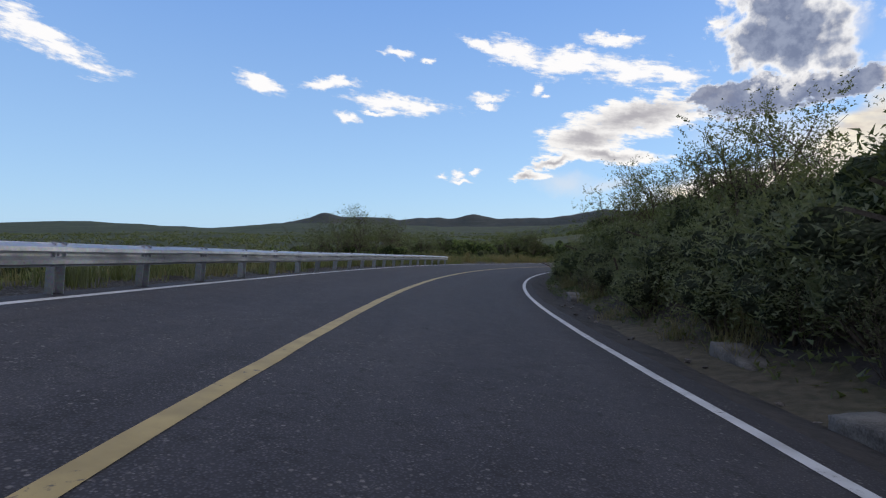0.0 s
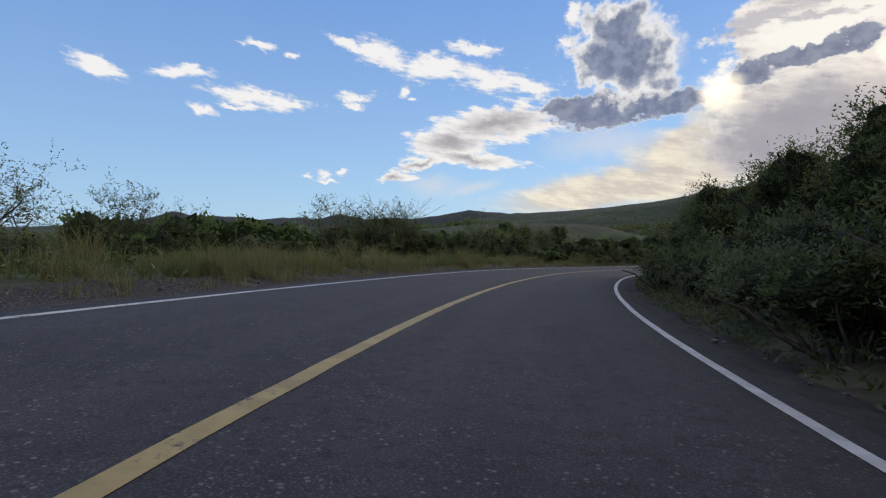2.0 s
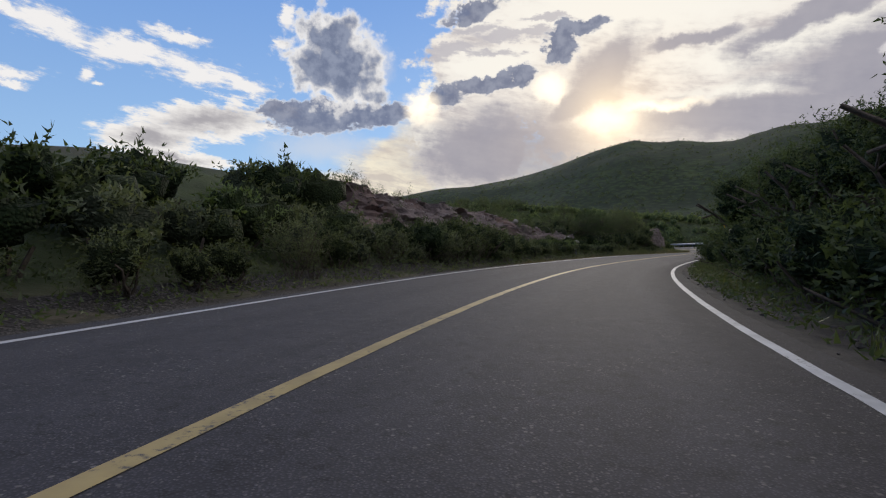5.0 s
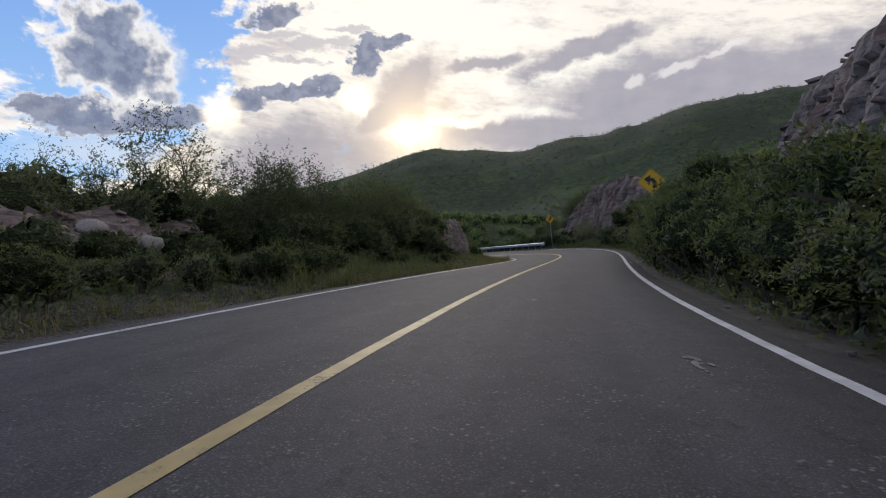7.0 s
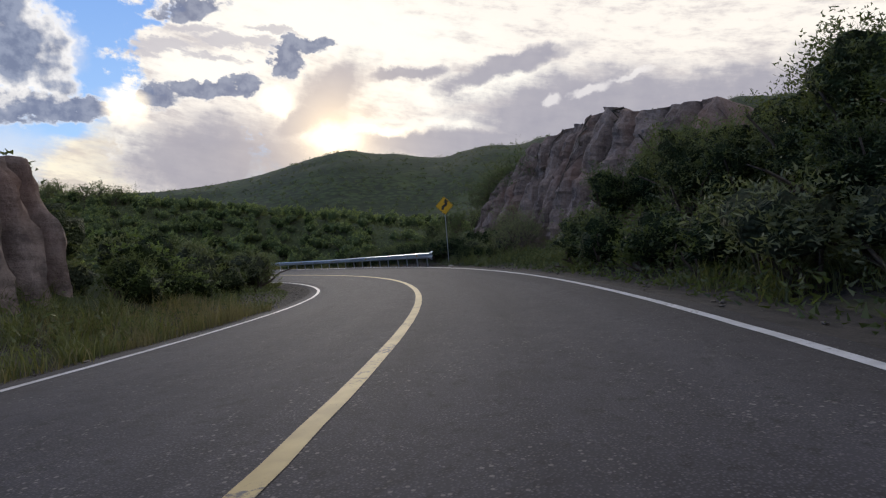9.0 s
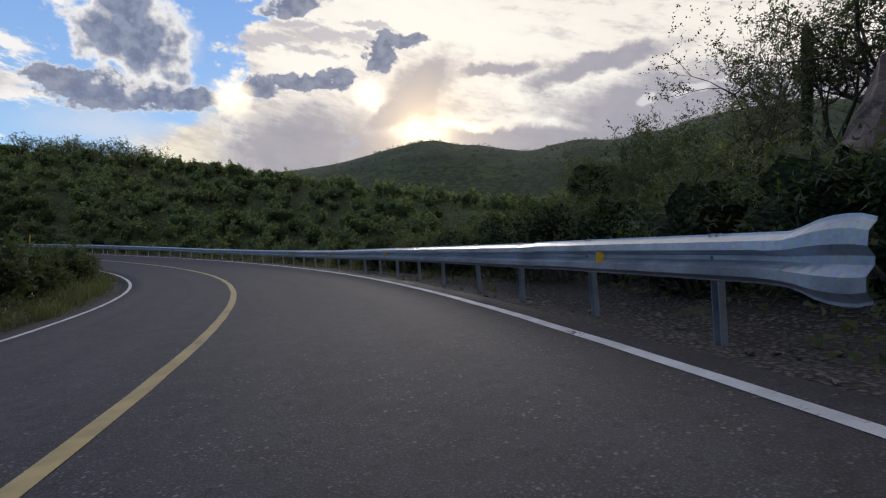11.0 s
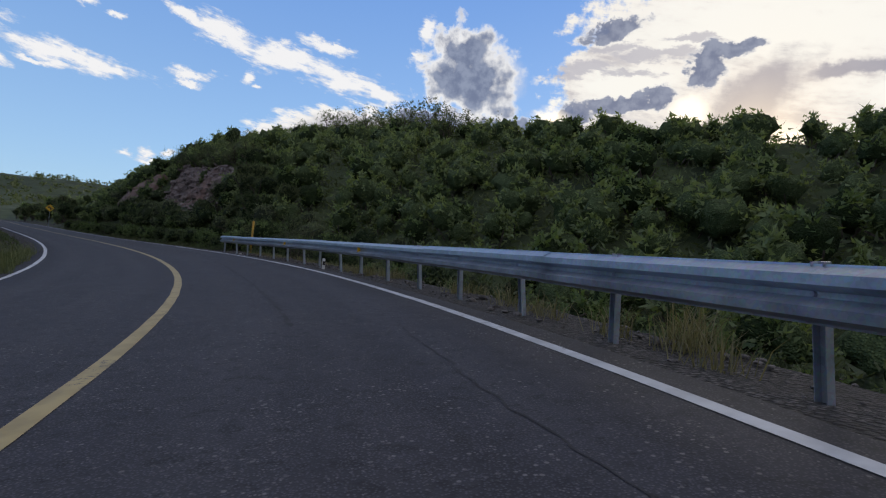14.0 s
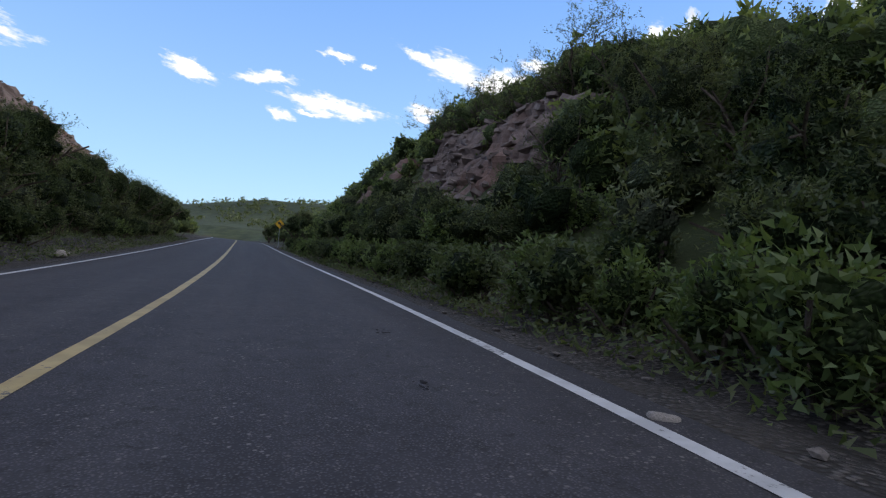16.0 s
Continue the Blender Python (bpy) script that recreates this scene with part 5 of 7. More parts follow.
def make_plant(name, seed, mat, stems, tall, spread, levels, kids, leaves, length, width, scatter, category, label, least=0.012, fill=0.0, rings=9, around=14, shell=0.6, **more):
    rng = np.random.default_rng(seed)
    limbs, twigs = grow(rng, stems, tall, spread, levels, kids, **more)
    top = max(q[2] for _, q in twigs)
    k = tall / top
    limbs = [(a * k, b * k, r, t) for a, b, r, t in limbs]
    twigs = [(a * k, b * k) for a, b in twigs]
    made = dict(name=name, category=category, label=label, stems=limbs_mesh(limbs, BARK, "stems", least))
    if not fill:
        made["foliage"] = foliage_mesh(rng, twigs, leaves, length, width, scatter, mat)
        return made
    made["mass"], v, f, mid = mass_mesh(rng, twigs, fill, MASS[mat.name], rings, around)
    on_shell = int(leaves * shell)
    v1, f1 = spray_leaves(rng, v, f, mid, on_shell, length, width, 0.50 * tall**0.4)
    p = np.array([(a + b) / 2 for a, b in twigs])
    d = np.linalg.norm((p - p.mean(0)) / (p.std(0) + 1e-6), axis=1)
    outer = [t for t, w in zip(twigs, d) if w > np.quantile(d, 0.45)]
    p, q = np.array([t[0] for t in outer]), np.array([t[1] for t in outer])
    i = rng.integers(0, len(outer), leaves - on_shell)
    c = p[i] + (q[i] - p[i]) * rng.uniform(0, 1.05, (len(i), 1)) + rng.normal(0, scatter, (len(i), 3))
    c = mid + (c - mid) * 0.9
    body = v - mid
    reach = np.linalg.norm(body, axis=1)
    nearest = (unit(c - mid) @ unit(body).T).argmax(1)
    far_out = np.linalg.norm(c - mid, axis=1)
    most = reach[nearest] * 1.12 + np.minimum(rng.exponential(0.03, len(c)), 0.06) * tall
    c = mid + (c - mid) * np.minimum(1.0, most / np.maximum(far_out, 1e-6))[:, None]
    c[:, 2] = np.maximum(c[:, 2], 0.02)
    v2, f2 = leaf_blades(rng, c, length * 0.9, width * 0.8, 0.3)
    made["foliage"] = from_arrays("foliage", np.concatenate([v1, v2]), np.concatenate([f1, f2 + len(v1)]), mat, smooth=False)
    return made


def plant(kind, x, y, scale, turn, group="", sink=0.05, squash=1.0):
    z = float(bed_height([x], [y])[0][0])
    root = tagged(new(kind["name"]), kind["label"], kind["category"], group)
    part("branch_frame", kind["stems"], root)
    part("foliage", kind["foliage"], root)
    if "mass" in kind:
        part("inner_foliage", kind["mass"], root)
    root.matrix_world = pose(x, y, z - sink, 0, 0, turn) @ Matrix.Diagonal((scale, scale, scale * squash, 1))
    return root


SHRUBS = [make_plant("shrub", 11 + k, m, 8, 2.2, 0.95, 3, 2, n, 0.105, 0.034, 0.035, "shrub", lab, crook=0.5, bare=0.2, least=0.026, fill=0.60, rings=10, around=15, shell=0.7)
          for k, (m, n, lab) in enumerate(((LEAF_DEEP, 1800, "dense dark green desert shrub on the roadside slope"), (LEAF_OLIVE, 1800, "rounded olive green shrub with fine leaves"),
                                           (LEAF_DEEP, 1800, "bushy deep green shrub with many stems"), (LEAF_GREY, 1700, "grey-green shrub with slender stems")))]
VINES = [make_plant("creeper_shrub", 31 + k, m, 9, 1.8, 1.2, 3, 2, 1500, 0.115, 0.062, 0.05, "shrub", "broad-leaved green shrub tangled with creepers", crook=0.6, bare=0.1, least=0.024, fill=0.62, shell=0.7) for k, m in enumerate((LEAF_FRESH, LEAF_DEEP))]
MESQUITES = [make_plant("mesquite", 41 + k, m, 5, 3.6, 0.8, 4, 2, n, 0.060, 0.0165, 0.010, "tree", "airy mesquite with crooked limbs and feathery leaves", crook=0.55, bare=0.4, start_r=0.06, least=0.0035)
             for k, (m, n) in enumerate(((LEAF_OLIVE, 7500), (LEAF_GREY, 6000), (LEAF_DEEP, 7500)))]
TREES = [make_plant("tree", 51 + k, m, 4, 5.0, 0.6, 4, 2, 5000, 0.095, 0.034, 0.03, "tree", "leafy green roadside tree with low branches", crook=0.5, bare=0.2, start_r=0.09, least=0.03, fill=0.47, rings=13, around=18, shell=0.7) for k, m in enumerate((LEAF_DEEP, LEAF_OLIVE))]
BROOMS = [make_plant("broom_shrub", 61 + k, m, 14, 2.6, 0.55, 2, 2, n, 0.08, 0.010, 0.035, "shrub", lab, crook=0.18, bare=0.3, start_r=0.02, least=0.0)
          for k, (m, n, lab) in enumerate(((LEAF_GREY, 1200, "upright shrub of thin grey stems with few leaves"), (LEAF_OLIVE, 2600, "upright broom-like shrub with thin stems")))]
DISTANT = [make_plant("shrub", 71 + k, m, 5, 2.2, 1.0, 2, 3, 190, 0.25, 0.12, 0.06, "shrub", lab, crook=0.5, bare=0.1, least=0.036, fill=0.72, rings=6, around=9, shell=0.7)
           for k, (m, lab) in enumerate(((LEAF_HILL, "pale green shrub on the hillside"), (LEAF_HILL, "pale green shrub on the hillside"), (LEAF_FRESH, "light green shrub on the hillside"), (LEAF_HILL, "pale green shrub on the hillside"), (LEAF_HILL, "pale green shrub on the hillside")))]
MIDDLE = [make_plant("shrub", 91 + k, m, 6, 2.2, 1.0, 2, 3, 560, 0.135, 0.056, 0.03, "shrub", "green shrub", crook=0.5, bare=0.1, least=0.036, fill=0.66, rings=7, around=11, shell=0.7)
          for k, m in enumerate((LEAF_DEEP, LEAF_OLIVE, LEAF_DEEP, LEAF_FRESH, LEAF_GREY))]
DISTANT_TREES = [make_plant("tree", 81 + k, m, 3, 4.2, 0.5, 3, 3, 900, 0.20, 0.055, 0.07, "tree", "small round-crowned tree on the ridge", crook=0.5, bare=0.4, start_r=0.08, least=0.012) for k, m in enumerate((LEAF_DEEP, LEAF_OLIVE))]

PLACES = np.random.default_rng(5)
JOINED = []
KEEP_CLEAR = [(1, 184.0, 190.6, 0.0, 5.0), (1, 269.5, 281.5, 7.5, 10.0)]  # in front of the sign and the bare rock


def mesh_arrays(me):
    v = np.empty(len(me.vertices) * 3, np.float32)
    me.vertices.foreach_get("co", v)
    f = np.empty(len(me.loops), np.int32)
    me.loops.foreach_get("vertex_index", f)
    return v.reshape(-1, 3), f.reshape(-1, len(me.loops) // len(me.polygons))


def join_scrub(name, label):
    """All the plants put aside so far, as one object."""
    mats = [LEAF_DEEP, LEAF_OLIVE, LEAF_FRESH, LEAF_GREY, LEAF_HILL, BARK, MASS_DEEP, MASS_OLIVE, MASS_FRESH, MASS_GREY, MASS_HILL]
    vs, fs, ids, at = [], [], [], 0
    cache = {}
    xs, ys = np.array([j[1] for j in JOINED]), np.array([j[2] for j in JOINED])
    zs = terrain(xs, ys)[0]
    for (kind, x, y, scale, turn), z in zip(JOINED, zs):
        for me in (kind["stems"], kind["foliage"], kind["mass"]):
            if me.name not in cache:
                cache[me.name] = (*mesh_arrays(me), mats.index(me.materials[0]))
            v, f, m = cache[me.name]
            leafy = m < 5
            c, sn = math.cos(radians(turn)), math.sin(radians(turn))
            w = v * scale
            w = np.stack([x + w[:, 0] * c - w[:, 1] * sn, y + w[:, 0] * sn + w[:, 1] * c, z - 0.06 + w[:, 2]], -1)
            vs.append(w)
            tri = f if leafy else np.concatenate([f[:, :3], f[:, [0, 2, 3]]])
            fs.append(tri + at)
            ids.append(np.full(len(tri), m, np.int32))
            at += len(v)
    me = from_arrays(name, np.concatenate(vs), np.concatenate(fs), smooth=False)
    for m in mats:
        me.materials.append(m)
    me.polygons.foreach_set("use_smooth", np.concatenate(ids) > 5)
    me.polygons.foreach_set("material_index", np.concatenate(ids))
    JOINED.clear()
    return tagged(new(name, me), label, "scrub", kind="stuff")


def thicket(kinds, side, s0, s1, d0, d1, count, low, high, group, squash=1.0, lean_in=1.0):
    for k in range(count):
        s = s0 + (s1 - s0) * (k + PLACES.uniform(0.1, 0.9)) / count
        d = d0 + (d1 - d0) * PLACES.uniform(0, 1) ** lean_in
        x, y, _ = road_point(s, side * d)
        if any(side == c[0] and c[1] < s < c[2] and c[3] < d < c[4] for c in KEEP_CLEAR):
            continue
        if abs(nearest_road(np.array([x]), np.array([y]))[1][0]) < d0 - 0.3:
            continue
        if group is None:
            JOINED.append((kinds[int(PLACES.integers(len(kinds)))], x, y, PLACES.uniform(low, high), PLACES.uniform(0, 360)))
            continue
        plant(kinds[int(PLACES.integers(len(kinds)))], x, y, PLACES.uniform(low, high), PLACES.uniform(0, 360), group, squash=squash)


RIGHT_BANK, LEFT_BANK, HILL = "shrubs on the inner bank", "shrubs along the far lane", "shrubs on the hillside"


def spot(kind, s, u, scale, group, turn=0.0, squash=1.0):
    x, y, _ = road_point(s, u)
    plant(kind, x, y, scale, turn + s * 37.0, group, squash=squash)


# inner bank of the first bend: a close hedge that thickens into a wall of trees
FEATHERY, FEATHERY_MIDDLE = [SHRUBS[3], SHRUBS[1], SHRUBS[3]], [MIDDLE[1], MIDDLE[4], MIDDLE[4], MIDDLE[0]]
thicket(SHRUBS[3:], 1, 1, 24, 4.6, 5.1, 20, 0.5, 0.75, RIGHT_BANK)
thicket(SHRUBS[3:], 1, 1, 26, 5.2, 6.0, 20, 0.85, 1.1, None)
for s, u, k in ((4.4, 4.75, 0.36), (5.6, 4.85, 0.4), (6.6, 5.0, 0.36), (14.6, 4.6, 0.4), (15.8, 4.65, 0.42), (17.0, 4.7, 0.38)):
    spot(BROOMS[0], s, u, k, RIGHT_BANK)
thicket(FEATHERY, 1, 20, 64, 4.45, 5.0, 36, 0.7, 1.0, RIGHT_BANK)
thicket(FEATHERY, 1, 0, 42, 6.0, 7.2, 40, 1.05, 1.35, None)
thicket(TREES[1:], 1, 34, 66, 5.9, 6.8, 10, 0.62, 0.8, RIGHT_BANK)
thicket(FEATHERY, 1, 36, 66, 5.4, 6.2, 22, 1.05, 1.3, None)
thicket(TREES, 1, 38, 64, 6.4, 7.4, 9, 0.72, 0.92, RIGHT_BANK)
thicket(FEATHERY, 1, -4, 30, 7.8, 9.0, 14, 1.2, 1.5, None)
thicket(MIDDLE, 1, 30, 70, 7.8, 9.5, 20, 1.3, 1.75, None)
thicket(MESQUITES, 1, 9, 30, 7.2, 8.6, 6, 0.95, 1.15, RIGHT_BANK)
thicket(TREES[1:], 1, 30, 66, 6.4, 7.4, 13, 0.78, 0.95, RIGHT_BANK)
thicket(VINES[1:] + SHRUBS[:1] + SHRUBS[2:3], 1, 62, 128, 4.75, 5.2, 50, 0.8, 1.05, RIGHT_BANK)
thicket(TREES[:1], 1, 62, 126, 5.9, 6.9, 29, 0.9, 1.15, RIGHT_BANK)
thicket(MIDDLE, 1, 62, 130, 7.6, 9.5, 34, 1.3, 1.9, None)
# past the outcrop to the cliff
for s, u, k, high in ((136.0, 4.3, 0.8, 1.0), (137.6, 4.2, 0.85, 1.0), (139.2, 4.25, 0.8, 1.05), (140.8, 4.2, 0.85, 1.1), (142.4, 4.2, 0.85, 1.1), (144.0, 4.2, 0.9, 1.15), (145.6, 4.15, 0.9, 1.2), (147.2, 4.0, 0.92, 1.4), (149.0, 3.8, 0.9, 1.6),
                      (148.6, 4.05, 0.98, 1.42), (149.9, 4.0, 1.0, 1.45), (151.2, 4.0, 1.0, 1.45), (152.4, 4.05, 0.95, 1.2), (156.0, 4.1, 0.8, 1.1), (157.6, 4.1, 0.85, 1.1), (159.4, 4.15, 0.85, 1.0), (161.2, 4.2, 0.8, 1.0), (163.0, 4.2, 0.8, 1.0), (165.0, 4.3, 0.7, 1.0)):
    spot(SHRUBS[int(s) % 3], s, u, k, RIGHT_BANK, squash=high)
thicket(SHRUBS[:1] + SHRUBS[2:3] + VINES[1:], 1, 126, 149, 4.7, 5.2, 20, 0.9, 1.15, RIGHT_BANK)
for s, u, k in ((145.2, 4.8, 1.2), (147.0, 4.65, 1.42), (149.0, 4.55, 1.55), (150.8, 4.55, 1.6), (152.4, 4.75, 1.4), (152.9, 4.5, 1.0), (153.2, 5.0, 1.45),  (155.2, 4.7, 1.2), (156.4, 4.6, 1.2), (157.8, 4.7, 1.25), (159.4, 4.8, 1.2), (154.6, 4.6, 0.8)):
    spot(SHRUBS[int(s) % 3], s, u, k, RIGHT_BANK)
for s, u, k in ((150.8, 5.7, 0.92), (152.6, 5.8, 1.0), (154.5, 5.5, 1.0), (156.2, 5.3, 1.0), (158.0, 5.6, 1.0), (160.0, 5.2, 0.82), (162.5, 5.2, 0.74), (165.5, 5.3, 0.66), (169.0, 5.4, 0.6), (121.5, 5.9, 1.1), (123.0, 6.6, 1.15), (133.0, 6.0, 1.0), (134.6, 6.3, 1.05), (136.2, 6.4, 1.0)):
    spot(TREES[0], s, u, k, RIGHT_BANK)
thicket(VINES + SHRUBS, 1, 158, 178, 4.6, 5.2, 17, 0.8, 1.1, RIGHT_BANK)
thicket(TREES[:1], 1, 126, 134, 6.0, 7.0, 5, 0.8, 1.0, RIGHT_BANK)
thicket(SHRUBS, 1, 136, 156, 5.5, 6.2, 18, 1.2, 1.45, None)
thicket(TREES, 1, 154.5, 162, 6.2, 7.0, 5, 0.72, 0.9, RIGHT_BANK)
thicket(TREES, 1, 160, 178, 6.0, 7.2, 10, 0.72, 0.92, RIGHT_BANK)
thicket(MIDDLE, 1, 126, 138, 7.4, 10, 10, 1.1, 1.6, None)
thicket(MIDDLE, 1, 160, 182, 7.4, 10, 18, 1.1, 1.5, None)
thicket(MIDDLE, 1, 136, 164, 10.2, 12.5, 20, 0.6, 1.1, None)
thicket(DISTANT, 1, 126, 180, 12, 20, 36, 0.9, 1.4, None)
thicket(TREES, 1, 168, 179.5, 5.8, 7.2, 8, 0.8, 1.0, RIGHT_BANK)
thicket(SHRUBS, 1, 190.5, 198, 6.2, 7.2, 8, 0.85, 1.1, None)
for s, u, k in ((188.4, 4.75, 0.42), (189.2, 4.6, 0.4), (187.4, 5.0, 0.5), (189.8, 5.2, 0.55), (186.2, 5.1, 0.45)):
    spot(SHRUBS[3 if int(s * 10) % 2 else 0], s, u, k, RIGHT_BANK)
for s, u, k in ((174.3, -6.0, 0.75), (175.4, -6.3, 0.7), (160.8, -6.2, 0.7), (162.5, -6.1, 0.45), (164.5, -6.0, 0.4)):
    spot(SHRUBS[int(s) % 3], s, u, k, LEFT_BANK)
thicket(MIDDLE, -1, 158, 174, 7.4, 8.2, 18, 0.9, 1.25, None)
# foot and top of the cliff
thicket(SHRUBS, 1, 176, 184, 5.9, 6.8, 6, 0.4, 0.6, RIGHT_BANK)
thicket(SHRUBS[3:] + MESQUITES[1:2], 1, 184, 195, 5.3, 6.8, 14, 0.5, 0.8, RIGHT_BANK)
thicket(MESQUITES, 1, 188, 198, 9.8, 11.4, 7, 0.85, 1.1, RIGHT_BANK)
for s, u, k in ((191.6, 10.6, 1.25), (194.0, 10.4, 1.15), (196.6, 9.6, 0.8), (197.4, 7.4, 0.8)):
    spot(MESQUITES[int(s) % 3], s, u, k, RIGHT_BANK)
for s, u, k in ((192.2, 10.0, 1.5), (193.6, 10.3, 1.4)):
    spot(BROOMS[1], s, u, k, RIGHT_BANK)
# slope behind the outer rail
thicket(SHRUBS[:1] + SHRUBS[2:3], 1, 190.8, 206, 4.95, 5.5, 20, 0.7, 0.95, "shrubs behind the rail")
thicket(SHRUBS[:2], 1, 196, 208, 6.4, 8.2, 9, 0.85, 1.1, "shrubs behind the rail")
thicket(SHRUBS[:1] + VINES[1:], 1, 206, 222, 4.95, 5.4, 16, 0.5, 0.72, "shrubs behind the rail")
thicket(SHRUBS + BROOMS, 1, 206, 222, 6.2, 8.0, 7, 0.6, 0.9, "shrubs behind the rail")
thicket(VINES, 1, 222, 252, 5.2, 6.4, 18, 0.5, 0.8, "shrubs behind the rail")
thicket(MIDDLE, 1, 222, 252, 6.2, 8.0, 24, 0.45, 0.7, None)
thicket(MESQUITES[:1] + TREES[1:], 1, 225, 231, 9.5, 13, 4, 0.75, 0.95, "shrubs behind the rail")
thicket(MIDDLE, 1, 204, 252, 7.0, 11, 60, 0.55, 0.8, None)
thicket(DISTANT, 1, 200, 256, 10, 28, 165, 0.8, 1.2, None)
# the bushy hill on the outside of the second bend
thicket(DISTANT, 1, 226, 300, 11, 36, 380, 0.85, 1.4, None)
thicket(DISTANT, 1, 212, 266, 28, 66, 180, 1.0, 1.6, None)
thicket(DISTANT_TREES, 1, 264, 292, 26, 38, 18, 0.8, 1.15, "trees on the ridge")
thicket(VINES, 1, 253.5, 302, 4.4, 4.9, 42, 0.6, 0.9, HILL)
thicket(MIDDLE, 1, 250, 305, 6.2, 8.6, 54, 0.9, 1.35, None)
thicket(VINES + SHRUBS, 1, 250, 264, 6.4, 10, 14, 0.75, 1.0, HILL)
thicket(DISTANT, 1, 258, 312, 8.8, 13, 70, 0.8, 1.2, None)
thicket(DISTANT, 1, 300, 352, 5.0, 11, 46, 0.8, 1.2, None)
thicket(BROOMS, 1, 245.5, 247, 4.6, 5.0, 1, 0.75, 0.8, HILL)
# far side of the first bend: grassy flat with scattered bushes
for s, u, k, kind in ((24, -11, 0.9, BROOMS[0]), (27, -12, 1.0, BROOMS[1]), (34, -13, 1.25, BROOMS[1]), (37, -13, 1.2, MESQUITES[1]), (39.5, -12.5, 1.3, MESQUITES[0]), (42, -13, 1.5, BROOMS[1]), (45, -13.5, 1.2, MESQUITES[1]), (48, -14, 1.25, MESQUITES[0]), (52, -14, 1.1, MESQUITES[1]), (57, -14.5, 1.0, MESQUITES[2])):
    spot(kind, s, u, k, LEFT_BANK)
for s, u, k, kind in ((67.5, -12.5, 1.1, MESQUITES[0]), (70.0, -13, 1.1, MESQUITES[2]), (71.8, -12.6, 1.6, BROOMS[1]), (73.0, -12.2, 1.75, BROOMS[1]), (74.2, -12.8, 1.6, BROOMS[1]), (72.6, -13.2, 2.0, SHRUBS[1]), (71.4, -12.8, 1.8, SHRUBS[3]), (74.6, -13, 1.9, SHRUBS[1]), (69.0, -13.4, 1.1, SHRUBS[0]), (76.4, -12.2, 1.4, SHRUBS[0]),
                      (78.4, -12.5, 1.35, SHRUBS[2]), (81.0, -12.8, 1.2, SHRUBS[0]), (84.0, -12.0, 1.35, MESQUITES[1]), (90.0, -12.5, 1.1, MESQUITES[0]), (95.0, -12.0, 1.05, MESQUITES[1])):
    spot(kind, s, u, k, LEFT_BANK)
thicket(DISTANT[2:3], -1, 58, 100, 13, 20, 70, 0.9, 1.4, None)
thicket(DISTANT[2:3], -1, -25, 92, 18, 46, 80, 0.6, 1.1, None)
thicket(MIDDLE, -1, 84, 98, 6.0, 9.0, 14, 0.55, 0.8, None)
thicket(MIDDLE, -1, 34, 100, 9.6, 13.5, 70, 0.55, 0.9, None)
thicket(DISTANT[2:3], -1, 0, 100, 14, 40, 90, 0.8, 1.3, None)
thicket(SHRUBS[3:] + SHRUBS[1:2] + BROOMS[1:], -1, 90, 130, 4.5, 5.1, 30, 0.42, 0.68, LEFT_BANK)
thicket(SHRUBS[3:] + SHRUBS[1:2], -1, 130, 148, 4.7, 5.8, 20, 0.42, 0.62, LEFT_BANK)
thicket(MIDDLE, -1, 94, 112, 6.0, 7.0, 16, 0.75, 1.15, None)
thicket(SHRUBS[2:], -1, 108, 127, 5.0, 5.9, 18, 0.85, 1.1, LEFT_BANK)
thicket(SHRUBS[2:], -1, 127, 134, 5.0, 5.9, 7, 0.6, 0.8, LEFT_BANK)
thicket(MIDDLE, -1, 92, 113, 7.2, 9, 22, 1.0, 1.5, None)
for s, u, k in ((116.6, -5.5, 1.1), (118.2, -5.3, 1.2), (119.8, -5.6, 1.25), (121.6, -5.4, 1.15), (123.6, -5.6, 1.0), (125.5, -5.4, 0.8)):
    spot(SHRUBS[int(s) % 3], s, u, k, LEFT_BANK)
thicket(MESQUITES[2:], -1, 116, 131, 9.6, 11.0, 6, 0.55, 0.8, LEFT_BANK)
thicket(MIDDLE, -1, 124, 138, 5.0, 6.8, 26, 0.6, 0.8, None)
thicket(MIDDLE, -1, 138, 147, 5.0, 6.6, 18, 0.4, 0.55, None)
thicket(SHRUBS[3:] + SHRUBS[1:2], -1, 145, 158, 4.9, 6.6, 13, 0.35, 0.55, LEFT_BANK)
thicket(SHRUBS[:2] + MESQUITES[:1], -1, 128, 137, 10.6, 12.4, 8, 0.8, 1.05, LEFT_BANK)
thicket(SHRUBS + BROOMS, -1, 140, 150, 10.0, 13, 9, 0.9, 1.25, LEFT_BANK)
thicket(SHRUBS, -1, 148, 162, 6.4, 8.2, 18, 1.0, 1.3, None)
thicket(MESQUITES, -1, 152, 162, 8.2, 9.8, 7, 0.85, 1.05, LEFT_BANK)
thicket(FEATHERY_MIDDLE, -1, 154, 178, 8.4, 10.4, 22, 1.1, 1.5, None)
thicket(BROOMS + MESQUITES[:1], -1, 158, 172, 8.0, 9.4, 8, 0.8, 1.05, LEFT_BANK)
thicket(DISTANT, -1, 150, 178, 9.5, 12, 40, 1.0, 1.4, None)
thicket(DISTANT, -1, 146, 180, 12, 28, 24, 0.9, 1.3, None)
thicket(MIDDLE, -1, 173, 188, 5.4, 6.4, 14, 0.55, 0.8, None)
thicket(SHRUBS + VINES, -1, 187, 203, 5.0, 5.8, 16, 1.05, 1.35, LEFT_BANK)
thicket(MIDDLE, -1, 176, 206, 6.2, 9, 26, 0.9, 1.3, None)
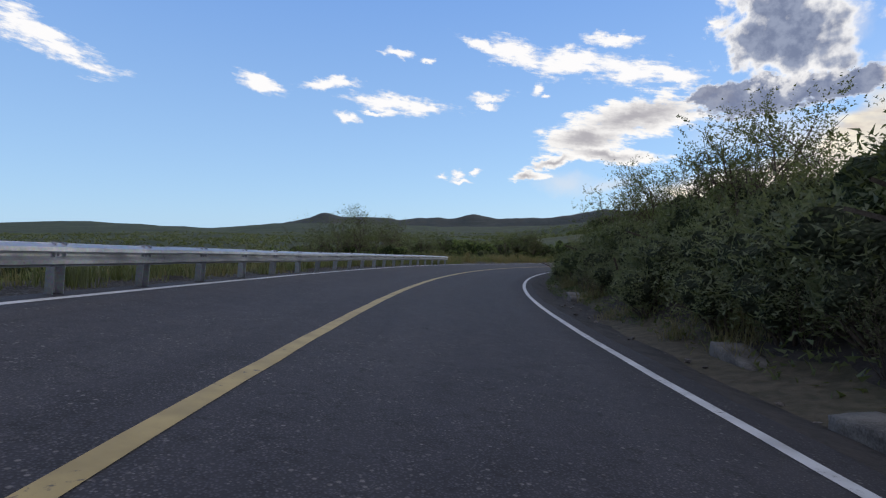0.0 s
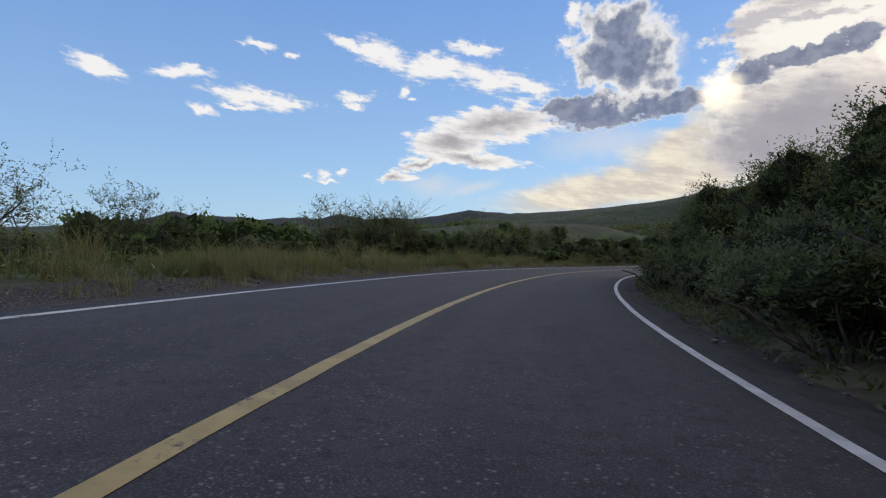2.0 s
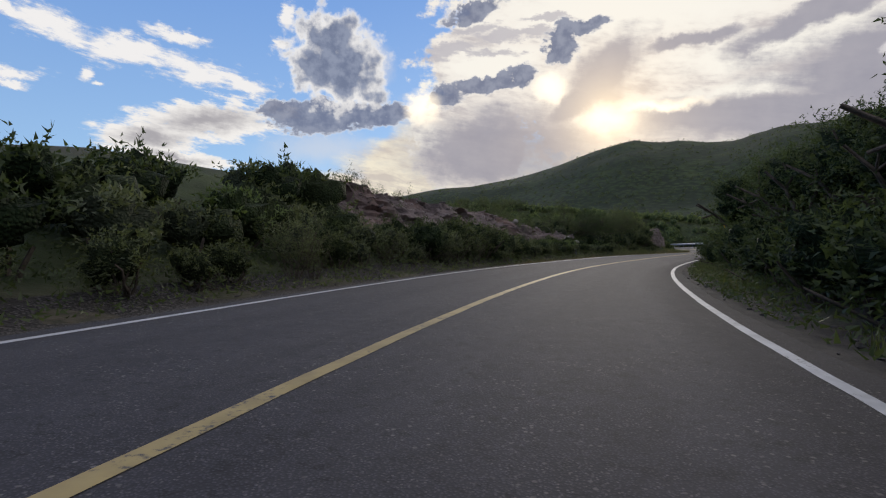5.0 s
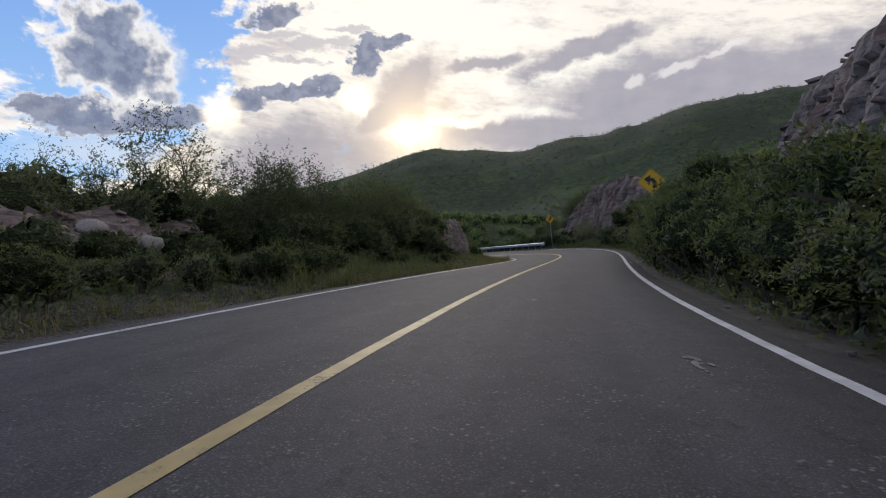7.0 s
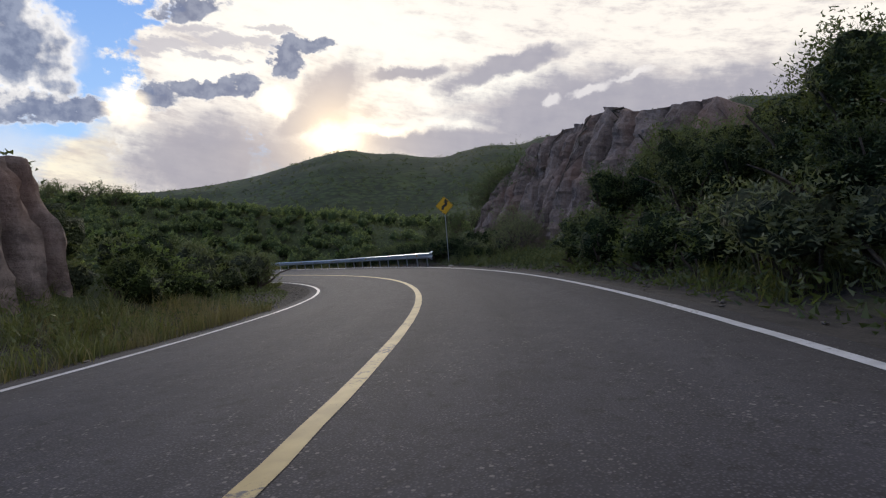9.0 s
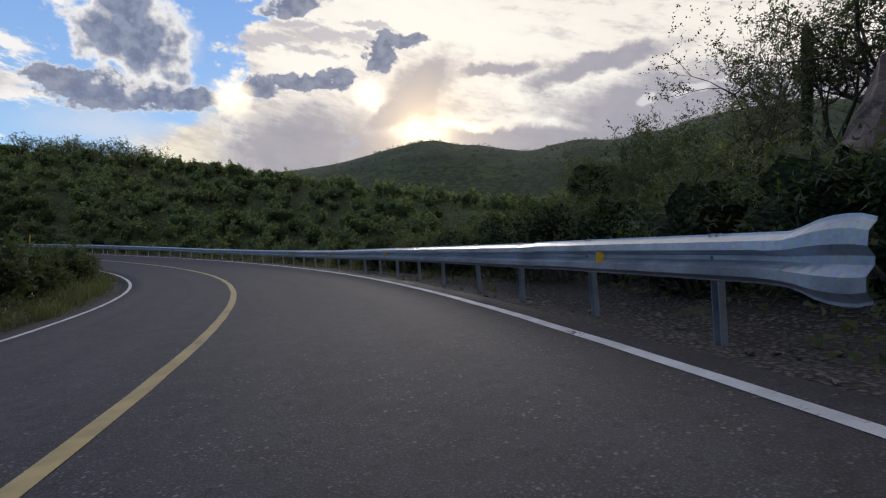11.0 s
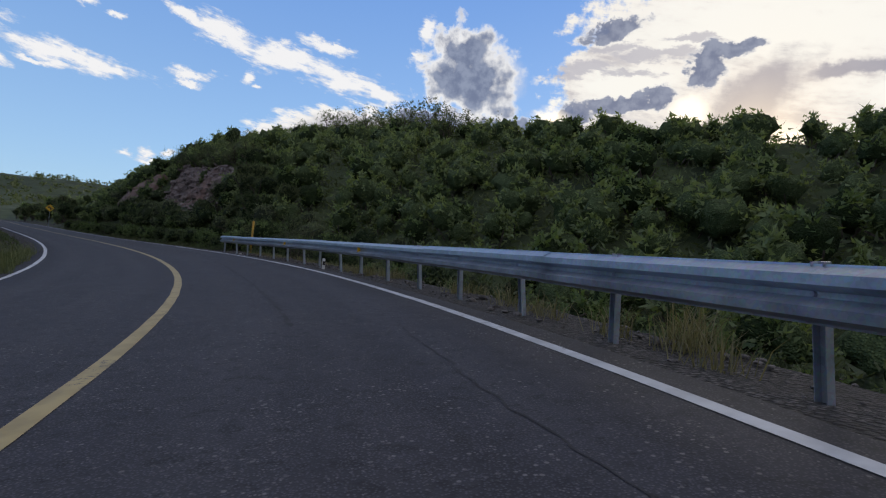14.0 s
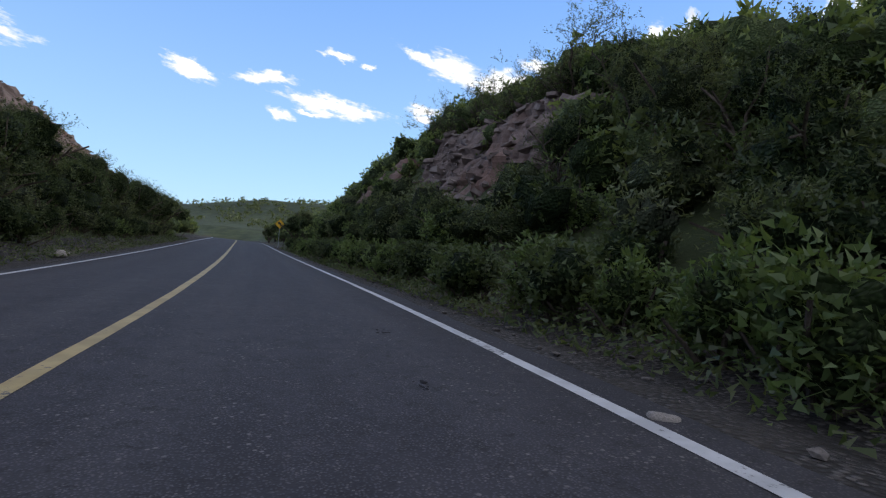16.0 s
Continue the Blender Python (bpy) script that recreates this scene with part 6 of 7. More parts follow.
thicket(VINES + SHRUBS, -1, 206, 252, 5.2, 6.4, 22, 0.55, 0.85, LEFT_BANK)
for s, u, k in ((191.5, -5.6, 0.6), (194.0, -5.2, 0.62), (196.5, -5.0, 0.6), (199.0, -4.9, 0.55), (202.0, -4.8, 0.5), (205.0, -4.7, 0.45)):
    spot(TREES[0], s, u, k, LEFT_BANK)
thicket(SHRUBS[:3], -1, 204, 222, 4.5, 5.2, 13, 0.8, 1.05, LEFT_BANK)
thicket(MIDDLE, -1, 200, 252, 6.6, 9.5, 30, 0.7, 1.1, None)
thicket(TREES, -1, 250, 268, 6.2, 8.6, 9, 0.9, 1.2, LEFT_BANK)
thicket(SHRUBS, -1, 266, 310, 5.8, 7.4, 34, 1.0, 1.5, None)
thicket(TREES[:1], -1, 270, 304, 5.8, 7.4, 13, 0.85, 1.15, LEFT_BANK)
thicket(MIDDLE, -1, 262, 298, 11.0, 14, 40, 0.8, 1.3, None)
thicket(MESQUITES[:1] + MESQUITES[2:], -1, 264, 300, 8.6, 11.5, 12, 0.6, 0.9, LEFT_BANK)
thicket(VINES + SHRUBS[:2], 1, 255, 300, 6.0, 8.0, 30, 0.8, 1.1, None)
thicket(DISTANT, -1, 302, 358, 9, 40, 60, 1.0, 1.6, None)
thicket(DISTANT, 1, 302, 358, 9, 40, 60, 1.0, 1.6, None)
thicket(MESQUITES, -1, 147, 158, 7.6, 10.5, 7, 1.05, 1.3, LEFT_BANK)
thicket(TREES, 1, 259, 268, 8.2, 10.0, 7, 0.7, 0.9, HILL)
thicket(TREES, -1, 298, 330, 5.4, 8.0, 9, 0.8, 1.1, LEFT_BANK)
thicket(TREES, 1, 302, 340, 5.4, 9.0, 9, 0.7, 1.0, HILL)
thicket(TREES, 1, 330, 358, 4.6, 9.0, 12, 0.6, 0.95, HILL)
thicket(VINES + SHRUBS, -1, 250, 304, 4.9, 5.8, 36, 0.6, 0.9, None)
thicket(DISTANT, -1, 178, 305, 9, 32, 80, 0.8, 1.2, None)
thicket(DISTANT, -1, 300, 352, 5.0, 11, 46, 0.8, 1.2, None)
thicket(MIDDLE, 1, 268, 283, 6.0, 7.2, 16, 0.7, 1.0, None)
thicket(MIDDLE, -1, 138, 150, 6.8, 9.0, 14, 0.6, 0.9, None)
spot(TREES[1], 199.2, 8.0, 0.76, "shrubs behind the rail")
for s, u, k in ((197.6, 8.6, 0.85), (198.8, 9.4, 0.8)):
    spot(MESQUITES[2], s, u, k, RIGHT_BANK)
spot(SHRUBS[3], 203.0, 7.0, 1.1, "shrubs behind the rail")
thicket(TREES, 1, 266, 288, 10.3, 12.5, 11, 0.55, 0.8, HILL)
thicket(MESQUITES, 1, 264, 284, 10.2, 11.5, 5, 0.8, 1.0, HILL)
thicket(MESQUITES, -1, 128, 152, 9.6, 11.5, 11, 0.75, 1.0, LEFT_BANK)
thicket(FEATHERY_MIDDLE, -1, 140, 158, 9.4, 12.0, 24, 1.2, 1.7, None)
join_scrub("hillside_scrub", "dense green desert scrub covering the slopes")


# ---- scrub on the hills beyond, too many to count ----
def far_scrub():
    rng = np.random.default_rng(9)
    n = 13000
    az, r = np.radians(rng.uniform(-62, 150, n)), 60 + 560 * rng.uniform(0, 1, n) ** 1.15
    x, y = 90 + np.sin(az) * r, 105 + np.cos(az) * r
    z, s, u = terrain(x, y)
    keep = (np.abs(u) > np.where((u > 0) & (s > 200), 34, 26)) & (lumps(x, y, 40, 3) + rng.uniform(-0.7, 0.7, n) > -0.35)
    x, y, z, r = x[keep], y[keep], z[keep], r[keep]
    size = rng.uniform(0.8, 1.7, len(x)) * (1 + 0.25 * (r > 300))
    per = 15
    ball = unit(rng.normal(0, 1, (len(x), per, 3)))
    ball[..., 2] = np.abs(ball[..., 2])
    c = np.stack([x, y, z], -1)[:, None] + ball * size[:, None, None] * np.array([1.15, 1.15, 1.25]) * rng.uniform(0.55, 1.0, (len(x), per, 1))
    v, f = leaf_blades(rng, c.reshape(-1, 3), 0.85, 0.75, 0.2)
    me = from_arrays("hill_scrub", v, f, LEAF_OLIVE, smooth=False)
    tagged(new("hill_scrub", me), "low green scrub covering the hills beyond", "scrub", kind="stuff")


far_scrub()


# ---- low undergrowth that closes the gaps between the bushes ----
def undergrowth(zones):
    rng = np.random.default_rng(23)
    vs, ids = [], []
    for side, s0, s1, d0, d1, per, tall, size, tone in zones:
        n = int((s1 - s0) * (d1 - d0) * per)
        s, d = rng.uniform(s0, s1, n), d0 + (d1 - d0) * rng.uniform(0, 1, n)
        p = road_point(s, side * d)
        bush = 0.55 + 0.45 * lumps(p[:, 0], p[:, 1], 1.3, 7, 2) + 0.5 * np.maximum(lumps(p[:, 0], p[:, 1], 4.0, 9, 2), 0)
        keep = rng.uniform(0, 1, n) < 0.35 + bush
        p, s, d, bush = p[keep], s[keep], d[keep], bush[keep]
        z, ss, uu = bed_height(p[:, 0], p[:, 1])
        reach = tall * bush * np.clip((d - d0) / 0.7 + 0.25, 0, 1)
        c = np.stack([p[:, 0], p[:, 1], z + reach * rng.uniform(0.0, 1.0, len(z)) ** 0.7], -1)
        k = len(c)
        axis = unit(rng.normal(0, 1, (k, 3)) * np.array([1, 1, 0.6]) + np.array([0, 0, 0.45]))
        across = unit(np.cross(axis, rng.normal(0, 1, (k, 3))))
        l = size * rng.uniform(0.6, 1.3, (k, 1))
        vs.append(np.stack([c - across * l * 0.2, c + across * l * 0.2, c + axis * l], 1).reshape(-1, 3))
        ids.append(np.where(lumps(p[:, 0], p[:, 1], 6.0, 15, 2) + rng.uniform(-0.4, 0.4, k) > tone, 1, 0))
    v = np.concatenate(vs)
    me = from_arrays("undergrowth", v, np.arange(len(v)).reshape(-1, 3), LEAF_DEEP, smooth=False)
    me.materials.append(LEAF_OLIVE)
    me.polygons.foreach_set("material_index", np.concatenate(ids).astype(np.int32))
    return tagged(new("undergrowth", me), "low tangled weeds and seedlings under the shrubs", "weeds", kind="stuff")


undergrowth([(-1, 38, 96, 4.4, 6.2, 60, 0.3, 0.09, -0.2), (1, 16, 66, 3.65, 7.0, 95, 0.45, 0.10, 0.1), (1, 66, 180, 3.6, 7.2, 105, 0.5, 0.11, 0.15), (1, -5, 18, 4.15, 7.0, 110, 0.45, 0.10, 0.0), (-1, 84, 152, 3.6, 8.2, 85, 0.45, 0.10, 0.1),
             (-1, 150, 200, 3.9, 7.5, 70, 0.45, 0.10, 0.1), (-1, 200, 306, 3.6, 7.2, 80, 0.45, 0.10, 0.0), (1, 180, 191, 3.9, 6.5, 120, 0.5, 0.11, 0.0), (1, 191, 206, 4.7, 6.5, 110, 0.4, 0.10, 0.0), (1, 206, 222, 4.3, 6.5, 110, 0.4, 0.10, 0.0), (1, 222, 254, 4.8, 9.5, 70, 0.45, 0.12, 0.0), (1, 196, 222, 6.5, 9.5, 50, 0.5, 0.2, 0.0), (1, 254, 280, 3.75, 6.0, 200, 0.5, 0.10, 0.1), (1, 280, 306, 3.8, 7.0, 80, 0.45, 0.10, 0.1),
             (1, 226, 300, 9, 36, 18, 0.8, 0.34, -0.8), (1, 200, 226, 9.5, 34, 18, 0.8, 0.34, -0.8), (-1, 40, 100, 9, 19, 26, 0.6, 0.24, 0.0), (-1, -20, 40, 5, 18, 14, 0.4, 0.2, -0.2)])


# ---- grass ----
def blades(rng, x, y, z, tall, wide, lean):
    n = len(x)
    a = rng.uniform(0, 2 * math.pi, n)
    h = tall * rng.uniform(0.5, 1.2, n)
    out = lean * h * rng.uniform(0.2, 1.0, n)
    dx, dy = np.cos(a), np.sin(a)
    base = np.stack([x, y, z - 0.03], -1)
    side = np.stack([-dy, dx, 0 * dx], -1) * wide * 0.5
    mid = base + np.stack([dx * out * 0.35, dy * out * 0.35, h * 0.6], -1)
    tip = base + np.stack([dx * out, dy * out, h], -1)
    v = np.stack([base - side, base + side, mid + side * 0.8, tip, mid - side * 0.8], 1)
    k = np.arange(n)[:, None] * 5
    quads = (k[:, :, None] + np.array([[[0, 1, 2, 4]]])).reshape(-1, 4)
    tips = np.stack([k[:, 0] + 4, k[:, 0] + 2, k[:, 0] + 3, k[:, 0] + 3], -1)
    return v.reshape(-1, 3), quads, tips


def grass(name, zones, mat, label, seed):
    rng = np.random.default_rng(seed)
    vs, fs, at = [], [], 0
    for side, s0, s1, d0, d1, tufts, per, tall, wide, lean in zones:
        s, d = rng.uniform(s0, s1, tufts), rng.uniform(d0, d1, tufts)
        clump = lumps(s, d, 1.5, seed) > (0.0 if tall > 0.5 else -0.2)
        s, d = s[clump], d[clump]
        p = road_point(s, side * d)
        x = np.repeat(p[:, 0], per) + rng.normal(0, 0.10, len(s) * per)
        y = np.repeat(p[:, 1], per) + rng.normal(0, 0.10, len(s) * per)
        stand = 0.65 + 0.75 * np.clip(lumps(s, d * 1.5, 1.6, seed + 5, 2) + 0.2, 0, 1)
        grow_h = np.repeat(rng.uniform(0.55, 1.35, len(s)) * stand, per) * tall
        z, ss, uu = bed_height(x, y)
        v, q, _ = blades(rng, x, y, z, grow_h, wide, lean)
        n = len(x)
        k = np.arange(n)[:, None] * 5
        f = np.concatenate([(k + np.array([[0, 1, 2]])), (k + np.array([[0, 2, 4]])), (k + np.array([[4, 2, 3]]))])
        vs.append(v)
        fs.append(f + at)
        at += len(v)
    me = from_arrays(name, np.concatenate(vs), np.concatenate(fs), mat, smooth=False)
    return tagged(new(name, me), label, "grass", kind="stuff")


grass("dry_grass", [(-1, 38, 96, 4.1, 4.8, 260, 30, 0.30, 0.010, 1.0), (-1, 38, 98, 4.5, 7.5, 620, 70, 0.66, 0.012, 1.0), (-1, -6, 36, 2.95, 6.0, 330, 26, 0.30, 0.012, 0.7), (1, 10, 62, 3.95, 5.0, 260, 24, 0.36, 0.012, 1.3), (1, 6, 20, 4.2, 5.2, 90, 40, 0.62, 0.010, 1.2),
                    (1, 196, 206, 3.9, 4.6, 14, 40, 0.22, 0.010, 1.1), (1, 205, 240, 3.75, 4.5, 90, 60, 0.34, 0.010, 1.1), (1, 203, 219, 4.6, 5.8, 90, 26, 1.4, 0.009, 0.35), (1, 238, 253, 4.3, 5.3, 120, 24, 0.18, 0.012, 1.2), (-1, 144, 178, 3.4, 5.8, 800, 20, 0.32, 0.011, 0.9), (-1, 120, 160, 3.4, 4.6, 480, 14, 0.20, 0.010, 0.7), (-1, 195, 250, 4.0, 5.5, 220, 16, 0.35, 0.012, 0.6)],
      GRASS_DRY, "pale dry grass in tufts along the verge", 101)
grass("green_grass", [(1, 160, 191, 4.2, 6.2, 560, 30, 0.44, 0.014, 1.2), (-1, 143, 178, 3.6, 6.6, 1000, 28, 0.52, 0.014, 0.9), (-1, 38, 98, 5.0, 10, 560, 50, 0.66, 0.011, 0.9),
                      (-1, 196, 250, 3.25, 5.4, 620, 30, 0.42, 0.014, 0.9), (-1, -6, 38, 2.95, 6.5, 700, 30, 0.36, 0.014, 0.8), (1, 206, 232, 4.6, 7.0, 140, 18, 0.34, 0.012, 0.9), (1, 232, 252, 4.6, 6.5, 160, 18, 0.26, 0.014, 1.0), (1, 64, 130, 4.0, 5.2, 300, 24, 0.40, 0.014, 0.8)],
      GRASS_GREEN, "long green grass and weeds beside the road", 102)


# ---- marks, cracks and patches in the asphalt ----
def crack(path, wide, mat, name, label, seed, lift=0.003, wander=0.03):
    """A ragged thin mark along (chainage, offset) corners."""
    rng = np.random.default_rng(seed)
    pts = []
    for (s0, u0), (s1, u1) in zip(path[:-1], path[1:]):
        n = max(int(math.hypot(s1 - s0, u1 - u0) / 0.09), 2)
        for k in range(n):
            pts.append((s0 + (s1 - s0) * k / n, u0 + (u1 - u0) * k / n))
    pts.append(path[-1])
    p = np.array(pts)
    d = unit(np.gradient(p, axis=0))
    side = np.stack([-d[:, 1], d[:, 0]], -1)
    p = p + side * (np.cumsum(rng.normal(0, wander * 0.35, len(p))) * 0.5 + rng.normal(0, wander * 0.4, len(p)))[:, None]
    half = wide * 0.5 * rng.uniform(0.35, 1.3, (len(p), 1))
    half[0], half[-1] = wide * 0.1, wide * 0.1
    a, b = p + side * half, p - side * half
    v = np.stack([road_point(a[:, 0], a[:, 1], lift), road_point(b[:, 0], b[:, 1], lift)], 1).reshape(-1, 3)
    k = np.arange(len(p) - 1)[:, None] * 2
    return tagged(new(name, from_arrays(name, v, k + np.array([[0, 1, 3, 2]]), mat)), label, "road surface", kind="structure")


def blot(s, u, rs, ru, mat, name, label, seed, lift=0.004, pieces=16):
    """A spatter of ragged flecks, densest in the middle."""
    rng = np.random.default_rng(seed)
    vs, fs, n = [], [], 9
    for k in range(pieces):
        cs, cu = s + rng.normal(0, 0.5) * rs, u + rng.normal(0, 0.5) * ru
        size = rng.uniform(0.08, 0.34)
        a = np.arange(n) * 2 * math.pi / n
        r = size * rng.uniform(0.55, 1.25, n)
        ring = road_point(cs + np.cos(a) * rs * r, cu + np.sin(a) * ru * r, lift + 0.0002 * k)
        vs.append(np.concatenate([ring, road_point([cs], [cu], lift + 0.0002 * k + 0.001)]))
        fs.append(np.stack([np.arange(n), (np.arange(n) + 1) % n, np.full(n, n)], -1) + k * (n + 1))
    me = from_arrays(name, np.concatenate(vs), np.concatenate(fs), mat)
    return tagged(new(name, me), label, "road surface", kind="structure")


DARK_MARK, PALE_MARK = "dark tar mark on the asphalt", "pale dried mortar stain on the asphalt"
crack([(245.5, 1.5), (242.95, 1.34), (238.9, 1.14), (236.8, 1.15), (234.9, 1.15), (231.5, 1.2)], 0.055, SEAM, "crack", "long dark seam along the lane", 1)
crack([(231.2, 2.2), (229.1, 2.12), (228.3, 2.15), (226.6, 2.25)], 0.014, SEAM, "crack", "thin crack near the edge line", 2)
crack([(203.4, -0.1), (203.37, 0.67), (203.3, 1.1), (203.23, 1.5)], 0.014, SEAM, "crack", "ragged crack across the lane", 3)
crack([(161.8, 2.14), (156.5, 2.3), (151.9, 2.24), (150.2, 2.24)], 0.05, SEAM, "crack", "dark tyre-worn seam along the lane", 4, wander=0.012)
crack([(130.0, 2.48), (128.8, 2.52), (127.5, 2.65), (126.9, 2.7)], 0.03, SEAM, "crack", "dark skid mark beside the edge line", 5, wander=0.02)
crack([(61.0, -0.95), (61.18, -0.71), (61.35, -0.6)], 0.03, TAR, "crack", "short dark crack in the far lane", 6)
crack([(61.75, -0.92), (61.93, -0.74)], 0.03, TAR, "crack", "short dark crack in the far lane", 7)
crack([(9.5, 2.0), (8.2, 2.08), (7.0, 2.05), (6.2, 2.2)], 0.013, SEAM, "crack", "thin crack near the edge line", 8)
crack([(203.1, 0.4), (201.5, 0.55), (199.8, 0.5)], 0.012, SEAM, "crack", "hairline crack along the lane", 9)
for k, (s, u, rs, ru) in enumerate(((249.62, 1.92, 0.22, 0.09), (250.45, 1.5, 0.28, 0.06), (242.0, 2.08, 0.30, 0.14), (259.99, 2.25, 0.16, 0.08), (258.06, 2.11, 0.16, 0.08), (222.43, 0.14, 0.20, 0.12), (152.99, 1.86, 0.05, 0.05),
                                    (12.94, 0.95, 0.16, 0.06), (12.43, 0.79, 0.05, 0.05), (62.19, -0.69, 0.09, 0.06), (203.2, 1.47, 0.04, 0.04), (5.9, 0.9, 0.10, 0.06), (244.2, 1.9, 0.12, 0.05), (256.5, 1.3, 0.10, 0.06))):
    blot(s, u, rs * 0.8, ru * 0.8, TAR, "tar_mark", DARK_MARK, 20 + k, pieces=9)
for k, (s, u, rs, ru) in enumerate(((63.16, 0.95, 0.10, 0.09), (68.24, 2.29, 0.30, 0.08), (62.1, 2.5, 0.12, 0.10), (120.3, 1.42, 0.16, 0.12), (129.22, 0.89, 0.12, 0.10), (127.32, 1.2, 0.08, 0.08), (137.03, 2.32, 0.26, 0.09), (151.54, 2.28, 0.05, 0.04),
                                    (189.08, 1.82, 0.25, 0.08), (185.84, 1.54, 0.06, 0.05), (186.11, 1.71, 0.09, 0.06), (13.04, 0.85, 0.05, 0.05), (19.15, 0.92, 0.10, 0.05), (12.36, 0.36, 0.05, 0.05), (202.63, 2.45, 0.05, 0.06), (141.2, 1.0, 0.10, 0.07))):
    blot(s, u, rs, ru, PALE_PATCH, "mortar_stain", PALE_MARK, 60 + k)
# places where the painted lines have flaked off
for k, (s, u, rs, ru) in enumerate(((152.46, 0.0, 0.10, 0.035), (127.2, 0.0, 0.06, 0.03), (60.73, -0.05, 0.08, 0.04), (204.94, -0.02, 0.04, 0.05), (205.06, 3.1, 0.04, 0.06), (6.6, 3.0, 0.08, 0.03), (192.0, 3.06, 0.08, 0.03), (224.5, 2.98, 0.10, 0.02), (140.3, 2.95, 0.03, 0.06))):
    blot(s, u, rs, ru, ASPHALT, "paint_flake", "bare asphalt where the line's paint has flaked off", 90 + k, lift=0.0062, pieces=7)


# ---- stones, litter and kerb blocks on the verges ----
def slab_block(s, u, long, wide, tall, label, seed, tilt=0.0):
    bm = bmesh.new()
    bmesh.ops.create_cube(bm, size=1.0, matrix=Matrix.Diagonal((wide, long, tall, 1)))
    bmesh.ops.subdivide_edges(bm, edges=bm.edges[:], cuts=4, use_grid_fill=True)
    for v in bm.verts:
        n = noise.noise(v.co * 5 + Vector((seed * 3.7, 0, 0)))
        v.co += v.co.normalized() * n * 0.035 - Vector((0, 0, max(0, n) * 0.02))
    me = mesh_of(bm, "kerb_block", CONCRETE, 0, True)
    x, y, z = road_point(s, u, -0.08)
    ob = new("kerb_block", me)
    ob.matrix_world = pose(x, y, float(z) + tall * 0.3, tilt, tilt * 0.5, road_heading(s))
    return tagged(ob, label, "kerb", "concrete kerb blocks")


for k, (s, u, a, b, h, tip) in enumerate(((5.9, 4.35, 0.9, 0.4, 0.26, 6), (3.2, 3.85, 0.8, 0.35, 0.22, -6), (15.9, 4.2, 1.0, 0.35, 0.22, 5), (18.2, 4.35, 0.8, 0.35, 0.2, -5))):
    slab_block(s, u, a, b, h, "weathered grey concrete kerb block sunk in soil", k, tip)

set_rock("boulder", 134.0, -8.6, 0.24, STONE, "pale grey boulder on the reddish outcrop", seed=1, flat=0.75)
set_rock("boulder", 142.0, -7.7, 0.32, STONE, "rounded pale boulder among the bushes", seed=2, flat=0.55)
set_rock("boulder", 143.0, -7.3, 0.28, STONE, "rounded pale boulder among the bushes", seed=3, flat=0.7)
set_rock("boulder", 143.9, -7.0, 0.26, STONE, "rounded pale boulder among the bushes", seed=0, flat=0.7)
set_rock("stone", 272.4, -3.9, 0.20, STONE, "white stone at the verge of the far lane", "stone", 2, 0.6)
set_rock("stone", 249.27, 3.5, 0.09, STONE, "flat pale stone on the gravel verge", "stone", 1, 0.5)
set_rock("stone", 123.5, 3.75, 0.10, STONE, "grey stone beside the edge line", "stone", 3, 0.6)
set_rock("stone", 204.93, 3.26, 0.05, STONE, "small white stone at the edge line", "stone", 0, 0.5)
set_rock("stone", 153.0, 3.15, 0.06, STONE, "small pale stone on the edge line", "stone", 1, 0.4)
set_rock("stone", 153.3, 3.45, 0.10, STONE, "flat pale stone on the verge", "stone", 2, 0.35)
set_rock("stone", 257.28, 3.12, 0.09, STONE, "white flat stone beside the edge line", "stone", 3, 0.4)
set_rock("plastic_bag", 154.18, 3.42, 0.06, WHITE_PLASTIC, "crumpled white plastic bag on the verge", "litter", 1, 0.9)
set_rock("stone", 188.2, 3.8, 0.16, STONE, "long pale stone in the weeds", "stone", 2, 0.5)


def fallen_stick(s, u, length, turn, label):
    rng = np.random.default_rng(int(s))
    p, segs = np.array([0.0, 0.0, 0.02]), []
    for k in range(6):
        q = p + np.array([length / 6, rng.normal(0, length * 0.02), rng.normal(0, 0.006)])
        segs.append((p, q, 0.016 - 0.0015 * k, 0.0145 - 0.0015 * k))
        p = q
    ob = new("stick", limbs_mesh(segs, BARK, "stick"))
    x, y, z = road_point(s, u, -0.03)
    ob.matrix_world = pose(x, y, z, 0, 0, turn)
    return tagged(ob, label, "stick")


fallen_stick(249.1, 3.62, 0.9, road_heading(249) - 8, "dark fallen stick on the gravel verge")


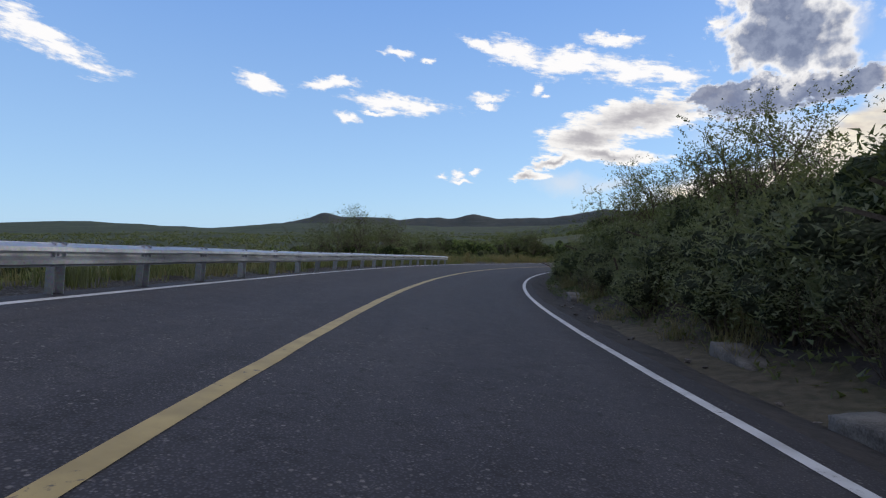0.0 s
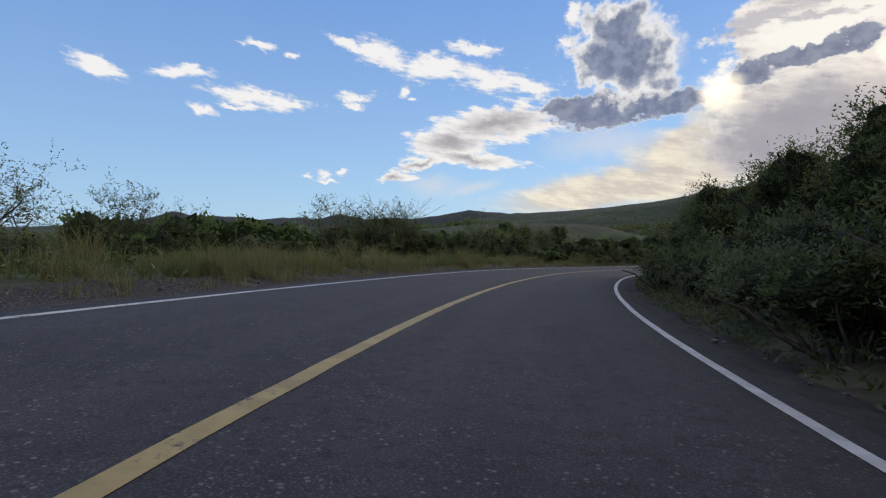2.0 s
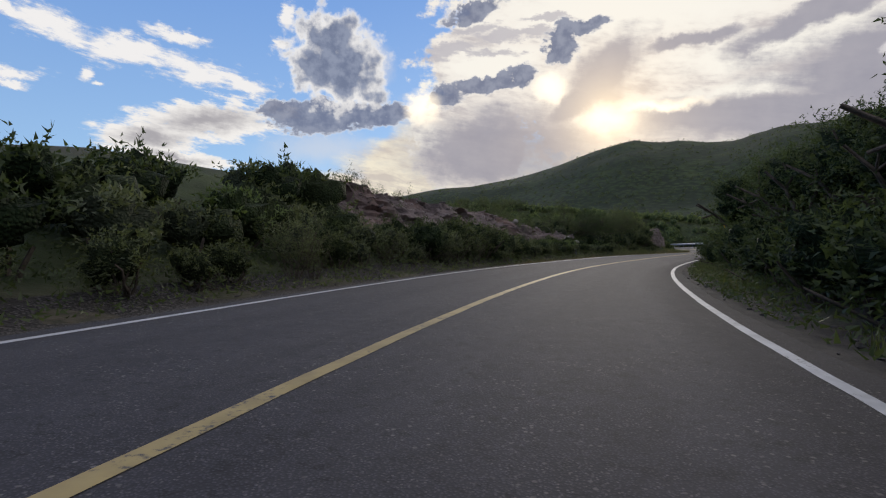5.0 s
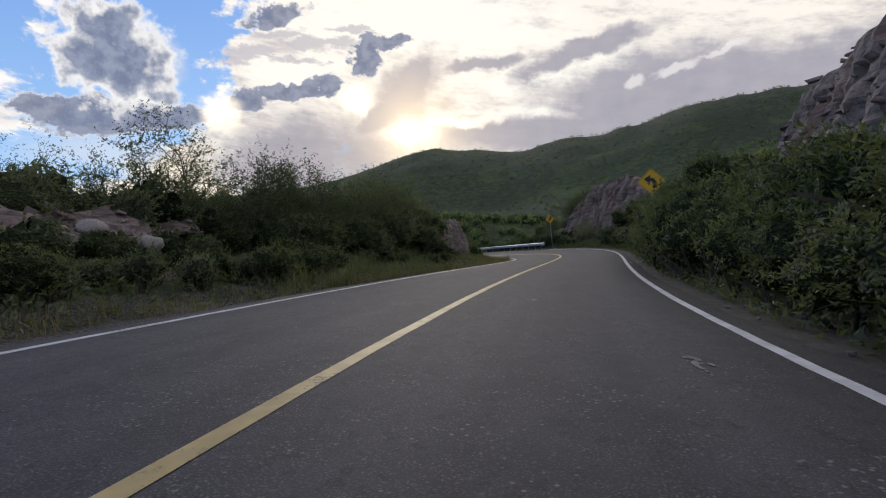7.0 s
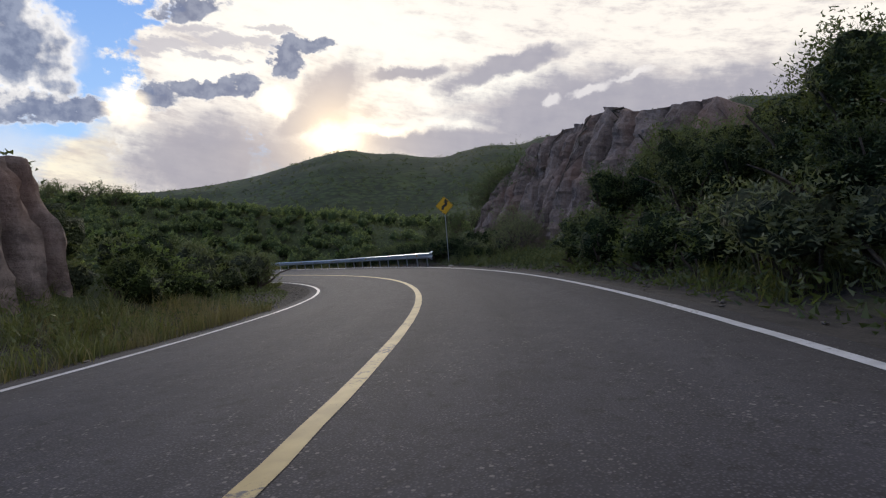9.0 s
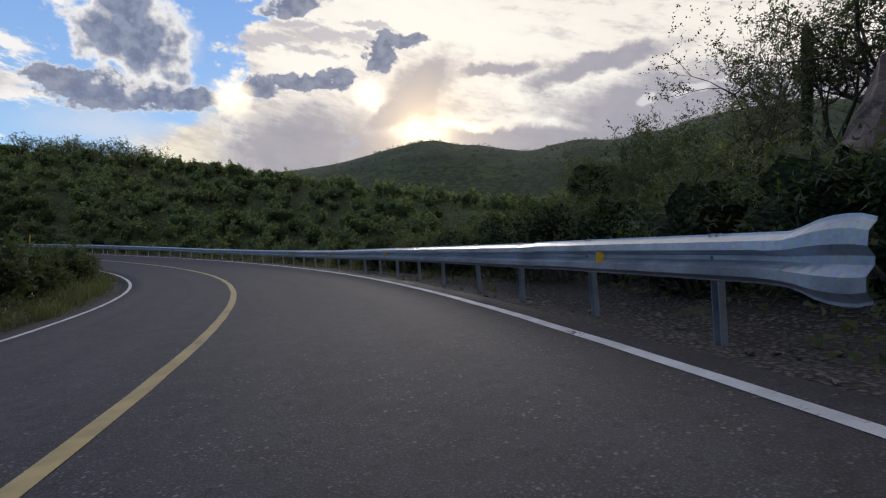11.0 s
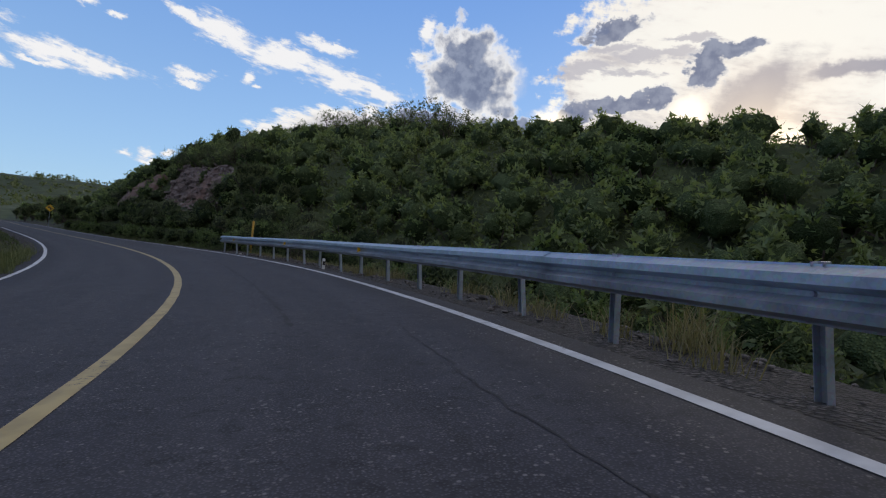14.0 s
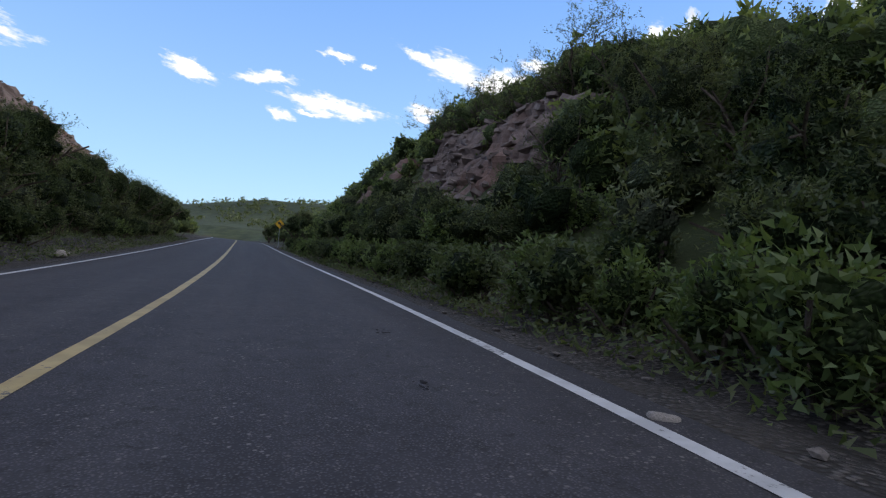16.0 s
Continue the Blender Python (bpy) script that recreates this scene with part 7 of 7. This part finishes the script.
def verge_stones(zones):
    rng = np.random.default_rng(77)
    bm = bmesh.new()
    bmesh.ops.create_icosphere(bm, subdivisions=1, radius=1.0)
    ball = np.array([v.co[:] for v in bm.verts])
    tris = np.array([[v.index for v in f.verts] for f in bm.faces])
    bm.free()
    vs, fs, at = [], [], 0
    for side, s0, s1, d0, d1, count, low, high in zones:
        s, d = rng.uniform(s0, s1, count), rng.uniform(d0, d1, count)
        p = road_point(s, side * d)
        z, _, _ = terrain(p[:, 0], p[:, 1])
        w = ease(d, 3.5, 5.1)
        top = (p[:, 2] - 0.03 - 0.05 * (d - 3.28)) * (1 - w) + z * w + 0.03
        for k in range(count):
            size = low + (high - low) * rng.uniform() ** 2.5
            b = ball * (1 + rng.normal(0, 0.16, (len(ball), 1))) * np.array([1, rng.uniform(0.5, 0.9), rng.uniform(0.25, 0.6)]) * size
            a = rng.uniform(0, 6.28)
            c, sn = math.cos(a), math.sin(a)
            vs.append(np.stack([p[k, 0] + b[:, 0] * c - b[:, 1] * sn, p[k, 1] + b[:, 0] * sn + b[:, 1] * c, top[k] + b[:, 2] + size * 0.1], -1))
            fs.append(tris + at)
            at += len(ball)
    me = from_arrays("verge_stones", np.concatenate(vs), np.concatenate(fs), CHIPS, smooth=False)
    return tagged(new("verge_stones", me), "scattered broken stones and chips on the verge", "stones", kind="stuff")


verge_stones([(1, 222, 252, 3.45, 4.6, 700, 0.012, 0.07), (1, 196, 222, 3.4, 4.4, 350, 0.01, 0.05), (1, 252, 275, 3.4, 4.3, 260, 0.01, 0.05), (1, 0, 60, 3.4, 4.3, 420, 0.01, 0.06), (1, 60, 180, 3.4, 4.2, 450, 0.01, 0.06),
              (1, 180, 196, 3.4, 4.4, 240, 0.01, 0.05), (-1, 40, 150, 3.3, 4.4, 260, 0.01, 0.05), (-1, 150, 250, 3.3, 4.2, 420, 0.01, 0.05), (-1, 128, 148, 8.0, 12.5, 350, 0.03, 0.20)])


# ---- roots laid bare in the cliff, and tall cacti above it ----
def bare_roots(seed, starts):
    grid = FACES[51]
    rng = np.random.default_rng(seed)
    segs = []

    def run(i, j, r, left):
        p = grid[i, j] + out
        while left > 0 and 2 < j:
            i2, j2 = int(np.clip(i + rng.integers(-2, 3), 1, grid.shape[0] - 2)), j - int(rng.integers(1, 4))
            q = grid[i2, max(j2, 0)] + out
            segs.append((p, q, r, r * 0.88))
            p, i, j, r, left = q, i2, j2, r * 0.88, left - 1
            if r > 0.016 and rng.uniform() < 0.25:
                run(i, j, r * 0.7, left - 1)

    for s_at, deep in starts:
        i = int((s_at - 177.0) / 18.0 * (grid.shape[0] - 1))
        a, b = road_point(s_at, 7.0), road_point(s_at, 6.8)
        out = (b - a) * 0.35 + np.array([0, 0, 0.02])
        segs.clear()
        run(i, int(grid.shape[1] * 0.79), 0.05, deep)
        tagged(new("bare_root", limbs_mesh(segs, BARK, "bare_root")), "dark bare root hanging down the earth cliff", "root", "roots in the cliff")



bare_roots(3, [(183.2, 12), (185.0, 14), (185.8, 10), (187.4, 12), (189.2, 8)])


def columnar_cactus(s, u, tall, seed):
    """Ribbed upright stems in a cluster."""
    rng = np.random.default_rng(seed)
    x, y, _ = road_point(s, u)
    z = float(terrain([x], [y])[0][0])
    root = tagged(new("columnar_cactus"), "tall dark green columnar cactus above the cliff", "cactus")
    root.matrix_world = pose(x, y, z - 0.1, 0, 0, seed * 40)
    for k in range(3):
        h, r = tall * rng.uniform(0.6, 1.0), 0.085
        ox, oy = rng.normal(0, 0.16, 2)
        n, rows = 20, 14
        v = []
        for i in range(rows):
            w = i / (rows - 1)
            rr = r * (1.0 if w < 0.9 else math.sqrt(max(0.02, 1 - ((w - 0.9) / 0.1) ** 2)))
            for j in range(n):
                a = 2 * math.pi * j / n
                q = rr * (1 - 0.16 * (j % 2))
                v.append((ox * (1 + 0.5 * w) + q * math.cos(a), oy * (1 + 0.5 * w) + q * math.sin(a), h * w))
        f = [(i * n + j, i * n + (j + 1) % n, (i + 1) * n + (j + 1) % n, (i + 1) * n + j) for i in range(rows - 1) for j in range(n)]
        part("stem", from_arrays("stem", np.array(v), np.array(f), CACTUS), root)
    return root


columnar_cactus(196.3, 11.0, 2.6, 1)
columnar_cactus(199.5, 9.8, 2.9, 2)
